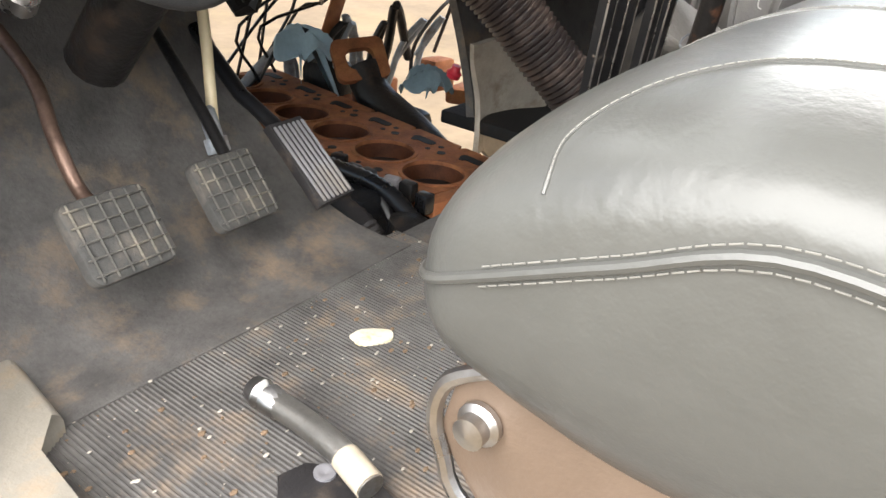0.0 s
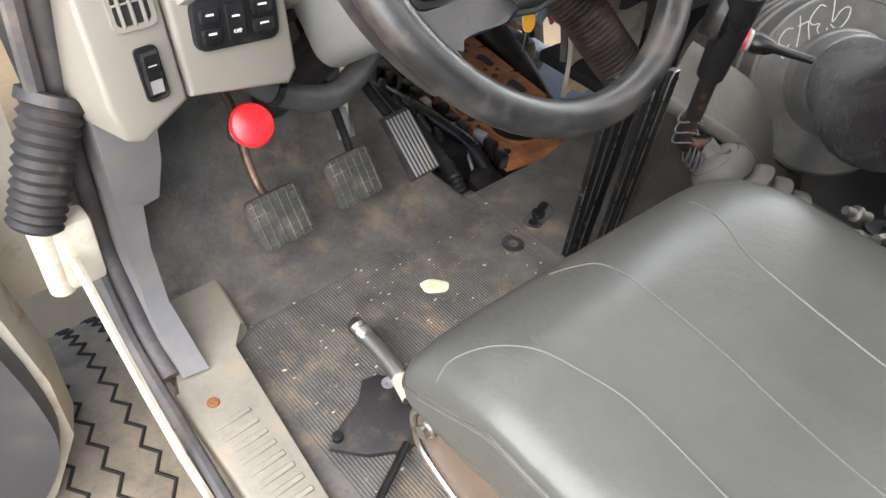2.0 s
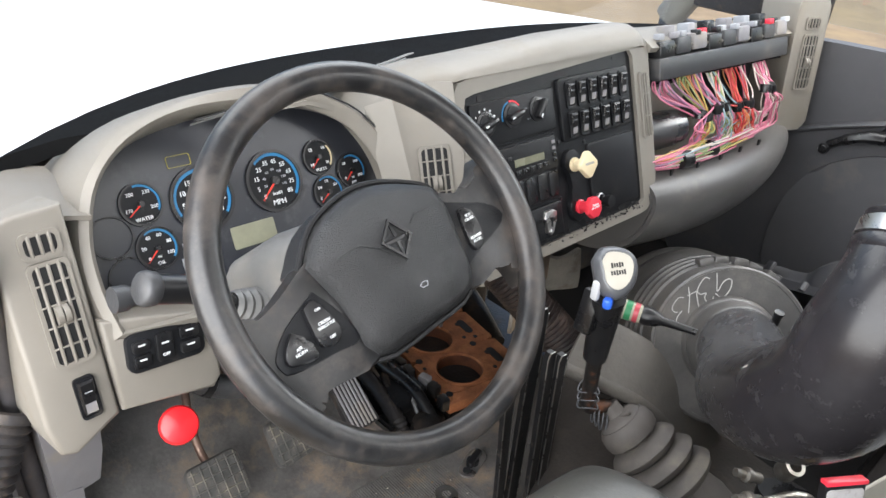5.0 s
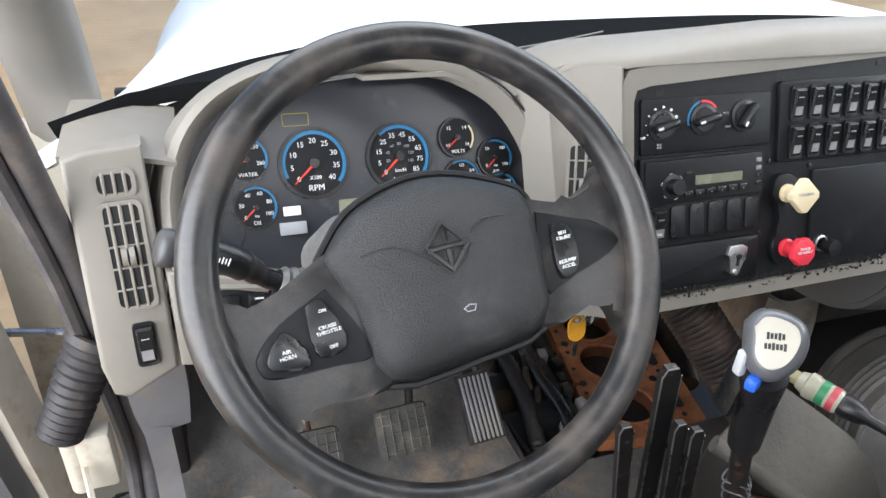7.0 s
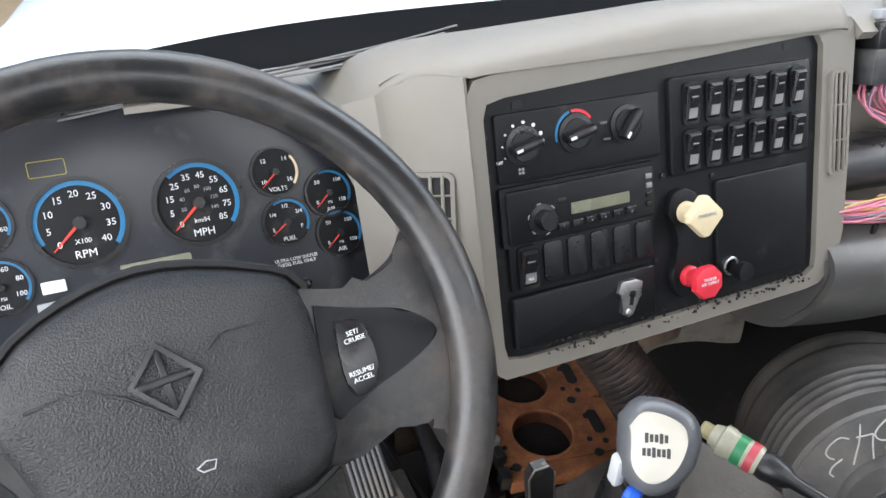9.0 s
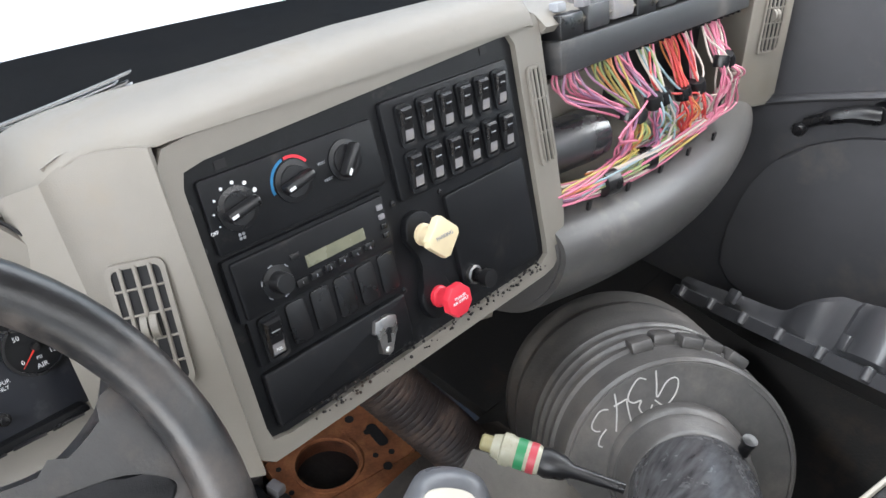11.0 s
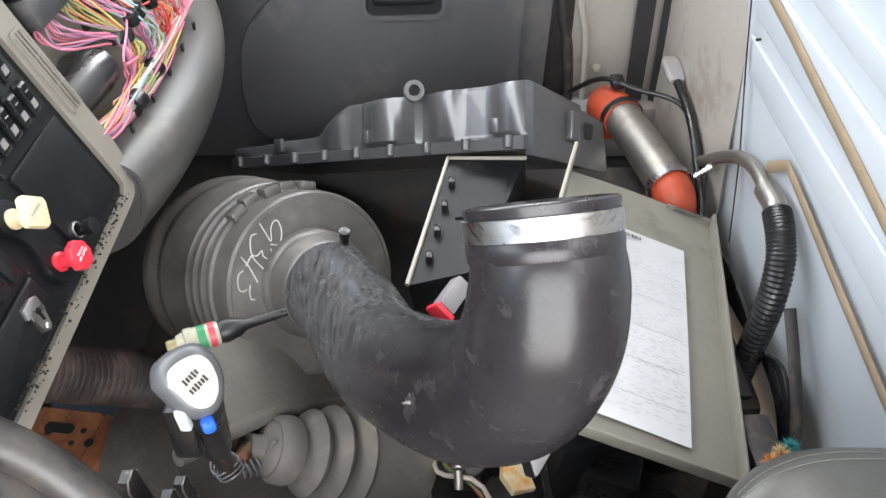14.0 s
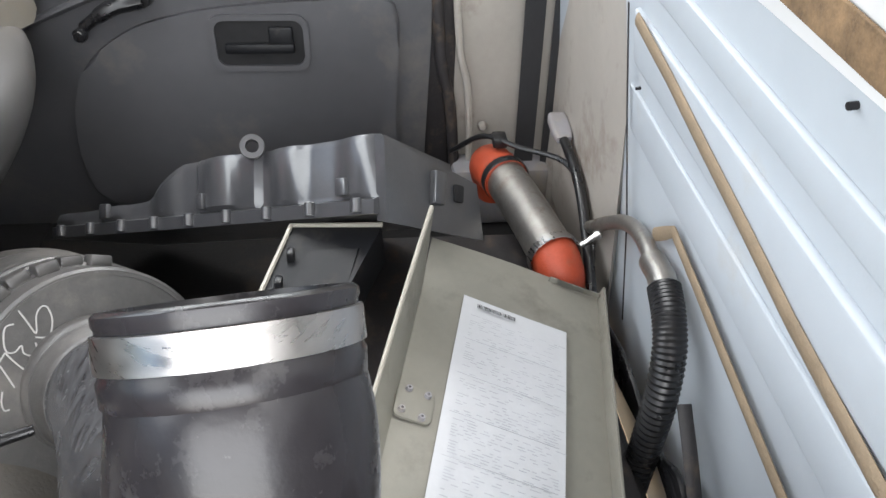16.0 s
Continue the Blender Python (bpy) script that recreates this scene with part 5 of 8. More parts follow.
for (xa, xb), g, h, cols in BUNDLES:
    for k in range(11):
        u = lambda s: rng.uniform(-s, s)
        a = rng.uniform(xa, xb)
        e = max(1.33, h[0] - rng.uniform(0.04, 0.20))
        zb = 0.558 + rng.uniform(0, 0.020)
        pts = [(a, 0.755 + u(0.01), 0.722), (a + u(0.006), 0.735 + u(0.010), 0.692 + u(0.008)), (g[0] + u(0.007), g[1] + u(0.010), g[2] + u(0.010)), ((g[0] + h[0]) / 2 + u(0.014), (g[1] + h[1]) / 2 + u(0.014) - 0.008, (g[2] + h[2]) / 2 + u(0.006)), (h[0] + u(0.010), h[1] + u(0.010), h[2] + u(0.008)), (h[0] - 0.012 + u(0.012), h[1] - 0.004 + u(0.008), zb + 0.006), (e, 0.682 + u(0.012), zb), (e - 0.05, 0.695 + u(0.012), zb - 0.004)]
        part("wire", tube(smooth_path(pts, 4), 0.0019, 5, caps=False), WIRES[cols[k % 3]], harness)
    part("tape_band", lathe([(0.013, -0.010), (0.0145, 0.0), (0.013, 0.010)], 14), BLACK2, harness, m=along(g, Vector(h) - Vector(g)))
for k in range(6):
    a = rng.uniform(1.45, 1.76)
    pts = [(a, 0.750, 0.72), (a + rng.uniform(-0.05, 0.05), 0.70, 0.66), (a + rng.uniform(-0.09, 0.09), 0.675, 0.63), (a + rng.uniform(-0.06, 0.1), 0.68, 0.60), (a + rng.uniform(-0.08, 0.04), 0.70, 0.57)]
    part("loose_wire", tube(smooth_path(pts, 5), 0.0020, 5, caps=False), WIRES[(0, 4, 1, 5)[k % 4]], harness)
for k in range(26):
    zc = 0.549 + 0.0045 * (k // 4) + rng.uniform(-0.002, 0.002)
    yc = 0.686 + 0.006 * (k % 4)
    w = rng.uniform(1.44, 1.70)
    pts = [(1.29, yc + 0.02, zc), (1.36, yc - 0.002, zc - 0.003), (1.42, yc - 0.016 + rng.uniform(-0.004, 0.004), zc + rng.uniform(-0.003, 0.003)), ((1.36 + w) / 2 + 0.04, yc - 0.026, zc + 0.004), (w, yc - 0.022, zc + 0.006)]
    part("wire", tube(smooth_path(pts, 3), 0.0022, 5, caps=False), WIRES[(0, 3, 3, 2, 4)[k % 5]], harness)
for x, z in ((1.40, 0.560), (1.50, 0.563)):
    part("tape_band", lathe([(0.019, -0.014), (0.020, 0.0), (0.019, 0.014)], 14), BLACK2, harness, m=along((x, 0.676, z), (1, -0.2, 0)))
for x in (1.35, 1.44, 1.53, 1.62, 1.71):
    part("clip", prism([(-0.005, 0.010), (0.005, 0.010), (0.002, -0.012), (-0.002, -0.012)], 0.0, 0.004), BLACK2, harness, m=frame_of((x, 0.660 + 0.10 * max(0.0, 1.48 - x), 0.540), (1, 0, 0), (0, 0, 1)))
bag = thing("air_canister", "gloss black round canister in the fuse bay", "canister", along((1.395, 0.765, 0.612), (1, -0.25, 0.10)))
part("shell", lathe([(0.0, 0.06), (0.02, 0.058), (0.036, 0.045), (0.040, 0.02), (0.040, -0.07), (0.0, -0.08)], 28, caps=False), GLOSSBLACK, bag)

# ---------------------------------------------------------------- rear wall pressings
for v0, h, lift in ((0.665, 0.085, 0.010), (0.555, 0.075, 0.006), (0.765, 0.05, 0.008)):
    part("rib", prism([(0.35, v0 - h / 2 - 0.06), (1.50, v0 - h / 2 + 0.02), (1.52, v0 + h / 2 + 0.01), (0.35, v0 + h / 2 - 0.06)], 0.0, lift, lift * 0.8, 3), WALLP, wall_rear, m=REAR)
def bead(pts, r, nm="sealer_bead", m_=None):
    part(nm, tube([(x, y, 0.0) for x, y in pts], r, 8, flat=0.35), m_ or SEALER, wall_rear, m=REAR @ T(0, 0, 0.012))
bead([(1.49, 0.712), (1.35, 0.688), (1.22, 0.660), (1.10, 0.636), (0.99, 0.612), (0.84, 0.588), (0.45, 0.53)], 0.011)
bead([(1.335, 0.456), (1.30, 0.484), (1.272, 0.507), (1.18, 0.487), (1.09, 0.466), (0.93, 0.432), (0.5, 0.34)], 0.010)
bead([(1.535, 0.72), (1.50, 0.56), (1.455, 0.39), (1.43, 0.2)], 0.003, "panel_seam", SEAL)
part("glue_patch", prism([(1.16, 0.865), (1.10, 0.900), (0.95, 0.885), (0.80, 0.88), (0.80, 0.845), (0.98, 0.853)], 0.0, 0.004, 0.001), mat("brown_foam_residue", (0.20, 0.13, 0.07), 0.95, var=0.5, scale=40, bump=0.9, bscale=140), wall_rear, m=REAR @ T(0, 0, 0.009))
part("upper_sheet", prism([(0.2, 0.815), (1.23, 0.845), (1.40, 0.90), (1.55, 1.4), (0.2, 1.4)], 0.0, 0.006, 0.002), WHITE, wall_rear, m=REAR)
# Holes are near-black discs; their shade is only colour.
for u, v in ((1.005, 0.823), (1.383, 0.639), (1.485, 0.61)):
    part("drilled_hole", disc(0.0035 if u < 1.1 else 0.0025, 0.0, 0.0075, 14, (u, v)), DARKGAP, wall_rear, m=REAR)
structure("pillar_rear_corner", loft([[(1.50, -0.372, 0.10), (1.62, -0.42, 0.10), (2.02, -0.42, 0.10), (2.06, -0.37, 0.10), (1.56, -0.36, 0.10)],
                                      [(1.60, -0.30, 1.3), (1.66, -0.36, 1.3), (2.02, -0.40, 1.3), (2.06, -0.33, 1.3), (1.68, -0.29, 1.3)]]), PILLAR, "stained grey corner panel beside the rear wall", "pillar")

# right pillar: weatherstrip, belt webbing, bolt
weather = thing("door_weatherstrip", "black rubber weatherstrip around the door opening", "weatherstrip")
part("outer_lip", tube(smooth_path([(2.055, -0.075, 1.3), (2.055, -0.085, 0.7), (2.055, -0.10, 0.42), (2.055, -0.125, 0.30), (2.05, -0.14, 0.10), (2.04, -0.13, 0.0)], 5), 0.013, 10), SEAL, weather)
part("inner_lip", tube(smooth_path([(2.050, -0.118, 1.3), (2.050, -0.125, 0.7), (2.050, -0.14, 0.45), (2.050, -0.165, 0.33), (2.045, -0.175, 0.12), (2.03, -0.17, 0.0)], 5), 0.008, 8), PILLAR, weather)
for x, y, w in ((2.035, -0.275, 0.045), (2.03, -0.335, 0.040)):
    belt = thing("seat_belt_webbing", "black woven seat belt hanging on the pillar", "seat belt", group="seat belts")
    part("strap", sheet(lambda a, b, x=x, y=y, w=w: (x - 0.005 * math.sin(6 * b), y + w * (a - 0.5) - 0.03 * (1 - b), 0.15 + 1.2 * b), 2, 16, 0.002), WEB, belt)
bolt = solo("pillar_bolt", lathe([(0.0, 0.012), (0.007, 0.011), (0.011, 0.006), (0.012, 0.0)], 16, caps=False), PILLAR, "painted round bolt head on the pillar", "bolt", m=along((2.065, -0.205, 0.24), (-1, 0, 0)))
foot = solo("pillar_foot_trim", box(0.10, 0.24, 0.16, 0.02, (2.04, -0.25, 0.08)), KICK, "grey plastic pillar foot trim", "trim")

# buckle stalk
buckle = thing("seat_belt_buckle", "grey plastic belt buckle on a stiff stalk", "seat belt")
part("buckle_head", loft([[(x * s, y * s, z) for x, y in rounded(0.042, 0.022, 0.008, 3)] for z, s in ((0.0, 0.7), (0.01, 0.9), (0.03, 1.0), (0.07, 1.0), (0.085, 0.85), (0.09, 0.5))]), KICK, buckle, m=along((1.80, -0.330, 0.345), (0.85, 0.0, 0.12)))
part("stalk", tube(smooth_path([(1.80, -0.330, 0.345), (1.70, -0.332, 0.33), (1.60, -0.330, 0.29), (1.45, -0.32, 0.20), (1.40, -0.31, 0.06)], 4), 0.010, 10), BLACK2, buckle)

# ---------------------------------------------------------------- right door details
part("map_pocket", prism([(v.x, v.y) for v in smooth_path([Vector(p) for p in ((-0.02, 0.06, 0), (-0.02, 0.30, 0), (-0.02, 0.535, 0), (0.13, 0.545, 0), (0.32, 0.532, 0), (0.44, 0.512, 0), (0.54, 0.477, 0), (0.64, 0.396, 0), (0.69, 0.25, 0), (0.66, 0.06, 0), (0.3, 0.02, 0), (-0.02, 0.06, 0))], 4)[:-1]], 0.0, 0.014, 0.010, 4), GREY, door, m=frame_of((2.056, 0.02, 0.0), (0, 1, 0), (0, 0, 1)) @ Matrix.Diagonal((1, 1, -1, 1)))
part("arm_swell", tube(smooth_path([(2.054, 0.98, 0.36), (2.052, 0.80, 0.465), (2.050, 0.690, 0.519), (2.048, 0.56, 0.569), (2.048, 0.437, 0.607), (2.048, 0.253, 0.640), (2.048, 0.15, 0.643), (2.05, -0.03, 0.632)], 5), 0.016, 10, flat=0.5), GREY, door)
rec = part("handle_recess", ring_prism(rounded(0.205, 0.122, 0.028, 5), rounded(0.182, 0.098, 0.022, 5), -0.002, 0.008), GREY, door, m=frame_of((2.041, 0.283, 0.458), (0, -1, 0), (0, 0.08, 1)))
# Flat near-black floor gives the recess its painted shade.
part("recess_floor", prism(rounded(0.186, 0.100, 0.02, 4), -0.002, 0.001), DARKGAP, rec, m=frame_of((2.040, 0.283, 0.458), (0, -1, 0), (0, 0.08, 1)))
part("lever", join(box(0.145, 0.022, 0.014, 0.006, (0.0, -0.008, 0.012)), box(0.05, 0.05, 0.012, 0.006, (0.045, 0.012, 0.008))), BLACK, rec, "dark grey pull lever", m=frame_of((2.040, 0.283, 0.458), (0, -1, 0), (0, 0.08, 1)))
crank = thing("window_crank", "black plastic window winder", "window crank")
part("arm", tube(smooth_path([(2.030, 0.505, 0.552), (2.018, 0.545, 0.546), (2.012, 0.585, 0.528), (2.012, 0.622, 0.503)], 4), [0.024] * 4 + [0.021] * 5 + [0.016] * 4, 12, flat=0.7), BLACK2, crank)
part("knob", lathe([(0.0, 0.036), (0.010, 0.035), (0.0145, 0.026), (0.012, 0.008), (0.009, 0.0)], 18, caps=False), BLACK2, crank, m=along((2.016, 0.625, 0.494), (-1, 0, 0)))
part("spindle", lathe([(0.022, 0.0), (0.018, 0.03), (0.0, 0.031)], 18), BLACK2, crank, m=along((2.058, 0.507, 0.552), (-1, 0, 0)))
glass2 = structure("window_2", box(0.005, 0.98, 0.56, 0, (2.10, 0.42, 1.06)), GLASS, "clear right door window", "window")
glass2.visible_shadow = False

# ---------------------------------------------------------------- driver's side: sill, kick panel, jamb, seal, hinge
sill = thing("door_sill_plate", "dirty beige ribbed plastic door sill plate", "sill plate")
part("plate", prism([(0.10, -0.36), (0.215, -0.36), (0.195, 0.48), (0.221, 0.770), (0.264, 0.795), (0.290, 0.99), (0.225, 1.01), (0.150, 0.79), (0.115, 0.74)], 0.0, 0.022, 0.008, 3), SILLM, sill)
for i in range(34):
    y = 0.655 - 0.022 * i
    part("ridge", box(0.055, 0.009, 0.003, 0.0012, (0.160, y, 0.0232), 1), SILLM, sill)
part("screw", lathe([(0.009, 0.022), (0.0085, 0.0245), (0.003, 0.025), (0.0, 0.0235)], 18, caps=False), RUST, sill, "rusty sill screw", m=T(0.152, 0.695, 0))
kick = thing("kick_panel", "grey-blue plastic kick panel trim by the door", "trim panel")
part("upper_box", loft([[(0.125, 0.80, 0.47), (0.205, 0.82, 0.47), (0.205, 1.02, 0.47), (0.125, 1.02, 0.47)], [(0.13, 0.815, 0.34), (0.203, 0.836, 0.34), (0.203, 1.02, 0.34), (0.13, 1.02, 0.34)], [(0.135, 0.834, 0.275), (0.197, 0.856, 0.268), (0.197, 1.02, 0.26), (0.135, 1.02, 0.26)]]), KICK, kick, smooth=30)
part("strip", loft([[(0.135, 0.828, 0.30), (0.170, 0.842, 0.28), (0.165, 0.93, 0.27), (0.13, 0.93, 0.29)], [(0.136, 0.842, 0.20), (0.170, 0.855, 0.19), (0.160, 0.93, 0.18), (0.13, 0.92, 0.19)], [(0.137, 0.825, 0.10), (0.172, 0.840, 0.095), (0.165, 0.90, 0.09), (0.132, 0.88, 0.095)], [(0.138, 0.752, 0.030), (0.176, 0.748, 0.028), (0.170, 0.79, 0.02), (0.134, 0.79, 0.024)]]), KICK, kick, smooth=60)
part("dark_well", box(0.04, 0.20, 0.30, 0.01, (0.155, 1.06, 0.16)), SEAL, kick)
aseal = thing("door_opening_seal", "black ribbed door opening weatherstrip, dusty", "weatherstrip")
ASEAL = mat("dusty_grey_door_rubber", (0.075, 0.070, 0.074), 0.6, var=0.3, scale=14, bump=0.3, dirt=(0.16, 0.13, 0.11), dirt_amount=0.4, dirt_scale=16)
SEAL_LINE = [(0.090, 0.62, 0.98), (0.100, 0.72, 0.78), (0.107, 0.80, 0.60), (0.110, 0.84, 0.475), (0.115, 0.88, 0.352), (0.122, 0.897, 0.205), (0.123, 0.862, 0.115), (0.125, 0.82, 0.055), (0.124, 0.765, 0.028)]
part("fold", tube(smooth_path(SEAL_LINE, 5), 0.0150, 12), ASEAL, aseal)
part("lip", tube(smooth_path([(x - 0.022, y - 0.012, z) for x, y, z in SEAL_LINE[:-1]] + [(0.100, 0.70, 0.030), (0.092, 0.56, 0.022), (0.085, 0.40, 0.016), (0.080, -0.34, 0.014)], 5), 0.0105, 8), ASEAL, aseal)
def jamb_at(a, b):
    line = [(0.066, 0.785, 0.290), (0.068, 0.775, 0.270), (0.070, 0.757, 0.235), (0.072, 0.74, 0.20), (0.078, 0.695, 0.110), (0.082, 0.63, 0.040), (0.080, 0.40, 0.010), (0.078, -0.38, 0.006)]
    k = a * (len(line) - 1)
    i = min(int(k), len(line) - 2)
    x, y, z = (line[i][c] + (line[i + 1][c] - line[i][c]) * (k - i) for c in range(3))
    return (x - 0.005 * b, y + b * 0.007, z - 0.007 * b)


jamb = structure("door_jamb", join(
    sheet(jamb_at, 21, 4, 0.006),
    sheet(lambda a, b: (-0.06 + 0.16 * a, 1.13, -0.05 + 0.70 * b), 3, 8, 0.01)), JAMB, "chipped dirty white door jamb", "door frame")
hinge = thing("cab_hinge", "white painted door hinge with rusty edges", "hinge")
part("leaf", box(0.046, 0.036, 0.100, 0.008, (0.074, 0.818, 0.275)), JAMB, hinge)
part("knuckle", lathe([(0.016, -0.05), (0.017, 0.05), (0.010, 0.056), (0.0, 0.056)], 18), JAMB, hinge, m=T(0.046, 0.822, 0.268))
part("bolt", lathe([(0.010, 0.0), (0.010, 0.008), (0.0, 0.009)], 6), RUST, hinge, m=along((0.048, 1.02, 0.345), (-0.4, -0.8, 0.2)))
part("check_rod", tube([(0.045, 1.02, 0.34), (-0.05, 1.05, 0.335), (-0.16, 1.08, 0.33)], 0.007, 8), STEEL, hinge)
wboot = thing("wiring_boot", "black ribbed rubber wiring boot in the door gap", "wiring boot")
part("bellows", tube(smooth_path([(0.104, 0.835, 0.462), (0.080, 0.822, 0.420), (0.058, 0.812, 0.374), (0.038, 0.805, 0.335)], 8), [0.030 + (0.005 if i % 2 else 0) - 0.0002 * i for i in range(25)], 16), SEAL, wboot)
part("cuff", lathe([(0.033, -0.008), (0.038, -0.006), (0.038, 0.006), (0.033, 0.008)], 24, caps=False), SEAL, wboot, m=along((0.104, 0.835, 0.462), (0.024, 0.013, 0.042)))
ldoor = thing("driver_door", "dark grey moulded driver's door, swung open", "door", frame_of((-0.040, 0.907, 0.0), (-0.93, 0.36, 0), (0, 0, 1)))
part("door_trim", prism([(v.x, v.y) for v in smooth_path([Vector(p) for p in ((0.0, 0.42, 0), (-0.03, 0.20, 0), (-0.06, 0.02, 0), (-0.06, -0.12, 0), (0.0, -0.25, 0), (0.10, -0.36, 0), (0.4, -0.40, 0), (0.85, -0.38, 0), (0.95, 0.2, 0), (0.95, 0.72, 0), (0.3, 0.74, 0), (0.05, 0.66, 0), (0.0, 0.42, 0))], 4)[:-1]][::-1], -0.05, -0.012, 0.012, 3), GREY, ldoor, m=T(0.035, 0, 0))
part("door_shell", prism([(0.12, -0.42), (0.98, -0.42), (0.98, 0.74), (0.06, 0.74), (0.020, 0.42), (-0.010, 0.20), (-0.040, 0.0), (-0.040, -0.14), (0.02, -0.29)][::-1], -0.010, 0.06, 0.006), JAMB, ldoor)
part("arm_swell", tube(smooth_path([(0.0, 0.12, -0.052), (0.2, 0.16, -0.056), (0.6, 0.2, -0.056)], 4), 0.012, 8), GREY, ldoor)

# front tyre under the step
tyre = thing("front_tyre", "dusty truck tyre with zigzag tread grooves", "tyre", T(0.06, 1.02, -0.80) @ R("Y", 90))
part("tread", lathe([(0.36, -0.15), (0.47, -0.148), (0.505, -0.13), (0.512, -0.10), (0.514, 0.0), (0.512, 0.10), (0.505, 0.13), (0.47, 0.148), (0.36, 0.15)], 72, caps=False), TYRE, tyre)
for k, off in enumerate((-0.095, -0.035, 0.035, 0.095)):
    pts = [((0.5138 - 0.0016 * (abs(off) > 0.05)) * math.cos(radians(a)), 0.5138 * math.sin(radians(a)), off + (0.011 if i % 2 else -0.011)) for i, a in enumerate([90 + 3.2 * j for j in range(56)])]
    part("groove", tube(pts, 0.0045, 5), GROOVE, tyre)
part("rim", lathe([(0.0, -0.02), (0.28, -0.03), (0.36, -0.10), (0.36, 0.10), (0.28, 0.02), (0.0, 0.02)], 40, caps=False), JAMB, tyre)

# ---------------------------------------------------------------- pedals
PADR = mat("worn_pedal_rubber", (0.062, 0.060, 0.056), 0.7, var=0.35, scale=30, bump=0.4, dirt=(0.14, 0.12, 0.10), dirt_amount=0.4, dirt_scale=24)
PRIB = mat("dusty_pedal_rubber", (0.095, 0.090, 0.080), 0.8, var=0.35, scale=40, bump=0.4, dirt=(0.30, 0.26, 0.20), dirt_amount=0.35, dirt_scale=22)


def grid_pedal(name, lab, m, arm):
    p = thing(name, lab, "pedal", m, "floor pedals")
    part("pad", prism(rounded(0.098, 0.086, 0.012, 4), -0.012, 0.0, 0.004), PADR, p)
    for i in range(6):
        part("rib", box(0.0022, 0.080, 0.0035, 0.001, (-0.040 + 0.016 * i, 0, 0.0015), 1), PRIB, p)
    for i in range(5):
        part("cross_rib", box(0.092, 0.0022, 0.0035, 0.001, (0, -0.033 + 0.0165 * i, 0.0016), 1), PRIB, p)
    part("arm", tube(smooth_path(arm, 4), 0.0075, 10), mat("rusty_pedal_steel", (0.20, 0.13, 0.10), 0.45, 0.7, var=0.4, scale=25, bump=0.4) if "clutch" in name else OILY, p)
    return p


PF = (0.0, 0.62, 0.78)
grid_pedal("clutch_pedal", "dusty rubber clutch pedal on a rusty arm", frame_of((0.374, 0.851, 0.146), (1, 0.10, -0.05), PF), [(0.0, 0.03, -0.016), (0.0, 0.06, -0.03), (0.002, 0.115, -0.028), (0.022, 0.19, -0.045), (0.026, 0.32, -0.09)])
grid_pedal("brake_pedal", "dusty rubber brake pedal with crossed ribs", frame_of((0.536, 0.876, 0.138), (1, 0.12, -0.05), PF), [(0.02, 0.04, -0.014), (0.04, 0.12, -0.035), (0.06, 0.20, -0.06), (0.09, 0.30, -0.10)])
acc = thing("accelerator_pedal", "grey ribbed accelerator pedal", "pedal", frame_of((0.690, 0.905, 0.122), (1, 0.10, -0.02), (0, 0.74, 0.66)), "floor pedals")
part("treadle", prism([(-0.036, -0.058), (0.036, -0.058), (0.032, 0.07), (-0.032, 0.07)], -0.014, 0.0, 0.003), SEAL, acc)
for i in range(7):
    part("rib", box(0.005, 0.118, 0.004, 0.0015, (-0.027 + 0.009 * i, 0.004, 0.001), 1), KICK, acc)
part("arm", tube([(0, 0.05, -0.014), (0.0, 0.14, -0.04), (0.01, 0.26, -0.05)], 0.011, 10), BLACK2, acc)
rodp = solo("brass_linkage_rod", tube([(0.592, 0.985, 0.155), (0.615, 1.02, 0.260), (0.635, 1.06, 0.40)], 0.0075, 10), CREAM, "pale brass linkage rod above the brake pedal", "rod")
swp = solo("brake_light_switch", join(lathe([(0.011, 0.0), (0.011, 0.045), (0.006, 0.05)], 12), box(0.03, 0.012, 0.02, 0.002, (0, 0, 0.0))), BLUEGREY, "small pale switch on the brake linkage", "switch", m=along((0.588, 0.975, 0.150), (0, 0.4, 0.9)))

# steering shaft and underdash clutter behind the wheel
under = thing("underdash_wiring", "dark looms and hoses hanging below the dash", "wiring")
rng = random.Random(5)
for i in range(16):
    x = rng.uniform(0.24, 0.72)
    pts = [(x, 0.95 + rng.uniform(-0.08, 0.08), 0.50), (x + rng.uniform(-0.05, 0.05), 0.98, 0.42 + rng.uniform(-0.05, 0.03)), (x + rng.uniform(-0.1, 0.1), 1.02 + rng.uniform(-0.06, 0.08), 0.38 + rng.uniform(-0.08, 0.08)), (x + rng.uniform(-0.1, 0.1), 1.12, 0.46)]
    part("loom", tube(smooth_path(pts, 4), rng.choice((0.004, 0.006, 0.010)), 7), rng.choice((OILY, SEAL, BLACK2, KICK)), under)
part("heater_box", box(0.46, 0.22, 0.16, 0.02, (0.50, 1.08, 0.55)), SEAL, under)
cduct = thing("lower_column_duct", "grey duct under the steering column", "duct")
part("duct_body", tube(smooth_path([(0.30, 0.83, 0.45), (0.35, 0.80, 0.405), (0.42, 0.79, 0.378), (0.475, 0.80, 0.388), (0.52, 0.82, 0.415), (0.56, 0.86, 0.47)], 5), 0.018, 16), SHROUD, cduct)
for o_, d_ in (((0.35, 0.80, 0.405), (0.6, -0.2, -0.45)), ((0.52, 0.82, 0.415), (0.5, 0.35, 0.55))):
    part("duct_band", lathe([(0.0178, -0.006), (0.0195, -0.005), (0.0195, 0.005), (0.0178, 0.006)], 24, caps=False), BLACK2, cduct, m=along(o_, d_))

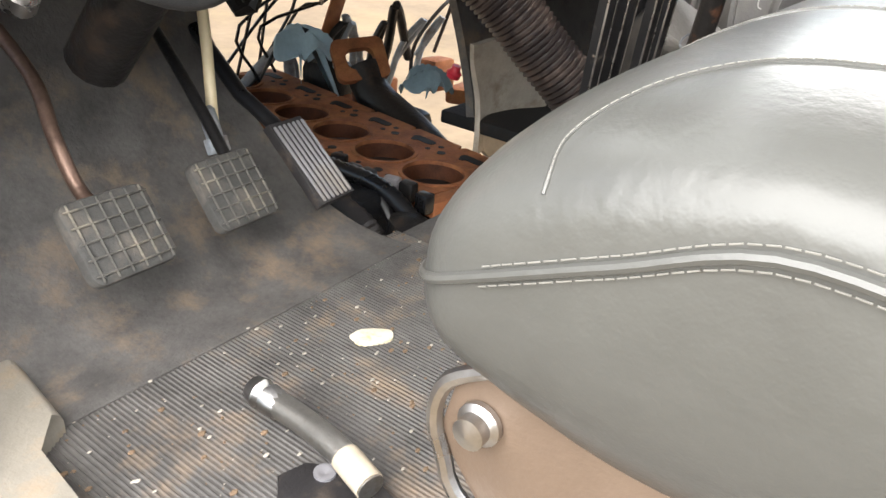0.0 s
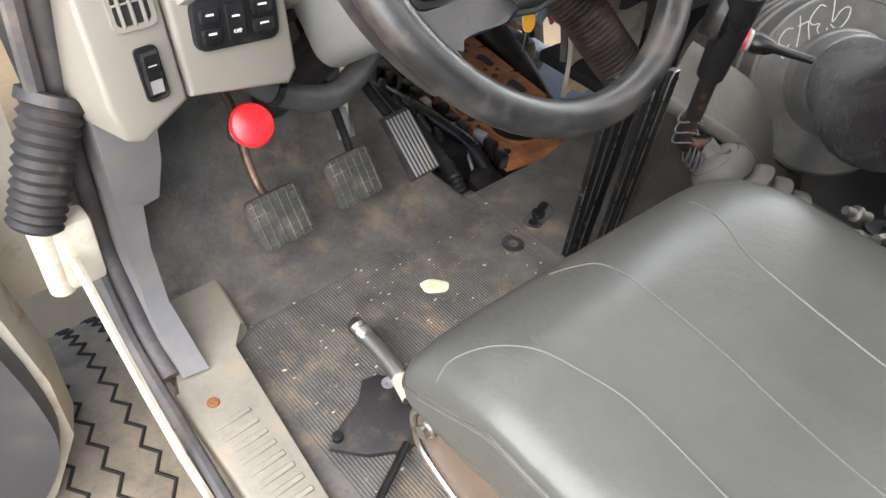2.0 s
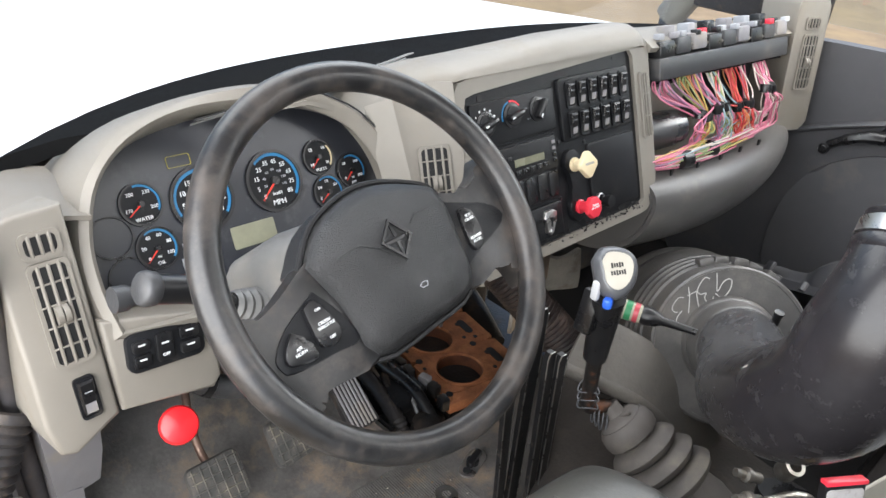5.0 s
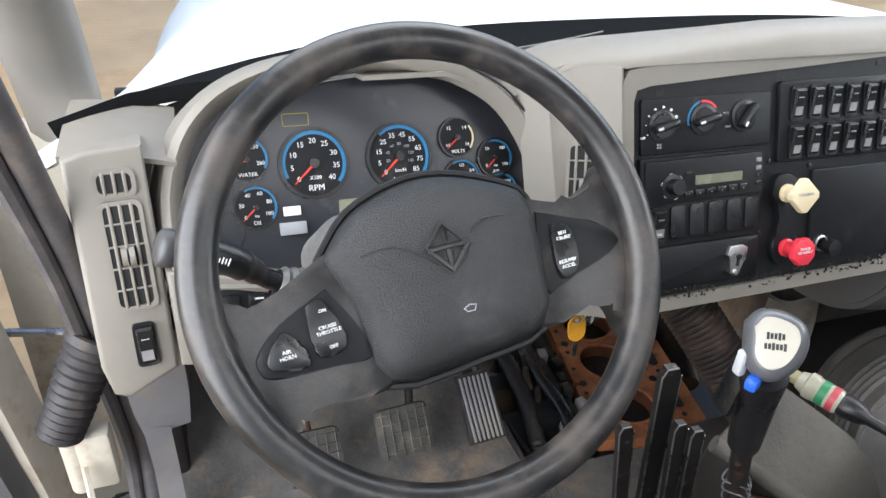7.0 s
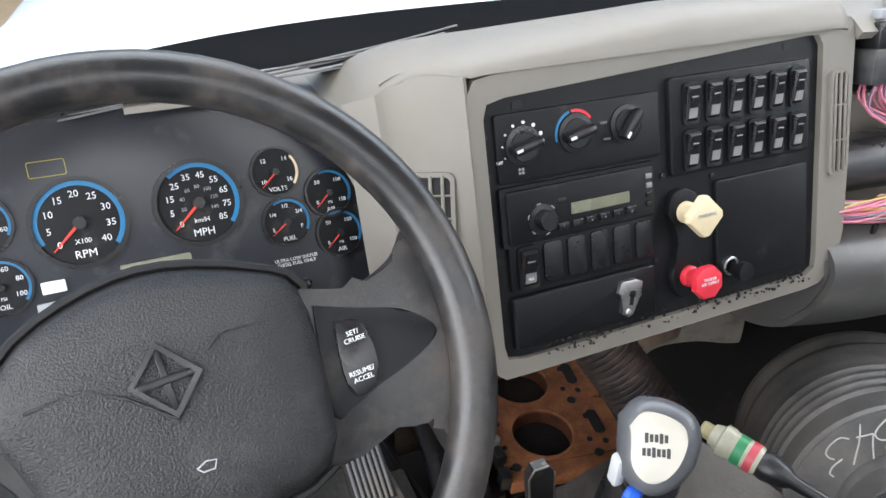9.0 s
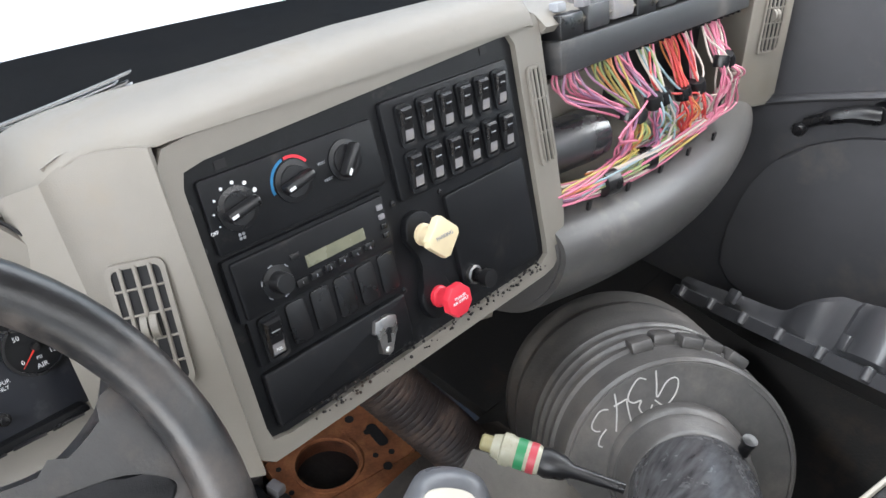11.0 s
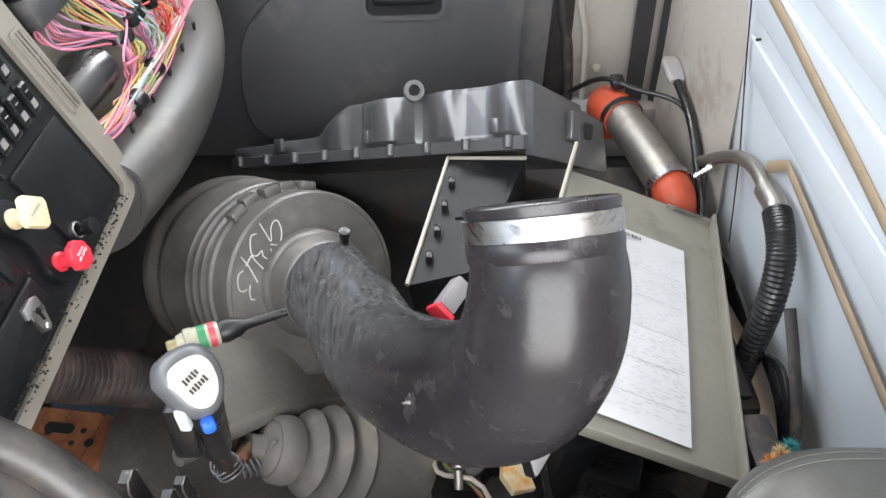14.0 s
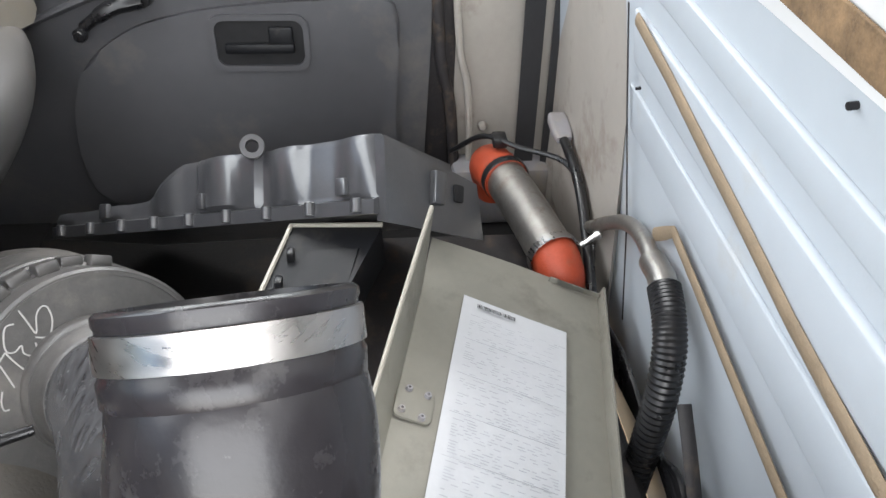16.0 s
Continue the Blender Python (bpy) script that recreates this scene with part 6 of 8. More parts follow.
# ---------------------------------------------------------------- floor things
wash = solo("floor_washer", lathe([(0.010, 0.0), (0.022, 0.0), (0.022, 0.004), (0.010, 0.004), (0.010, 0.0)], 28, caps=False), STEEL, "loose steel washer on the floor mat", "washer", m=T(0.756, 0.684, 0.0))
latch = thing("floor_latch", "chromed floor latch plate with black lever", "latch", T(0.855, 0.711, 0.0) @ R("Z", 20))
part("plate", prism(rounded(0.085, 0.036, 0.016, 5), 0.0, 0.004, 0.001), STEEL, latch)
part("lever", join(box(0.05, 0.016, 0.014, 0.004, (0.006, 0, 0.011)), lathe([(0.013, 0.004), (0.013, 0.012), (0.0, 0.013)], 16)), BLACK2, latch)
part("slot", lathe([(0.009, 0.004), (0.009, 0.0055), (0.0, 0.0055)], 16), DARKGAP, latch, m=T(-0.026, 0, 0))
plug = solo("floor_plug", lathe([(0.010, 0.0), (0.026, 0.0), (0.026, 0.004), (0.020, 0.008), (0.010, 0.006), (0.0, 0.006)], 24, caps=False), STEEL, "worn steel floor plug", "plug", m=T(1.035, 0.742, 0.0))
tape = solo("torn_tape_patch", prism([(v.x, v.y) for v in smooth_path([Vector(p) for p in ((-0.024, 0.006, 0), (-0.008, 0.016, 0), (0.012, 0.012, 0), (0.026, 0.006, 0), (0.022, -0.010, 0), (0.004, -0.014, 0), (-0.016, -0.012, 0), (-0.024, 0.006, 0))], 3)[:-1]][::-1], 0.0, 0.004, 0.001), mat("cream_tape", (0.80, 0.72, 0.55), 0.6, var=0.1, dirt=(0.75, 0.5, 0.1), dirt_amount=0.3, dirt_scale=40), "torn cream patch on the black floor mat", "patch", m=T(0.566, 0.690, 0.001) @ R("Z", -35))
stub = thing("hose_stub", "short grey hose with braided metal end", "hose")
part("hose", tube(smooth_path([(0.389, 0.665, 0.036), (0.388, 0.620, 0.036), (0.382, 0.570, 0.036), (0.371, 0.522, 0.032)], 4), 0.0125, 12), ALLOY, stub)
part("fitting", lathe([(0.008, -0.03), (0.013, -0.02), (0.015, -0.004), (0.011, 0.0), (0.015, 0.006), (0.012, 0.018), (0.0, 0.02)], 14), STEEL, stub, m=along((0.389, 0.668, 0.036), (0.02, 0.95, 0.05)))
part("pale_sleeve", tube([(0.380, 0.560, 0.036), (0.3715, 0.524, 0.0325)], 0.0134, 12), CARD, stub, "frayed tan braided end")
plate = thing("black_bracket", "black stamped steel bracket lying on the mat", "bracket")
part("web", prism([(0.372, 0.598), (0.400, 0.55), (0.385, 0.485), (0.326, 0.470), (0.275, 0.500), (0.240, 0.540), (0.262, 0.556), (0.318, 0.575), (0.345, 0.605)][::-1], 0.004, 0.012, 0.002), SEAL, plate)
part("stud", lathe([(0.008, 0.0), (0.008, 0.02), (0.0, 0.021)], 12), OILY, plate, m=T(0.258, 0.545, 0.0))
part("eye", lathe([(0.010, 0.012), (0.010, 0.015), (0.005, 0.015), (0.0, 0.012)], 16), KICK, plate, m=T(0.372, 0.575, 0))
part("tie_rod", tube([(0.325, 0.475, 0.02), (0.22, 0.42, 0.03)], 0.006, 8), OILY, plate)
# ribs of the floor mat, as one fine sheet of ridges
bmr = bmesh.new()
for i in range(110):
    x = 0.235 + 0.0052 * i
    for a, b in ((-0.30, 0.62), (0.62, 0.845)):
        vs = [bmr.verts.new(v) for v in ((x - 0.0013, a, 0.0006), (x + 0.0013, a, 0.0006), (x + 0.0013, b, 0.0006), (x - 0.0013, b, 0.0006), (x, a, 0.0022), (x, b, 0.0022))]
        bmr.faces.new((vs[0], vs[4], vs[5], vs[3]))
        bmr.faces.new((vs[1], vs[2], vs[5], vs[4]))
ribs = thing("mat_ribs", "fine ribs of the dirty floor mat", "floor mat", kind="stuff")
part("ridges", bmr, MAT, ribs)
# grit
rng = random.Random(8)
bmg = bmesh.new()
for i in range(520):
    s = 0.0006 + 0.0030 * rng.random() ** 3
    bmesh.ops.create_icosphere(bmg, subdivisions=1, radius=s, matrix=T(rng.uniform(0.22, 0.80), rng.uniform(0.42, 0.86), s * 0.5) @ Matrix.Diagonal((1.3, 0.9, 0.6, 1)))
grit = thing("floor_grit", "crumbs of rust and grit on the mat", "grit", kind="stuff")
part("grains", bmg, mat("brown_grit", (0.20, 0.135, 0.085), 0.9, var=0.4, scale=60, bump=0.3), grit)


bms = bmesh.new()
for i in range(420):
    s = 0.0005 + 0.0022 * rng.random() ** 3
    bmesh.ops.create_icosphere(bms, subdivisions=1, radius=s, matrix=T(rng.uniform(0.24, 0.80), rng.uniform(0.40, 0.84), s * 0.5 + 0.001) @ Matrix.Diagonal((1.4, 0.8, 0.5, 1)))
specks = thing("paint_flakes", "pale flakes and chips scattered on the mat", "flakes", kind="stuff")
part("flakes", bms, mat("pale_flakes", (0.46, 0.42, 0.36), 0.9, var=0.3, scale=60, bump=0.2), specks)


# ---------------------------------------------------------------- seat trim
def seat_top(x, y):
    """Height of the cushion's skin over a point of its plan, in the seat's own coordinates."""
    w, top, waist, bot = cushion_at(y)
    c = min(1.0, abs(x) / w) ** (1 / 0.40)
    s = math.sqrt(max(0.0, 1 - c * c))
    return waist + (top - waist) * s ** 0.60 + 0.006 * (1 - c ** 4) * min(1, (NOSE - y) / 0.1)


def dashes(path, off, step, r):
    bm = None
    for a, b in zip(path[:-1], path[1:]):
        a, b = Vector(a), Vector(b)
        n = max(1, int((b - a).length / step))
        for k in range(n):
            s = tube([a.lerp(b, k / n) + off, a.lerp(b, (k + 0.8) / n) + off], r, 5)
            bm = s if bm is None else join(bm, s)
    part("stitching", bm, THREAD, seat, "pale stitching thread")


def stitch(pts):
    path = smooth_path([(x, y, 0) for x, y in pts], 10)
    path = [sag(v.x, v.y, seat_top(v.x, v.y)) for v in path]
    part("seam_fold", tube(path, 0.0009, 6), VINYL, seat)
    dashes(path, Vector((0, 0, 0.0010)), 0.0036, 0.00032)


stitch([(-0.240, 0.340), (-0.222, 0.342), (-0.194, 0.324), (-0.172, 0.293), (-0.161, 0.256), (-0.153, 0.218), (-0.154, 0.179), (-0.162, 0.10), (-0.170, 0.0), (-0.172, -0.20)])
stitch([(-0.078, 0.366), (-0.056, 0.352), (-0.042, 0.335), (-0.042, 0.286), (-0.048, 0.193), (-0.058, 0.128), (-0.066, 0.03), (-0.070, -0.2)])
stitch([(0.118, 0.345), (0.112, 0.320), (0.100, 0.29), (0.080, 0.25), (0.066, 0.17), (0.055, 0.08), (0.05, -0.02), (0.05, -0.2)])
for s in (-1, 1):
    side = [sag(s * (cushion_at(y)[0] + 0.0005), y, cushion_at(y)[2]) for y in (-0.24, -0.1, 0.05, 0.15, 0.22, 0.27, 0.31, 0.34, 0.36, 0.376, 0.387, 0.394)]
    sp = smooth_path(side, 5)
    part("piping", tube(sp, 0.0022, 8), VINYL, seat)
    dashes(sp[:40], Vector((0, 0, 0.0038)), 0.0036, 0.00034)
    dashes(sp[:40], Vector((s * 0.0005, 0, -0.0038)), 0.0036, 0.00034)
# double row of stitches along the armrest's crown
for off in (0.70, 0.80):
    row = []
    for i in range(6, 31):
        ring_ = arm_ring((i / 30) ** 1.7)
        a = math.acos(off ** (1 / 0.75)) / (2 * math.pi) * 40
        j = int(a)
        row.append(Vector(ring_[j]).lerp(Vector(ring_[j + 1]), a - j))
    dashes(row, Vector((0, 0, 0.0008)), 0.0045, 0.0005)
BROWN = mat("brown_seat_bracket", (0.13, 0.092, 0.066), 0.45, 0.2, var=0.15, scale=8, bump=0.2)
br = part("side_bracket", prism([(0.352, 0.310), (0.378, 0.292), (0.384, 0.262), (0.35, 0.222), (0.10, 0.15), (-0.22, 0.15), (-0.22, 0.30), (0.1, 0.310), (0.30, 0.325)], 0.0, 0.006, 0.002), BROWN, seat, "brown painted seat side plate", m=frame_of((-0.205, 0.0, 0.0), (0, 1, 0), (0, 0, 1)) @ Matrix.Diagonal((1, 1, -1, 1)))
part("edge_bar", tube(smooth_path([(-0.213, 0.356, 0.312), (-0.213, 0.382, 0.290), (-0.213, 0.380, 0.256), (-0.213, 0.338, 0.218), (-0.213, 0.108, 0.156)], 5), 0.004, 8), STEEL, br)
part("bolt", lathe([(0.0105, 0.0), (0.0105, 0.003), (0.0075, 0.005), (0.0075, 0.011), (0.0, 0.013)], 18), STEEL, br, "steel bolt head", m=along((-0.212, 0.362, 0.280), (-1, 0, 0)))

# ---------------------------------------------------------------- engine block with open bores
NB = 48
def square_ring(w, h, cx, cy):
    """Points of a rectangle met by rays at even angles, to match a circle's points."""
    out = []
    for i in range(NB):
        a = 2 * math.pi * (i + 0.5) / NB
        c, s = math.cos(a), math.sin(a)
        k = min((w / 2) / max(abs(c), 1e-6), (h / 2) / max(abs(s), 1e-6))
        out.append((cx + k * c, cy + k * s))
    return out


def circle(r, cx, cy):
    return [(cx + r * math.cos(2 * math.pi * (i + 0.5) / NB), cy + r * math.sin(2 * math.pi * (i + 0.5) / NB)) for i in range(NB)]


BORES = [0.985 + 0.137 * i for i in range(6)]
for by in BORES:
    part("deck_cell", ring_prism(square_ring(0.250, 0.137, 0.029, by), circle(0.060, 0, by), -0.03, 0.0), RUST, engine, smooth=30)
    lin = part("liner", ring_prism(circle(0.0655, 0, by), circle(0.0585, 0, by), -0.18, 0.0025), RUST, engine, smooth=30)
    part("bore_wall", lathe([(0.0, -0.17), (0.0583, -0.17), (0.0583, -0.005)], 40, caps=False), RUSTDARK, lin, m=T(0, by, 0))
part("deck_end", box(0.250, 0.032, 0.03, 0.003, (0.029, 0.9, -0.015)), RUST, engine)
# Holes and slots are near-black caps with painted shade, not cut through.
for by in BORES:
    for dx, dy, r in ((-0.076, -0.0685, 0.009), (0.088, -0.0685, 0.009), (-0.083, -0.02, 0.005), (0.100, 0.022, 0.007), (-0.079, 0.038, 0.005), (0.083, -0.035, 0.0055), (0.112, -0.045, 0.006)):
        part("bolt_hole", disc(r, -0.004, 0.0012, 14, (dx, by + dy)), DARKGAP, engine)
    part("gallery_slot", prism(rounded(0.022, 0.06, 0.010, 4, (0.112, by + 0.005)), -0.004, 0.0014), DARKGAP, engine)
part("block_side", join(box(0.258, 0.90, 0.36, 0.02, (0.033, 1.33, -0.215))), OILY, engine)
for i in range(7):
    part("side_web", box(0.03, 0.035, 0.20, 0.008, (-0.112, 0.95 + 0.12 * i, -0.16)), OILY, engine)
part("front_face_rib", box(0.20, 0.02, 0.10, 0.006, (0.018, 0.874, -0.09)), OILY, engine)

# Dark plates added to cover the bright ground below the engine bay.
structure("chassis_floor", join(box(1.10, 1.10, 0.02, 0.004, (1.42, 1.36, -0.42)), box(0.30, 0.62, 0.02, 0.004, (0.72, 1.16, -0.40)), box(0.02, 0.62, 0.40, 0.004, (0.70, 1.14, -0.22))), OILY, "oily dark plates added under the engine bay", "chassis")

fuelrail = thing("engine_side_parts", "oily black pumps, rails and looms beside the block", "engine parts")
rng = random.Random(21)
part("rail", box(0.09, 0.55, 0.05, 0.012, (0.905, 1.16, -0.07)), OILY, fuelrail)
part("cover", box(0.10, 0.26, 0.07, 0.015, (0.895, 1.08, -0.035)), BLACK, fuelrail)
for i in range(9):
    x, y = rng.uniform(0.83, 0.95), 0.93 + 0.06 * i
    part("block", box(rng.uniform(0.03, 0.07), rng.uniform(0.03, 0.06), rng.uniform(0.04, 0.09), 0.008, (x, y, -0.10 + rng.uniform(0, 0.06))), rng.choice((OILY, BLACK, KICK)), fuelrail)
for i in range(9):
    y = 0.92 + 0.05 * i
    pts = [(0.82 + rng.uniform(0, 0.08), y, -0.05), (0.86 + rng.uniform(0, 0.05), y + 0.06, 0.0 + rng.uniform(-0.02, 0.03)), (0.92, y + 0.12, -0.03), (0.95, y + 0.2, -0.06)]
    part("hose", tube(smooth_path(pts, 4), rng.choice((0.006, 0.009, 0.013)), 9), rng.choice((OILY, BLACK2, SEAL)), fuelrail)
cx = smooth_path([(0.83, 0.885, -0.06), (0.84, 0.95, -0.03), (0.85, 1.05, -0.005), (0.84, 1.16, 0.02), (0.80, 1.25, 0.06)], 12)
part("convoluted_loom", tube(cx, [0.017 + (0.0025 if i % 2 else 0) for i in range(len(cx))], 14), SEAL, fuelrail)
part("lever", tube([(0.80, 0.90, -0.02), (0.78, 0.98, -0.005), (0.77, 1.05, 0.0)], 0.006, 8), OILY, fuelrail)
cx2 = smooth_path([(0.90, 0.88, -0.03), (0.905, 0.96, 0.005), (0.895, 1.06, 0.015), (0.90, 1.18, 0.0), (0.93, 1.28, -0.03)], 14)
part("convoluted_loom", tube(cx2, [0.013 + (0.002 if i % 2 else 0) for i in range(len(cx2))], 12), BLACK2, fuelrail)
for i in range(10):
    part("injector_block", box(0.022, 0.030, 0.035, 0.005, (0, 0, 0)), (BLACK2, OILY, KICK, SEAL)[i % 4], fuelrail, m=T(0.945 + 0.008 * (i % 3), 0.90 + 0.042 * i, -0.015 + 0.006 * (i % 2)) @ R("Z", 12 * (i % 3) - 10))
part("pump", lathe([(0.035, 0.0), (0.04, 0.02), (0.04, 0.08), (0.02, 0.09), (0.0, 0.09)], 20), OILY, fuelrail, m=along((0.87, 0.885, -0.10), (0.1, -0.2, 1)))

bay = thing("engine_bay_parts", "rusty and primer-grey castings beyond the block", "engine parts")
part("turbo_flange", join(ring_prism(rounded(0.13, 0.11, 0.02, 5), rounded(0.07, 0.055, 0.02, 5), 0.0, 0.018)), RUST, bay, m=frame_of((1.36, 1.42, 0.055), (0.8, -0.5, 0.1), (0.3, 0.6, 0.7)))
part("manifold", tube(smooth_path([(1.30, 1.08, -0.12), (1.34, 1.22, -0.07), (1.36, 1.36, -0.02), (1.37, 1.42, 0.04)], 5), 0.045, 14), OILY, bay)
part("rag", sheet(lambda a, b: (1.24 + 0.13 * a + 0.02 * math.sin(9 * b), 1.50 + 0.12 * b + 0.02 * math.sin(7 * a), 0.02 + 0.10 * math.sin(2.6 * a + 0.4) * math.sin(2.4 * b + 0.5) + 0.012 * math.sin(17 * a + 11 * b)), 18, 16, 0.003), mat("blue_shop_towel", (0.34, 0.48, 0.56), 0.9, var=0.2, bump=0.5), bay, "crumpled pale blue shop towel")
part("rag", sheet(lambda a, b: (1.42 + 0.12 * a + 0.02 * math.sin(8 * b), 1.26 + 0.10 * b, -0.02 + 0.07 * math.sin(2.6 * a + 0.4) * math.sin(2.4 * b + 0.5) + 0.012 * math.sin(15 * a + 13 * b)), 16, 14, 0.003), mat("blue_grey_rag", (0.20, 0.29, 0.34), 0.9, var=0.3, bump=0.5), bay, "crumpled blue-grey rag")
part("cap", lathe([(0.016, 0.0), (0.018, 0.012), (0.012, 0.018), (0.010, 0.03), (0.0, 0.03)], 18), REDK, bay, "small red plastic cap", m=along((1.44, 1.20, 0.055), (0, -0.3, 1)))
part("casting", join(box(0.14, 0.18, 0.16, 0.03, (1.42, 1.36, -0.13)), box(0.10, 0.12, 0.10, 0.03, (1.40, 1.56, -0.02))), OILY, bay)
for i in range(7):
    pts = [(1.20 + rng.uniform(-0.1, 0.1), 1.55 + rng.uniform(0, 0.15), 0.0), (1.22 + rng.uniform(-0.1, 0.1), 1.58, 0.10 + rng.uniform(0, 0.1)), (1.30 + rng.uniform(-0.15, 0.1), 1.52, 0.18 + rng.uniform(0, 0.1)), (1.2 + rng.uniform(-0.2, 0.2), 1.47, 0.30)]
    part("cable", tube(smooth_path(pts, 4), 0.004, 6), BLACK2, bay)
part("strut", box(0.05, 0.008, 0.55, 0.003, (0, 0, 0)), RUST, bay, "rusty flat steel strut", m=T(1.47, 1.62, 0.10) @ R("Y", 24))
for i in range(26):
    x, y, z = rng.uniform(1.28, 2.0), rng.uniform(1.50, 1.76), rng.uniform(-0.36, -0.10)
    part("casting", box(rng.uniform(0.04, 0.12), rng.uniform(0.04, 0.10), rng.uniform(0.05, 0.16), 0.012, (0, 0, 0)), rng.choice((OILY, OILY, BLACK, BLUEGREY, RUST)), bay, m=T(x, y, z) @ R("Z", rng.uniform(-40, 40)) @ R("X", rng.uniform(-25, 25)))
for i in range(10):
    x = rng.uniform(1.28, 1.9)
    pts = [(x, 1.66, -0.15), (x + rng.uniform(-0.05, 0.05), 1.64, 0.0), (x + rng.uniform(-0.12, 0.12), 1.60, 0.06 + rng.uniform(0, 0.07)), (x + rng.uniform(-0.2, 0.2), 1.66, -0.05)]
    part("hose", tube(smooth_path(pts, 5), rng.choice((0.006, 0.010, 0.014)), 9), rng.choice((OILY, SEAL, BLUEGREY)), bay)
blanket = thing("insulation_blanket", "cream quilted insulation hanging by the bulkhead", "insulation")
part("quilt", sheet(lambda a, b: (1.34 + 0.24 * a + 0.02 * math.sin(4 * b), 1.06 + 0.03 * math.sin(3 * a + 2 * b), -0.08 + 0.26 * b - 0.05 * a + 0.012 * math.sin(9 * a + 5 * b)), 16, 18, 0.012), mat("cream_insulation", (0.42, 0.38, 0.32), 0.85, var=0.2, scale=18, bump=0.5, dirt=(0.2, 0.15, 0.1), dirt_amount=0.35, dirt_scale=12), blanket)
cs = smooth_path([(0.985, 0.975, 0.41), (1.02, 0.915, 0.365), (1.06, 0.86, 0.31), (1.10, 0.81, 0.245), (1.14, 0.757, 0.18), (1.175, 0.715, 0.115), (1.20, 0.69, 0.05)], 45)
airduct = thing("corrugated_duct", "brown-black corrugated air duct below the dash", "duct")
part("bellows", tube(cs, [0.0455 + 0.0032 * math.cos(2 * math.pi * i / 5) for i in range(len(cs))], 28), mat("brown_black_duct", (0.024, 0.017, 0.016), 0.5, var=0.35, scale=14, bump=0.4, dirt=(0.11, 0.075, 0.06), dirt_amount=0.4, dirt_scale=18), airduct, smooth=70)
part("end_cuff", lathe([(0.047, -0.02), (0.050, -0.018), (0.050, 0.018), (0.047, 0.02)], 32, caps=False), BLACK2, airduct, m=along((1.0, 0.95, 0.39), (0.5, -0.7, -0.6)))
fw = solo("firewall_bracket", prism([(0.0, 0.0), (0.16, 0.02), (0.20, 0.12), (0.12, 0.22), (0.02, 0.20)], 0.0, 0.02, 0.006), mat("tan_painted_steel", (0.40, 0.30, 0.22), 0.6, var=0.25, dirt=(0.18, 0.10, 0.06), dirt_amount=0.4, dirt_scale=12), "tan painted firewall bracket by the filter", "bracket", m=frame_of((1.16, 0.90, 0.22), (0.8, 0.25, -0.4), (0.1, 0.3, 0.9)))

# ---------------------------------------------------------------- tunnel cover, levers, shifter
COVERD = mat("dark_brown_textured_mat", (0.042, 0.036, 0.032), 0.65, var=0.3, scale=14, bump=0.9, bscale=130, dirt=(0.10, 0.085, 0.07), dirt_amount=0.32, dirt_scale=9)
COVER = mat("dusty_brown_grey_mat", (0.105, 0.097, 0.086), 0.7, var=0.2, scale=9, bump=0.6, bscale=170, dirt=(0.17, 0.145, 0.12), dirt_amount=0.35, dirt_scale=6)
tunnel = thing("tunnel_cover", "brown-grey moulded cover around the gear lever", "floor cover")
part("cover", sheet(lambda a, b: (0.99 + 0.35 * a, 0.27 + 0.555 * b - 0.03 * a, 0.001 + 0.08 * math.sin(math.pi * min(1.0, 0.92 * a)) ** 0.8 * (0.35 + 0.65 * math.sin(math.pi * min(1, 0.12 + 0.55 * b)))), 26, 22, 0.006), COVERD, tunnel)
FOLD = smooth_path([(0.885, 0.560, 0.335), (0.951, 0.508, 0.296), (0.999, 0.472, 0.263), (1.040, 0.440, 0.222), (1.096, 0.413, 0.150), (1.136, 0.392, 0.090), (1.15, 0.380, 0.03)], 6)
part("rim_fold", tube(FOLD, 0.013, 12), COVER, tunnel)


def flap_at(a, b):
    p = FOLD[min(len(FOLD) - 1, int(a * (len(FOLD) - 1) + 0.5))]
    return (p.x + 0.13 * b, p.y + 0.045 * b - 0.02 * a * b, p.z + 0.035 * math.sin(1.9 * b) * (1 - 0.6 * a) + 0.004 - 0.012 * math.sin(3.1 * b) * a)


def skirt_at(a, b):
    p = FOLD[min(len(FOLD) - 1, int(a * (len(FOLD) - 1) + 0.5))]
    return (p.x - 0.01 * b - 0.02 * b * (1 - a), p.y + 0.008 + 0.01 * b, (p.z - 0.010) * (1 - b) + 0.001)


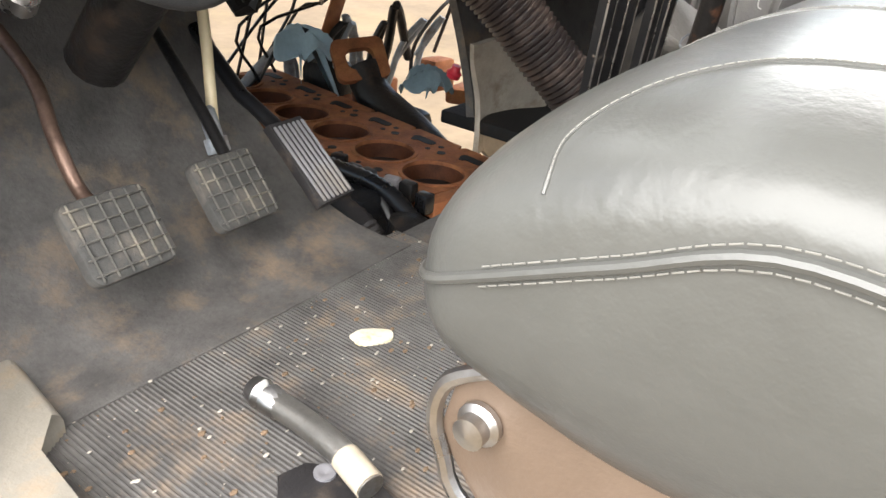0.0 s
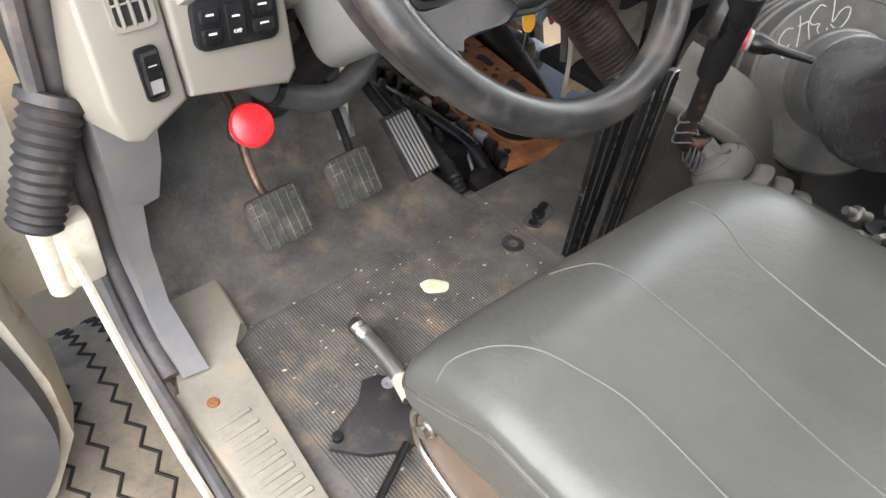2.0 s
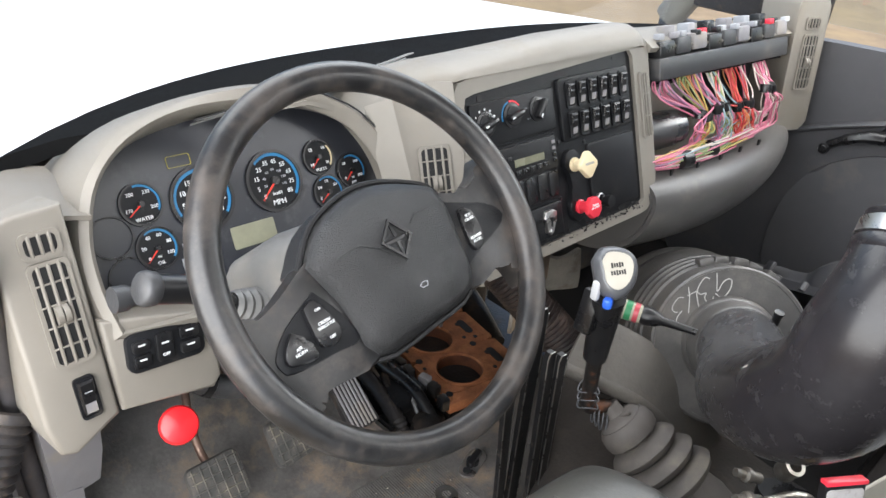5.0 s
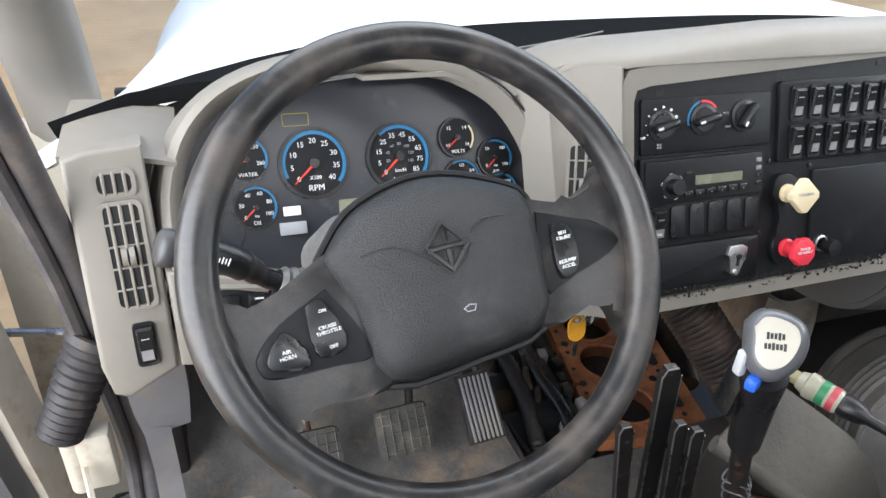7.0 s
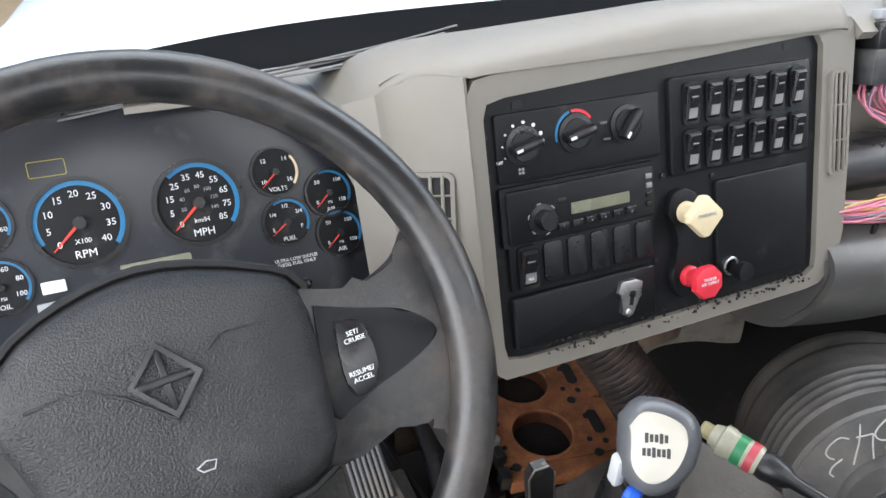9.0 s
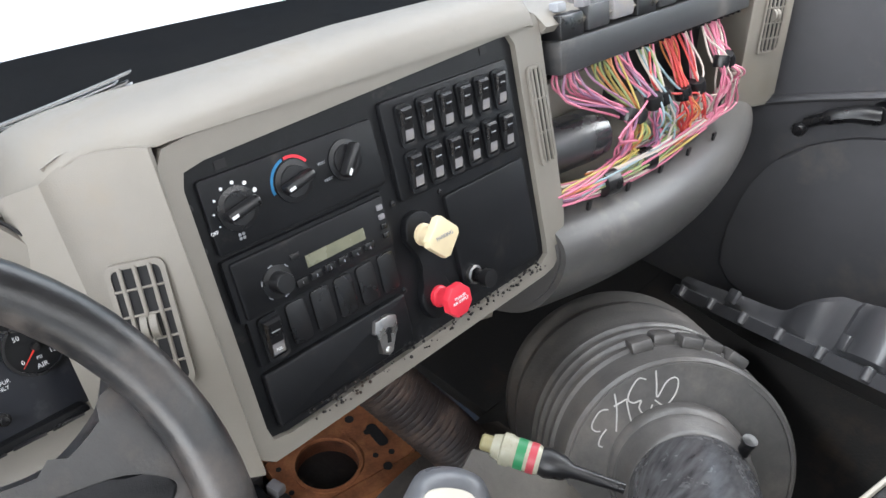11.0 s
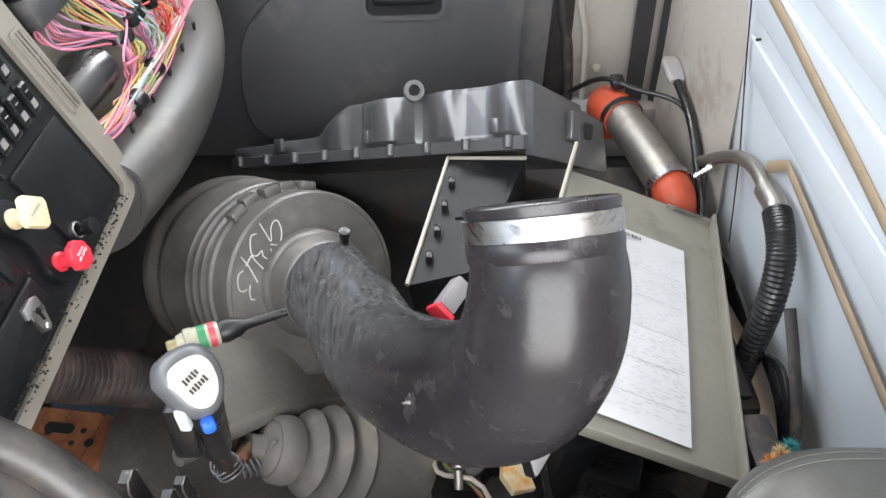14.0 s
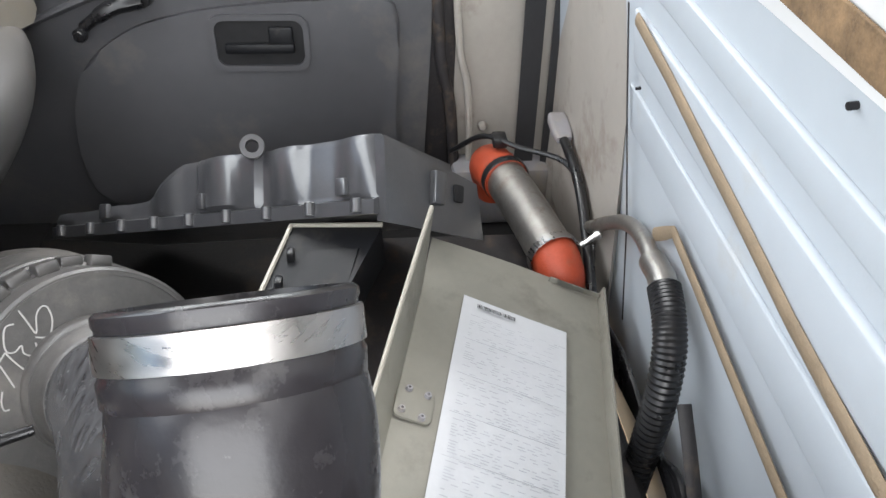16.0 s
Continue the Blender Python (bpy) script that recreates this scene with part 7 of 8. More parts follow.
part("upright_flap", sheet(flap_at, 24, 10, 0.006), COVER, tunnel)
part("skirt", sheet(skirt_at, 24, 8, 0.005), COVERD, tunnel, "dark brown textured side of the cover")
CHIPPED = mat("chipped_black_paint", (0.012, 0.012, 0.013), 0.35, 0.2, var=0.3, scale=30, bump=0.2, dirt=(0.32, 0.26, 0.21), dirt_amount=0.05, dirt_scale=60)
for i, (x, y, xt, yt, zt, w) in enumerate(((0.848, 0.598, 0.738, 0.521, 0.540, 0.026), (0.822, 0.606, 0.709, 0.537, 0.440, 0.020), (0.876, 0.576, 0.766, 0.511, 0.455, 0.019), (0.900, 0.572, 0.789, 0.506, 0.443, 0.019))):
    lv = thing("control_lever", "scratched black flat steel control lever", "lever", T(x, y, 0.0), "control levers")
    L, dx, dy = zt, xt - x, yt - y
    part("blade", loft([[(dx * k + s1 * w / 2, dy * k + s2 * 0.005, L * k) for s1, s2 in ((-1, -1), (1, -1), (1, 1), (-1, 1))] for k in (0.0, 0.4, 0.75, 0.975)] + [[(dx + s1 * w * 0.28, dy + s2 * 0.005, L) for s1, s2 in ((-1, -1), (1, -1), (1, 1), (-1, 1))]]), CHIPPED, lv, smooth=30)
    part("worn_edge", tube([(dx * k - w / 2, dy * k - 0.005, L * k) for k in (0.03, 0.4, 0.75, 0.975)] + [(dx - w * 0.28, dy - 0.005, L), (dx + w * 0.28, dy - 0.005, L)], 0.0012, 5), STEEL, lv, "bare worn edge")
    part("worn_edge", tube([(dx * k + w / 2, dy * k - 0.005, L * k) for k in (0.03, 0.4, 0.75, 0.975)], 0.0009, 5), STEEL, lv, "bare worn edge")

SB, ST = Vector((0.994, 0.340, 0.143)), Vector((0.953, 0.468, 0.247))
boot2 = thing("gear_lever_boot", "dusty grey rubber bellows boot of the gear lever", "gear boot", along(SB, ST - SB))
pf = [(0.0, -0.10), (0.070, -0.10), (0.070, -0.030), (0.060, 0.008)]
for r, z0 in ((0.084, 0.032), (0.075, 0.069), (0.064, 0.104)):
    pf += [(r - 0.026, z0 - 0.019), (r - 0.010, z0 - 0.014), (r - 0.002, z0 - 0.008), (r + 0.002, z0), (r - 0.004, z0 + 0.008), (r - 0.013, z0 + 0.014), (r - 0.026, z0 + 0.019)]
pf += [(0.038, 0.128), (0.0, 0.128)]
BOOTM = mat("grey_boot_rubber", (0.090, 0.081, 0.074), 0.65, var=0.15, scale=10, bump=0.2, dirt=(0.19, 0.17, 0.14), dirt_amount=0.35, dirt_scale=9)
part("bellows", lathe(pf, 44, caps=False), BOOTM, boot2)
part("cap", lathe([(0.040, 0.126), (0.050, 0.132), (0.052, 0.142), (0.050, 0.158), (0.043, 0.168), (0.040, 0.168), (0.037, 0.174), (0.028, 0.180), (0.020, 0.182)], 44, caps=False), BOOTM, boot2)
part("neck", lathe([(0.020, 0.180), (0.018, 0.186), (0.018, 0.202), (0.0, 0.203)], 24, caps=False), BOOTM, boot2)
for k in (-1, 1):
    part("cap_rib", box(0.006, 0.026, 0.008, 0.002, (0.016 * k, 0.026 * k, 0.179), 1), BOOTM, boot2)
gear = thing("gear_lever", "black gear lever with grey and ivory knob", "gear lever")
part("shaft", tube(smooth_path([(0.944, 0.490, 0.266), (0.912, 0.502, 0.272), (0.890, 0.502, 0.296), (0.862, 0.488, 0.365), (0.824, 0.469, 0.475), (0.801, 0.454, 0.575)], 5), 0.0125, 14), mat("rust_spotted_rod", (0.02, 0.018, 0.017), 0.45, 0.3, var=0.4, bump=0.4, dirt=(0.22, 0.09, 0.045), dirt_amount=0.3, dirt_scale=26), gear)
part("sleeve", tube([(0.838, 0.477, 0.435), (0.818, 0.465, 0.510), (0.802, 0.455, 0.574)], [0.019, 0.022, 0.025], 16), BLACK2, gear)
for k in range(3):
    part("wire_tie", tube([(0.893 - 0.009 * k + 0.018 * math.cos(a), 0.502 - 0.003 * k + 0.018 * math.sin(a), 0.290 + 0.024 * k + 0.006 * math.sin(2 * a)) for a in [2 * math.pi * i / 18 for i in range(18)]], 0.0015, 5, closed=True), KNOBG, gear)
for k in range(4):
    part("wire_tie", tube([(0.916 + 0.006 * k + 0.021 * math.cos(a) * 0.7, 0.502 - 0.006 * k + 0.021 * math.cos(a) * 0.6, 0.262 - 0.008 * k + 0.021 * math.sin(a)) for a in [2 * math.pi * i / 18 for i in range(18)]], 0.0015, 5, closed=True), KNOBG, gear)
KN = frame_of((0.792, 0.449, 0.619), (0.75, -0.66, 0.05), (0.42, 0.50, 0.75))
ko = [(v.x, v.y) for v in smooth_path([Vector(p) for p in ((-0.030, 0.016, 0), (-0.018, 0.032, 0), (0.004, 0.034, 0), (0.024, 0.026, 0), (0.031, 0.008, 0), (0.026, -0.016, 0), (0.010, -0.034, 0), (-0.008, -0.036, 0), (-0.024, -0.020, 0), (-0.030, 0.016, 0))], 4)[:-1]]
kb = part("knob", loft([at_w(grow(ko, -0.016, (0, 0)), -0.045), at_w(grow(ko, -0.008, (0, 0)), -0.030), at_w(grow(ko, 0.0, (0, 0)), -0.014), at_w(grow(ko, 0.002, (0, 0)), 0.0), at_w(grow(ko, -0.002, (0, 0)), 0.010), at_w(grow(ko, -0.009, (0, 0)), 0.016), at_w(grow(ko, -0.022, (0, 0)), 0.0175)]), KNOBG, gear, m=KN)
part("badge", prism(grow(ko, -0.0095, (0, 0)), 0.0165, 0.0185, 0.001), IVORY, kb, "ivory knob badge", m=KN)
for row, (count, yy) in enumerate(((5, 0.0065), (6, -0.0040))):
    for i in range(count):
        part("print_bar", box(0.0026, 0.0058 if (i + row) % 3 else 0.0074, 0.0004, 0, (0.0036 * (i - (count - 1) / 2), yy, 0.0188)), BLACK2, kb, m=KN @ R("Z", 8))
part("splitter_button", box(0.017, 0.014, 0.016, 0.005, (0, 0, 0)), BLUEK, kb, "blue splitter button", m=T(0.766, 0.434, 0.586) @ R("Z", 30))
part("range_lever", box(0.010, 0.012, 0.030, 0.003, (0, 0, 0)), PAPER, kb, "pale range lever", m=T(0.765, 0.455, 0.596))
part("side_grip", box(0.018, 0.03, 0.07, 0.006, (0, 0, 0)), BLACK2, kb, m=T(0.790, 0.475, 0.540) @ R("Y", 10))

# ---------------------------------------------------------------- filter canister details
for i in range(5):
    a = radians(58 + 12 * i)
    part("housing_clip", box(0.018, 0.03, 0.032, 0.004, (0, 0, 0)), DUCTB, filt, m=R("Z", math.degrees(a)) @ T(0.164, 0, -0.06 - 0.012 * (i % 2)))
part("outlet_collar", lathe([(0.092, -0.030), (0.092, -0.006), (0.089, 0.002), (0.0855, 0.006), (0.0855, 0.020), (0.0835, 0.023), (0.0835, 0.034), (0.0815, 0.037), (0.0815, 0.048), (0.0775, 0.053), (0.074, 0.053)], 48, caps=False), DUCTB, filt, m=FIL.inverted() @ along((1.2065, 0.4125, 0.331), (-0.70, -0.56, 0.44)))
part("face_ring", ring_prism(circle(0.150, 0, 0), circle(0.146, 0, 0), 0.0, 0.0025), DUCTB, filt)
part("drain_nub", lathe([(0.009, 0.0), (0.009, 0.012), (0.0075, 0.014), (0.0075, 0.036), (0.009, 0.038), (0.009, 0.044), (0.0, 0.045)], 16), BLACK2, filt, m=FIL.inverted() @ along((1.228, 0.362, 0.386), (-0.05, -0.10, 0.95)))
# chalk marks: 9343, seen upside down
chalk = mat("white_chalk", (0.42, 0.41, 0.40), 0.95, bump=0.3)
def chalkline(pts):
    part("chalk_mark", tube(smooth_path([(x, y, 0.0004) for x, y in pts], 5), 0.0011, 5), chalk, filt)
for stroke in ([(-0.042, 0.140), (-0.040, 0.122), (-0.038, 0.104), (-0.028, 0.123), (-0.018, 0.130), (-0.012, 0.126), (-0.014, 0.110), (-0.024, 0.095), (-0.032, 0.094), (-0.041, 0.100)],
               [(-0.054, 0.127), (-0.064, 0.128), (-0.073, 0.114), (-0.076, 0.101), (-0.069, 0.096), (-0.059, 0.099), (-0.061, 0.090), (-0.055, 0.082), (-0.047, 0.085), (-0.044, 0.094)],
               [(-0.094, 0.108), (-0.090, 0.088), (-0.089, 0.058)], [(-0.078, 0.101), (-0.075, 0.087), (-0.070, 0.071)], [(-0.078, 0.101), (-0.094, 0.091)],
               [(-0.101, 0.087), (-0.111, 0.085), (-0.119, 0.073), (-0.121, 0.063), (-0.116, 0.058), (-0.110, 0.058)], [(-0.102, 0.061), (-0.109, 0.050), (-0.111, 0.040), (-0.106, 0.037)]):
    chalkline(stroke)
ind = thing("restriction_gauge", "clear filter restriction indicator with green and red bands", "indicator", along((1.030, 0.541, 0.409), (-0.42, 0.90, 0.05)))
part("cap", lathe([(0.010, 0.034), (0.010, 0.048), (0.008, 0.050), (0.0, 0.050)], 18), mat("olive_cap_plastic", (0.30, 0.27, 0.14), 0.4, bump=0.05), ind, "dull olive reset cap")
part("body", lathe([(0.016, -0.022), (0.018, -0.018), (0.018, 0.012), (0.0195, 0.014), (0.0195, 0.024), (0.016, 0.026), (0.013, 0.036)], 22), mat("yellowed_clear_plastic", (0.40, 0.39, 0.30), 0.2, bump=0.05, dirt=(0.22, 0.20, 0.15), dirt_amount=0.35, dirt_scale=40), ind)
part("green_band", lathe([(0.0183, -0.004), (0.0183, 0.007)], 22, caps=False), mat("green_label", (0.03, 0.22, 0.09), 0.4, bump=0), ind)
part("red_band", lathe([(0.0183, -0.017), (0.0183, -0.008)], 22, caps=False), mat("red_label", (0.45, 0.06, 0.08), 0.4, bump=0), ind)
part("neck", lathe([(0.016, -0.022), (0.018, -0.03), (0.014, -0.05), (0.008, -0.06), (0.006, -0.12), (0.0, -0.12)], 18), BLACK2, ind)

# ---------------------------------------------------------------- loose parts on the passenger side
riser = thing("seat_riser", "dark dirty passenger seat riser", "seat riser")
part("riser_box", box(0.66, 0.46, 0.20, 0.02, (1.36, -0.08, 0.10)), OILY, riser)
part("top_plate", box(0.62, 0.42, 0.012, 0.004, (1.36, -0.08, 0.206)), SEAL, riser)
darkbox = thing("black_air_box", "black plastic duct box with a pale gasket edge", "air box")
BOX_TOP = [(1.200, 0.260, 0.330), (1.505, 0.186, 0.362), (1.475, 0.044, 0.378), (1.215, 0.150, 0.345)]
part("panel", loft([[(x + 0.01, y - 0.006, z - 0.075) for x, y, z in BOX_TOP], BOX_TOP]), BLACK, darkbox, smooth=20)
part("gasket", tube([(1.198, 0.263, 0.333), (1.505, 0.189, 0.365), (1.477, 0.042, 0.381)], 0.0042, 6), IVORY, darkbox, "pale foam gasket")
for i in range(4):
    part("stud", box(0.02, 0.012, 0.02, 0.004, (1.25 + 0.06 * i, 0.226 - 0.014 * i, 0.345 + 0.006 * i)), BLACK2, darkbox)
part("recess", sheet(lambda a, b: (1.34 + 0.09 * a, 0.18 - 0.08 * b - 0.02 * a, 0.355 + 0.012 * a + 0.006 * b), 3, 3, 0.004), BLACK, darkbox)
tagbox = thing("red_ended_block", "grey block with a red end cap", "block", frame_of((1.12, 0.19, 0.385), (0.8, -0.5, 0.1), (0.3, 0.6, 0.6)))
part("block", box(0.06, 0.03, 0.03, 0.005), KICK, tagbox)
part("red_cap", box(0.010, 0.036, 0.034, 0.003, (-0.036, 0, 0)), REDK, tagbox)


def pan_at(s):
    """Front lower and upper edge and depth of the casting at s along its length."""
    lo = Vector((1.439, 0.045, 0.428)).lerp(Vector((1.775, 0.690, 0.155)), s)
    h = 0.124 - 0.010 * s if s < 0.55 else 0.118 - 0.060 * min(1.0, (s - 0.55) / 0.12) - 0.03 * max(0.0, s - 0.67)
    return lo, h


pan = thing("oil_pan", "glossy black cast oil pan lying on its side", "oil pan")
UPV, DEPV = Vector((0.637, -0.02, 0.77)).normalized(), Vector((0.60, -0.59, -0.54)).normalized()
secs = []
N = 60
for i in range(N + 1):
    s = i / N
    lo, h = pan_at(s)
    bump_ = 0.010 * max(0.0, math.sin(s * 34.0)) ** 0.6 + (0.008 if 0.30 < s < 0.50 else 0)
    f = -DEPV
    secs.append([lo + f * 0.016, lo + f * 0.016 + UPV * 0.022, lo + f * 0.004 + UPV * 0.026, lo + f * bump_ + UPV * 0.034, lo + f * bump_ + UPV * (h - 0.012), lo + f * (bump_ - 0.006) + UPV * h, lo + DEPV * 0.21 + UPV * h * 0.85, lo + DEPV * 0.245 + UPV * 0.03, lo + DEPV * 0.245, lo])
part("pan_body", loft(secs), PANM, pan, smooth=28)
lo, h = pan_at(0.315)
eye_ = lo + UPV * (h + 0.006) - DEPV * 0.012
part("lifting_eye", lathe([(0.011, -0.014), (0.020, -0.014), (0.021, 0.0), (0.020, 0.016), (0.011, 0.016), (0.011, -0.014)], 26, caps=False), PANM, pan, m=along(eye_, Vector((-0.75, -0.1, 0.55))))
for s, w in ((0.08, 0.020), (0.47, 0.018), (0.80, 0.024)):
    lo, h = pan_at(s)
    part("boss", box(w, 0.028, 0.012, 0.003, (0, 0, 0)), PANM, pan, m=frame_of(lo + UPV * 0.045 - DEPV * 0.012, (0.46, 0.80, -0.36), UPV))
for i in range(9):
    lo, h = pan_at(0.04 + 0.115 * i)
    part("bolt_boss", lathe([(0.009, 0.004), (0.009, 0.024), (0.006, 0.026), (0.0, 0.024)], 12), PANM, pan, m=along(lo - DEPV * 0.018, UPV))
endbox = part("end_flange", loft([[Vector((1.424, 0.036, 0.424)), Vector((1.504, 0.036, 0.527)), Vector((1.618, -0.128, 0.362)), Vector((1.560, -0.138, 0.280))], [Vector((1.434, 0.050, 0.420)), Vector((1.514, 0.050, 0.523)), Vector((1.628, -0.112, 0.358)), Vector((1.570, -0.122, 0.276))]]), PANM, pan, smooth=20)
part("end_boss", box(0.030, 0.055, 0.016, 0.004), PANM, pan, m=frame_of((1.528, -0.050, 0.415), (0.50, -0.65, -0.55), UPV))
part("end_slot", box(0.022, 0.030, 0.012, 0.003), DARKGAP, pan, m=frame_of((1.565, -0.088, 0.378), (0.50, -0.65, -0.55), UPV))

lid = thing("trim_panel", "grey-green plastic trim panel lying loose", "trim panel", frame_of((1.184, -0.119, 0.298), (0.98, -0.21, -0.03), (0.2, 0.94, 0.30)))
part("panel_sheet", sheet(lambda a, b: (-0.295 + 0.59 * a, -0.150 + 0.300 * b, 0.006 * math.sin(3.0 * b) - 0.002), 16, 10, 0.004), LID, lid)
part("side_rim", join(box(0.59, 0.005, 0.028, 0.0015, (0, -0.152, 0.008)), box(0.005, 0.30, 0.022, 0.0015, (-0.296, 0, 0.006))), LID, lid)
part("raised_edge", sheet(lambda a, b: (-0.29 + 0.458 * a, 0.150 + 0.030 * b, -0.004 + (0.012 + 0.132 * a ** 2.2) * b), 24, 4, 0.003), LID, lid)
part("edge_rim", tube([(-0.29 + 0.458 * k / 24, 0.181, 0.008 + 0.132 * (k / 24) ** 2.2) for k in range(25)], 0.0026, 8), IVORY, lid, "pale moulded panel rim")
part("clip_pad", prism(rounded(0.055, 0.05, 0.008, 3, (-0.069, 0.125)), 0.002, 0.006, 0.001), LID, lid)
for dx, dy in ((-0.086, 0.140), (-0.090, 0.113), (-0.050, 0.136), (-0.052, 0.11)):
    part("clip_stud", lathe([(0.005, 0.006), (0.004, 0.011), (0.002, 0.011), (0.002, 0.007), (0.0, 0.007)], 12, caps=False), KICK, lid, m=T(dx, dy, 0))
for i in range(5):
    part("corner_rib", box(0.003, 0.035, 0.010, 0.001, (0.285, -0.075 - 0.014 * i, 0.007), 1), LID, lid)
sheetp = thing("printed_sheet", "white printed parts list with a barcode", "paper", frame_of((1.184, -0.119, 0.298), (0.98, -0.21, -0.03), (0.2, 0.94, 0.30)) @ T(-0.050, 0.004, 0.009) @ R("Z", -1.5))
part("paper", sheet(lambda a, b: (-0.215 + 0.43 * a, -0.085 + 0.170 * b, 0.0015 * math.sin(4 * a + 2 * b)), 14, 8, 0.0006), PAPER, sheetp)
rng = random.Random(3)
bmb = None
for i in range(24):
    w = rng.choice((0.0008, 0.0012, 0.0018))
    q = box(0.008, w, 0.0004, 0, (0.196, 0.062 - 0.0026 * i, 0.0034))
    bmb = q if bmb is None else join(bmb, q)
part("barcode", bmb, BLACK2, sheetp)
bmt = bmesh.new()
for r_ in range(84):
    x = 0.172 - 0.0044 * r_
    if r_ % 9 == 8:
        continue
    y = 0.070
    while y > -0.072:
        w = rng.uniform(0.004, 0.016)
        if rng.random() < 0.6:
            vs = [bmt.verts.new((x + a * 0.0007, y - b * w, 0.0033)) for a, b in ((-1, 0), (1, 0), (1, 1), (-1, 1))]
            bmt.faces.new(vs)
        y -= w + rng.uniform(0.002, 0.012)
part("printing", bmt, FAINT, sheetp)
for k in range(5):
    part("table_line", box(0.0006, 0.15, 0.0003, 0, (0.12 - 0.07 * k, 0, 0.0033)), FAINT, sheetp)

pipe = thing("charge_pipe", "dull aluminium charge pipe with orange silicone ends", "pipe")
part("pipe_body", tube(smooth_path([(1.790, -0.212, 0.268), (1.68, -0.236, 0.265), (1.535, -0.262, 0.262)], 5), 0.043, 28), ALLOY, pipe)
part("silicone_elbow", tube(smooth_path([(1.775, -0.215, 0.268), (1.83, -0.20, 0.262), (1.885, -0.20, 0.235), (1.90, -0.22, 0.17)], 5), 0.047, 24), ORANGE, pipe, "orange silicone elbow")
part("silicone_sleeve", tube(smooth_path([(1.550, -0.259, 0.262), (1.528, -0.264, 0.257), (1.506, -0.270, 0.236), (1.497, -0.275, 0.185)], 5), 0.0445, 24), ORANGE, pipe, "orange silicone sleeve")
for p_, d_ in (((1.532, -0.262, 0.262), (-1, -0.2, 0.0)), ((1.785, -0.213, 0.268), (1, 0.2, 0.0))):
    part("hose_clamp", lathe([(0.0475, -0.009), (0.0492, -0.008), (0.0492, 0.008), (0.0475, 0.009)], 30, caps=False), CHROME if d_[0] < 0 else BLACK2, pipe, m=along(p_, d_))
part("clamp_screw", lathe([(0.006, 0.0), (0.006, 0.03), (0.009, 0.03), (0.009, 0.04), (0.0, 0.04)], 12), STEEL, pipe, m=along((1.532, -0.308, 0.285), (0, -0.6, 0.5)))
vline = thing("sensor_lead", "black sensor lead clipped across the pipe", "cable")
part("lead", tube(smooth_path([(1.95, -0.12, 0.24), (1.86, -0.175, 0.325), (1.80, -0.24, 0.33), (1.74, -0.32, 0.33), (1.66, -0.34, 0.30), (1.55, -0.335, 0.24)], 5), 0.006, 8), BLACK2, vline)
part("connector", box(0.04, 0.03, 0.022, 0.005, (1.84, -0.205, 0.327)), BLACK2, vline)

hose = thing("coolant_hose", "steel tube joined to a black corrugated hose", "hose")
part("steel_tube", tube(smooth_path([(1.60, -0.335, 0.27), (1.50, -0.338, 0.355), (1.425, -0.336, 0.408), (1.365, -0.334, 0.432), (1.315, -0.330, 0.440), (1.280, -0.326, 0.438)], 5), 0.0125, 14), ALLOY, hose)
part("ferrule", tube([(1.290, -0.327, 0.440), (1.250, -0.325, 0.446), (1.220, -0.321, 0.444)], 0.019, 16), ALLOY, hose)
hp = smooth_path([(1.230, -0.322, 0.446), (1.190, -0.318, 0.432), (1.155, -0.314, 0.400), (1.135, -0.310, 0.335), (1.132, -0.308, 0.25), (1.135, -0.308, 0.16), (1.135, -0.308, 0.08)], 16)
part("corrugated_hose", tube(hp, [0.0205 + (0.0022 if i % 2 else 0) for i in range(len(hp))], 16), BLACK2, hose)
cabs = thing("floor_cables", "black cables and straps along the wall foot", "cable")
for k in range(5):
    o = 0.012 * k
    part("cable", tube(smooth_path([(1.60 - o, -0.335, 0.27), (1.47, -0.335, 0.20 - o), (1.32, -0.335, 0.22 - o), (1.20 - o, -0.338, 0.20), (1.05, -0.33, 0.20 + o), (0.95 - o, -0.335, 0.10)], 5), 0.005 + 0.001 * (k % 3), 7), BLACK2, cabs)
part("strap", tube(smooth_path([(1.12, -0.335, 0.34), (1.05, -0.335, 0.28), (0.98, -0.335, 0.20), (0.93, -0.33, 0.05)], 5), 0.010, 8, flat=0.4), SEAL, cabs)

valve = thing("water_separator", "small black separator bottle with metal fittings", "separator", T(1.032, 0.187, 0.028))
TILT_B = T(-0.025, -0.022, 0.015) @ R("Y", 9) @ R("X", -9)
part("bottle", lathe([(0.0, 0.02), (0.036, 0.02), (0.040, 0.025), (0.040, 0.152), (0.0385, 0.155), (0.0385, 0.158), (0.044, 0.160), (0.046, 0.164), (0.046, 0.192), (0.043, 0.200), (0.0, 0.201)], 36, caps=False), BLACK2, valve, m=TILT_B)
part("label_band", lathe([(0.0408, 0.060), (0.0408, 0.148)], 36, caps=False), mat("worn_bottle_label", (0.33, 0.33, 0.31), 0.6, var=0.3, scale=20, bump=0.1, dirt=(0.03, 0.03, 0.03), dirt_amount=0.35, dirt_scale=30), valve, "worn grey bottle label", m=TILT_B)
part("base", box(0.09, 0.09, 0.088, 0.01, (0, 0, 0.016)), OILY, valve)
part("head_tube", lathe([(0.010, 0.0), (0.017, 0.0), (0.018, 0.006), (0.016, 0.012), (0.016, 0.040), (0.010, 0.040), (0.010, 0.0)], 20, caps=False), ALLOY, valve, m=along((0.03, 0.03, 0.225), (-0.3, -0.4, 0.85)))
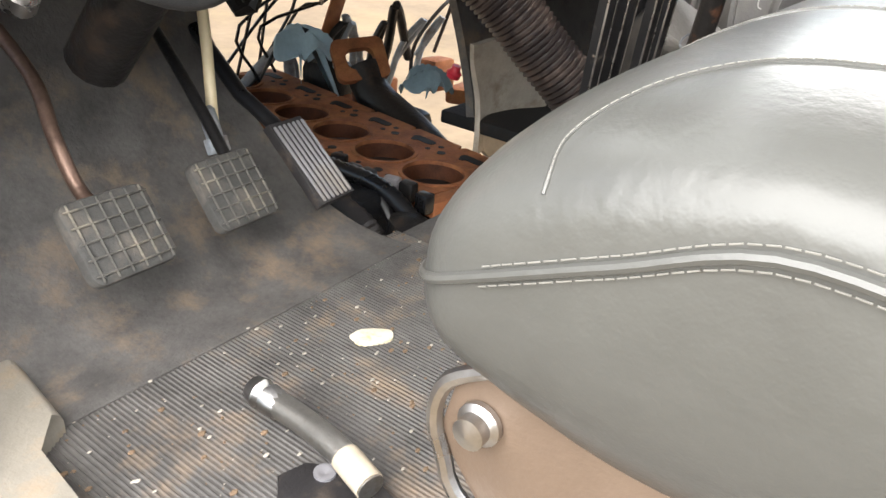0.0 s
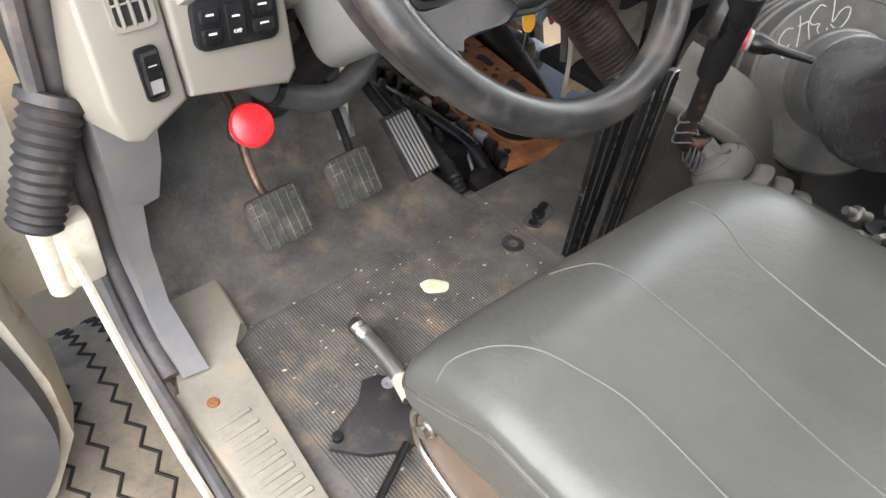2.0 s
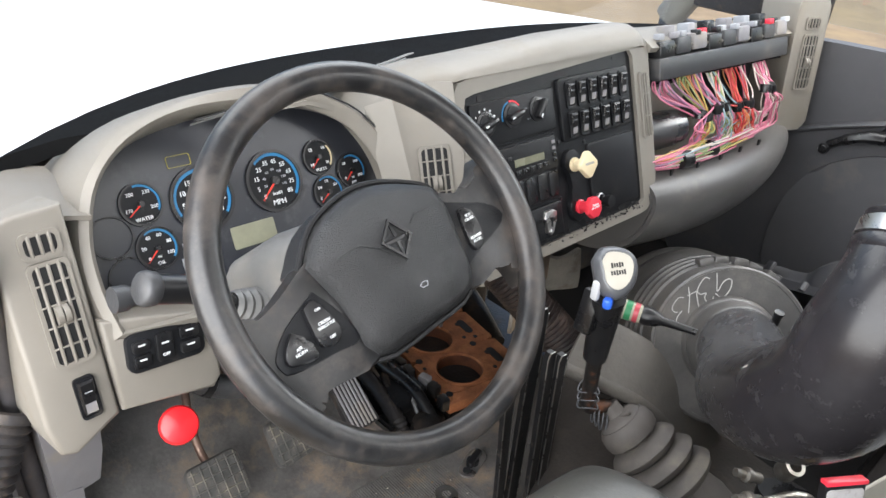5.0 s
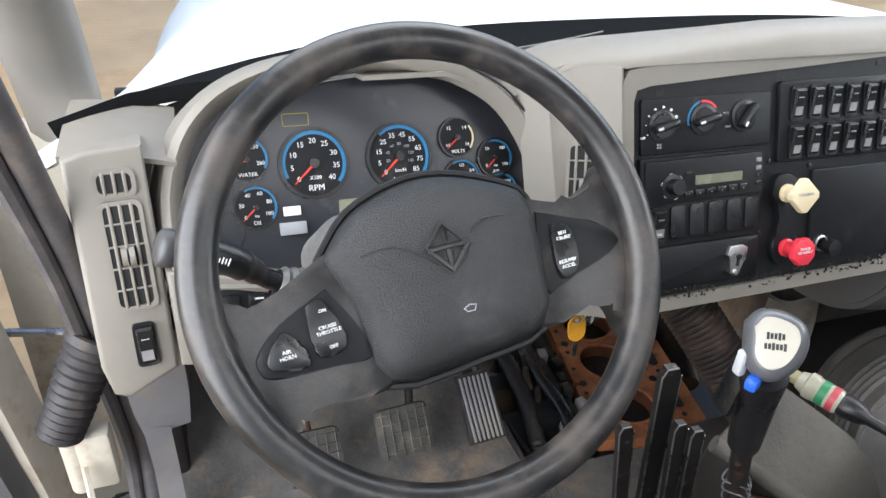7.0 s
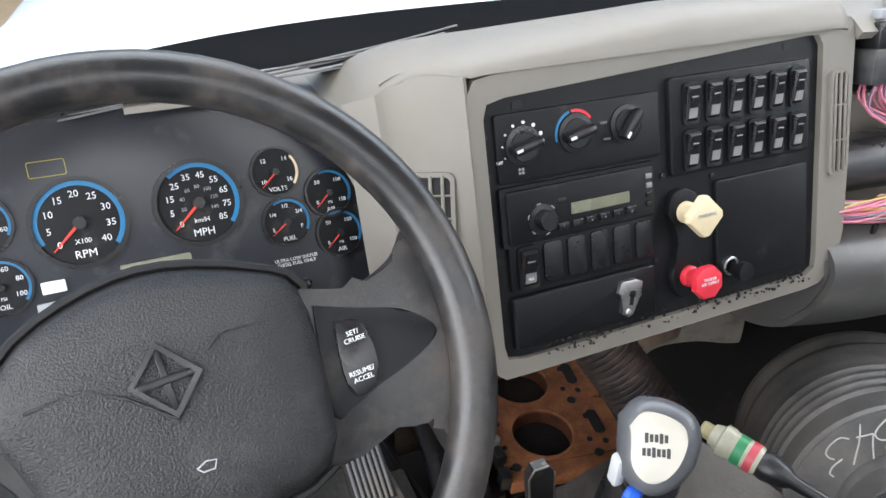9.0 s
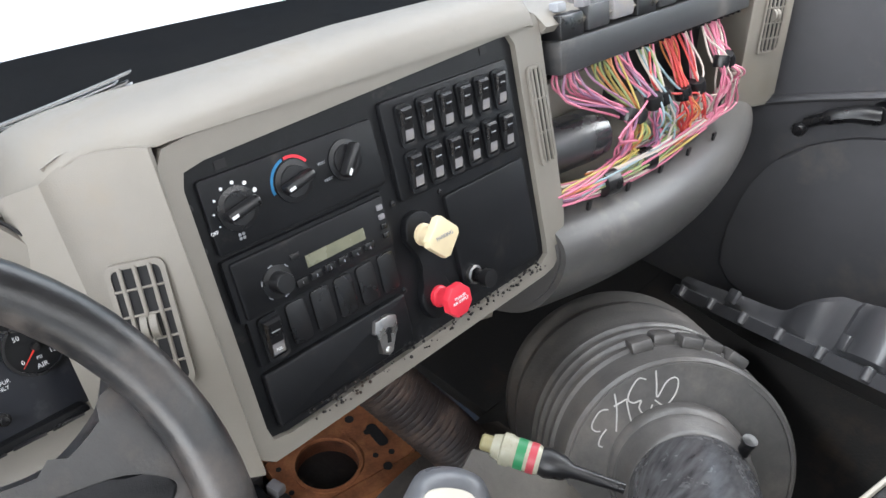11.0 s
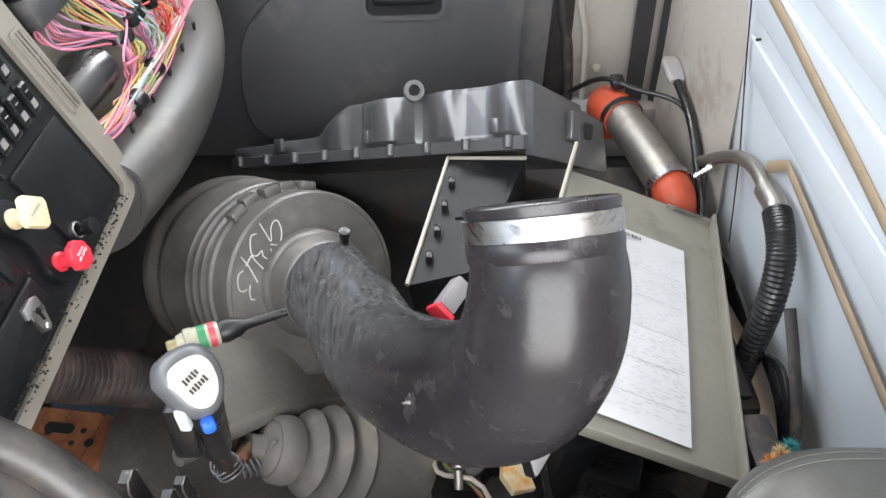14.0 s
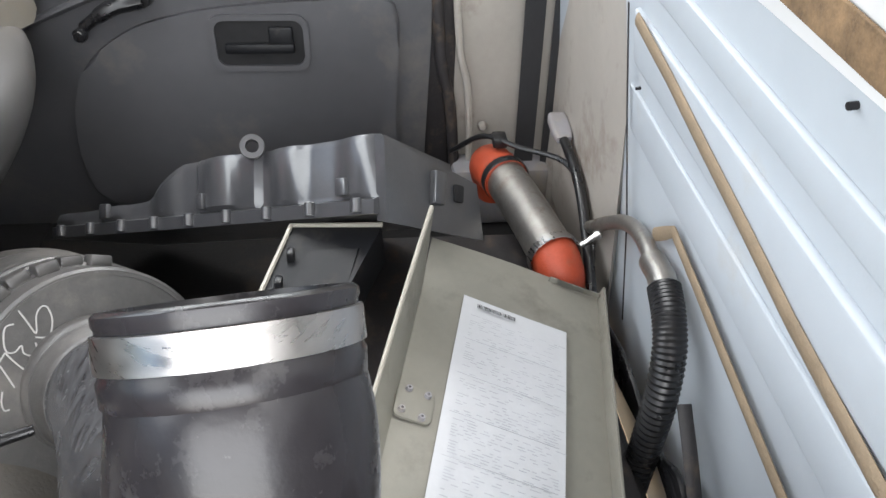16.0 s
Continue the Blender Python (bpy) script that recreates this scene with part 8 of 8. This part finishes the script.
part("side_fitting", lathe([(0.010, 0.0), (0.013, 0.01), (0.009, 0.02), (0.012, 0.04), (0.0, 0.042)], 14), ALLOY, valve, m=along((0.055, 0.02, 0.24), (0.8, -0.2, 0.3)))
for p_, d_, L_ in (((-0.03, 0.03, 0.20), (-0.8, 0.3, 0.35), 0.07), ((-0.035, 0.0, 0.17), (-0.8, 0.0, -0.45), 0.08), ((-0.01, 0.05, 0.22), (-0.7, 0.5, 0.3), 0.05)):
    part("spigot", lathe([(0.009, 0.0), (0.009, L_ * 0.4), (0.013, L_ * 0.45), (0.013, L_ * 0.6), (0.007, L_ * 0.65), (0.007, L_), (0.0, L_)], 14), ALLOY, valve, m=along(p_, d_))
part("bracket_arm", tube(smooth_path([(-0.05, 0.02, 0.22), (0.0, 0.0, 0.215), (0.025, -0.02, 0.21), (0.05, -0.03, 0.17), (0.055, -0.03, 0.10)], 5), 0.008, 10), ALLOY, valve)
part("bolt_end", lathe([(0.010, 0.0), (0.010, 0.016), (0.0, 0.016)], 6), RUST, valve, m=along((0.065, 0.035, 0.245), (0.4, 0.1, 0.8)))
card = thing("white_tag_module", "white module with a red top on a black stalk", "module", frame_of((0.847, 0.092, 0.420), (0.84, -0.54, 0.0), (0.22, 0.17, 0.93)))
part("case", prism(rounded(0.058, 0.092, 0.006, 3), -0.012, 0.0, 0.002), BLACK2, card)
part("face", prism(rounded(0.052, 0.080, 0.005, 3, (0, -0.003)), 0.0, 0.002, 0.001), mat("scuffed_white_plastic", (0.34, 0.33, 0.33), 0.45, var=0.15, scale=30, bump=0.1, dirt=(0.18, 0.16, 0.15), dirt_amount=0.3, dirt_scale=40), card, "white scratched face")
part("top_edge", box(0.058, 0.006, 0.014, 0.001, (0, 0.046, -0.004)), REDK, card)
part("scratch", tube([(0.0, 0.012, 0.0024), (0.004, -0.004, 0.0024), (-0.003, -0.012, 0.0024)], 0.0006, 5), DIM, card)
part("stalk", tube([(0, -0.042, -0.004), (0.0, -0.10, -0.008), (0.01, -0.415, -0.02)], 0.005, 8), BLACK2, card)
bin1 = thing("dark_floor_clutter", "dark plastic brackets and a box on the floor", "clutter")
part("box", box(0.10, 0.08, 0.14, 0.01, (0, 0, 0)), BLACK, bin1, m=T(1.00, 0.03, 0.14) @ R("Z", 25) @ R("X", 14))
part("box", box(0.07, 0.10, 0.07, 0.01, (0, 0, 0)), BLACK2, bin1, m=T(0.98, -0.06, 0.10) @ R("Z", -20))
part("bracket", box(0.16, 0.05, 0.02, 0.005, (0, 0, 0)), OILY, bin1, m=T(0.92, -0.14, 0.10) @ R("Z", 40))
for k in range(5):
    part("lead", tube(smooth_path([(1.02 + 0.01 * k, 0.22, 0.10), (0.97, 0.18 + 0.01 * k, 0.14), (0.93, 0.15, 0.12 + 0.01 * k), (0.88 - 0.01 * k, 0.10, 0.06)], 4), 0.004, 6), [BLACK2, WIRES[1], WIRES[3], BLACK2, WIRES[4]][k], bin1)
sponge = solo("foam_scrap", prism([(-0.03, -0.02), (0.03, -0.024), (0.036, 0.01), (0.0, 0.028), (-0.03, 0.02)], 0.0, 0.012, 0.004), mat("stained_foam", (0.62, 0.52, 0.32), 0.9, var=0.2, bump=0.6, dirt=(0.6, 0.25, 0.04), dirt_amount=0.45, dirt_scale=40), "stained yellow foam scrap", "foam", m=T(0.945, 0.100, 0.165) @ R("X", 20) @ R("Z", 20))
rng = random.Random(17)
duster = thing("fibre_duster", "fluffy blue, orange and tan fibre duster on the floor", "duster")
DUSTC = [mat("fibre_" + n, c, 0.95, var=0.3, bump=0) for n, c in (("blue", (0.02, 0.20, 0.36)), ("orange", (0.60, 0.26, 0.08)), ("tan", (0.52, 0.36, 0.20)), ("teal", (0.04, 0.26, 0.26)))]
for k, c0 in enumerate(((0.868, -0.226, 0.284), (0.882, -0.240, 0.288), (0.895, -0.256, 0.290), (0.906, -0.274, 0.288), (0.856, -0.214, 0.262), (0.845, -0.202, 0.236))):
    yb = bmesh.new()
    for i in range(620):
        d = Vector((rng.gauss(0, 1), rng.gauss(0, 1), rng.gauss(0.1, 1))).normalized()
        a = Vector(c0) + d * 0.004
        e = Vector(c0) + d * rng.uniform(0.010, 0.018) + Vector((rng.uniform(-0.004, 0.004), rng.uniform(-0.004, 0.004), rng.uniform(-0.004, 0.002)))
        q = d.cross(Vector((rng.uniform(-1, 1), rng.uniform(-1, 1), rng.uniform(-1, 1)))).normalized() * 0.0008
        yb.faces.new([yb.verts.new(v) for v in (a - q, a + q, e)])
    part("fibre_tuft", yb, DUSTC[(0, 1, 2, 3, 3, 1)[k]], duster)
part("handle", tube([(0.835, -0.19, 0.215), (0.868, -0.226, 0.280), (0.905, -0.272, 0.284)], 0.005, 8), BLACK2, duster)
ledge = solo("rear_floor_trim", box(0.16, 0.05, 0.27, 0.01, (0.90, -0.25, 0.135)), SEAL, "black trim block at the wall foot", "trim")

# ---------------------------------------------------------------- far outside
tk = thing("parked_trailer", "dark green parked truck body across the yard", "trailer", T(-1.2, 14.0, -1.15))
part("body", box(5.0, 2.2, 1.6, 0.06, (0, 0, 1.6)), mat("dark_green_paint", (0.035, 0.055, 0.055), 0.4, var=0.2), tk)
part("frame", box(5.2, 0.9, 0.2, 0.02, (0, 0, 0.7)), OILY, tk)
for wx in (-1.8, -0.6, 1.8):
    part("wheel", lathe([(0.0, -0.15), (0.45, -0.15), (0.5, -0.1), (0.5, 0.1), (0.45, 0.15), (0.0, 0.15)], 24, caps=False), GROOVE, tk, m=T(wx, -1.0, 0.5) @ R("X", 90))
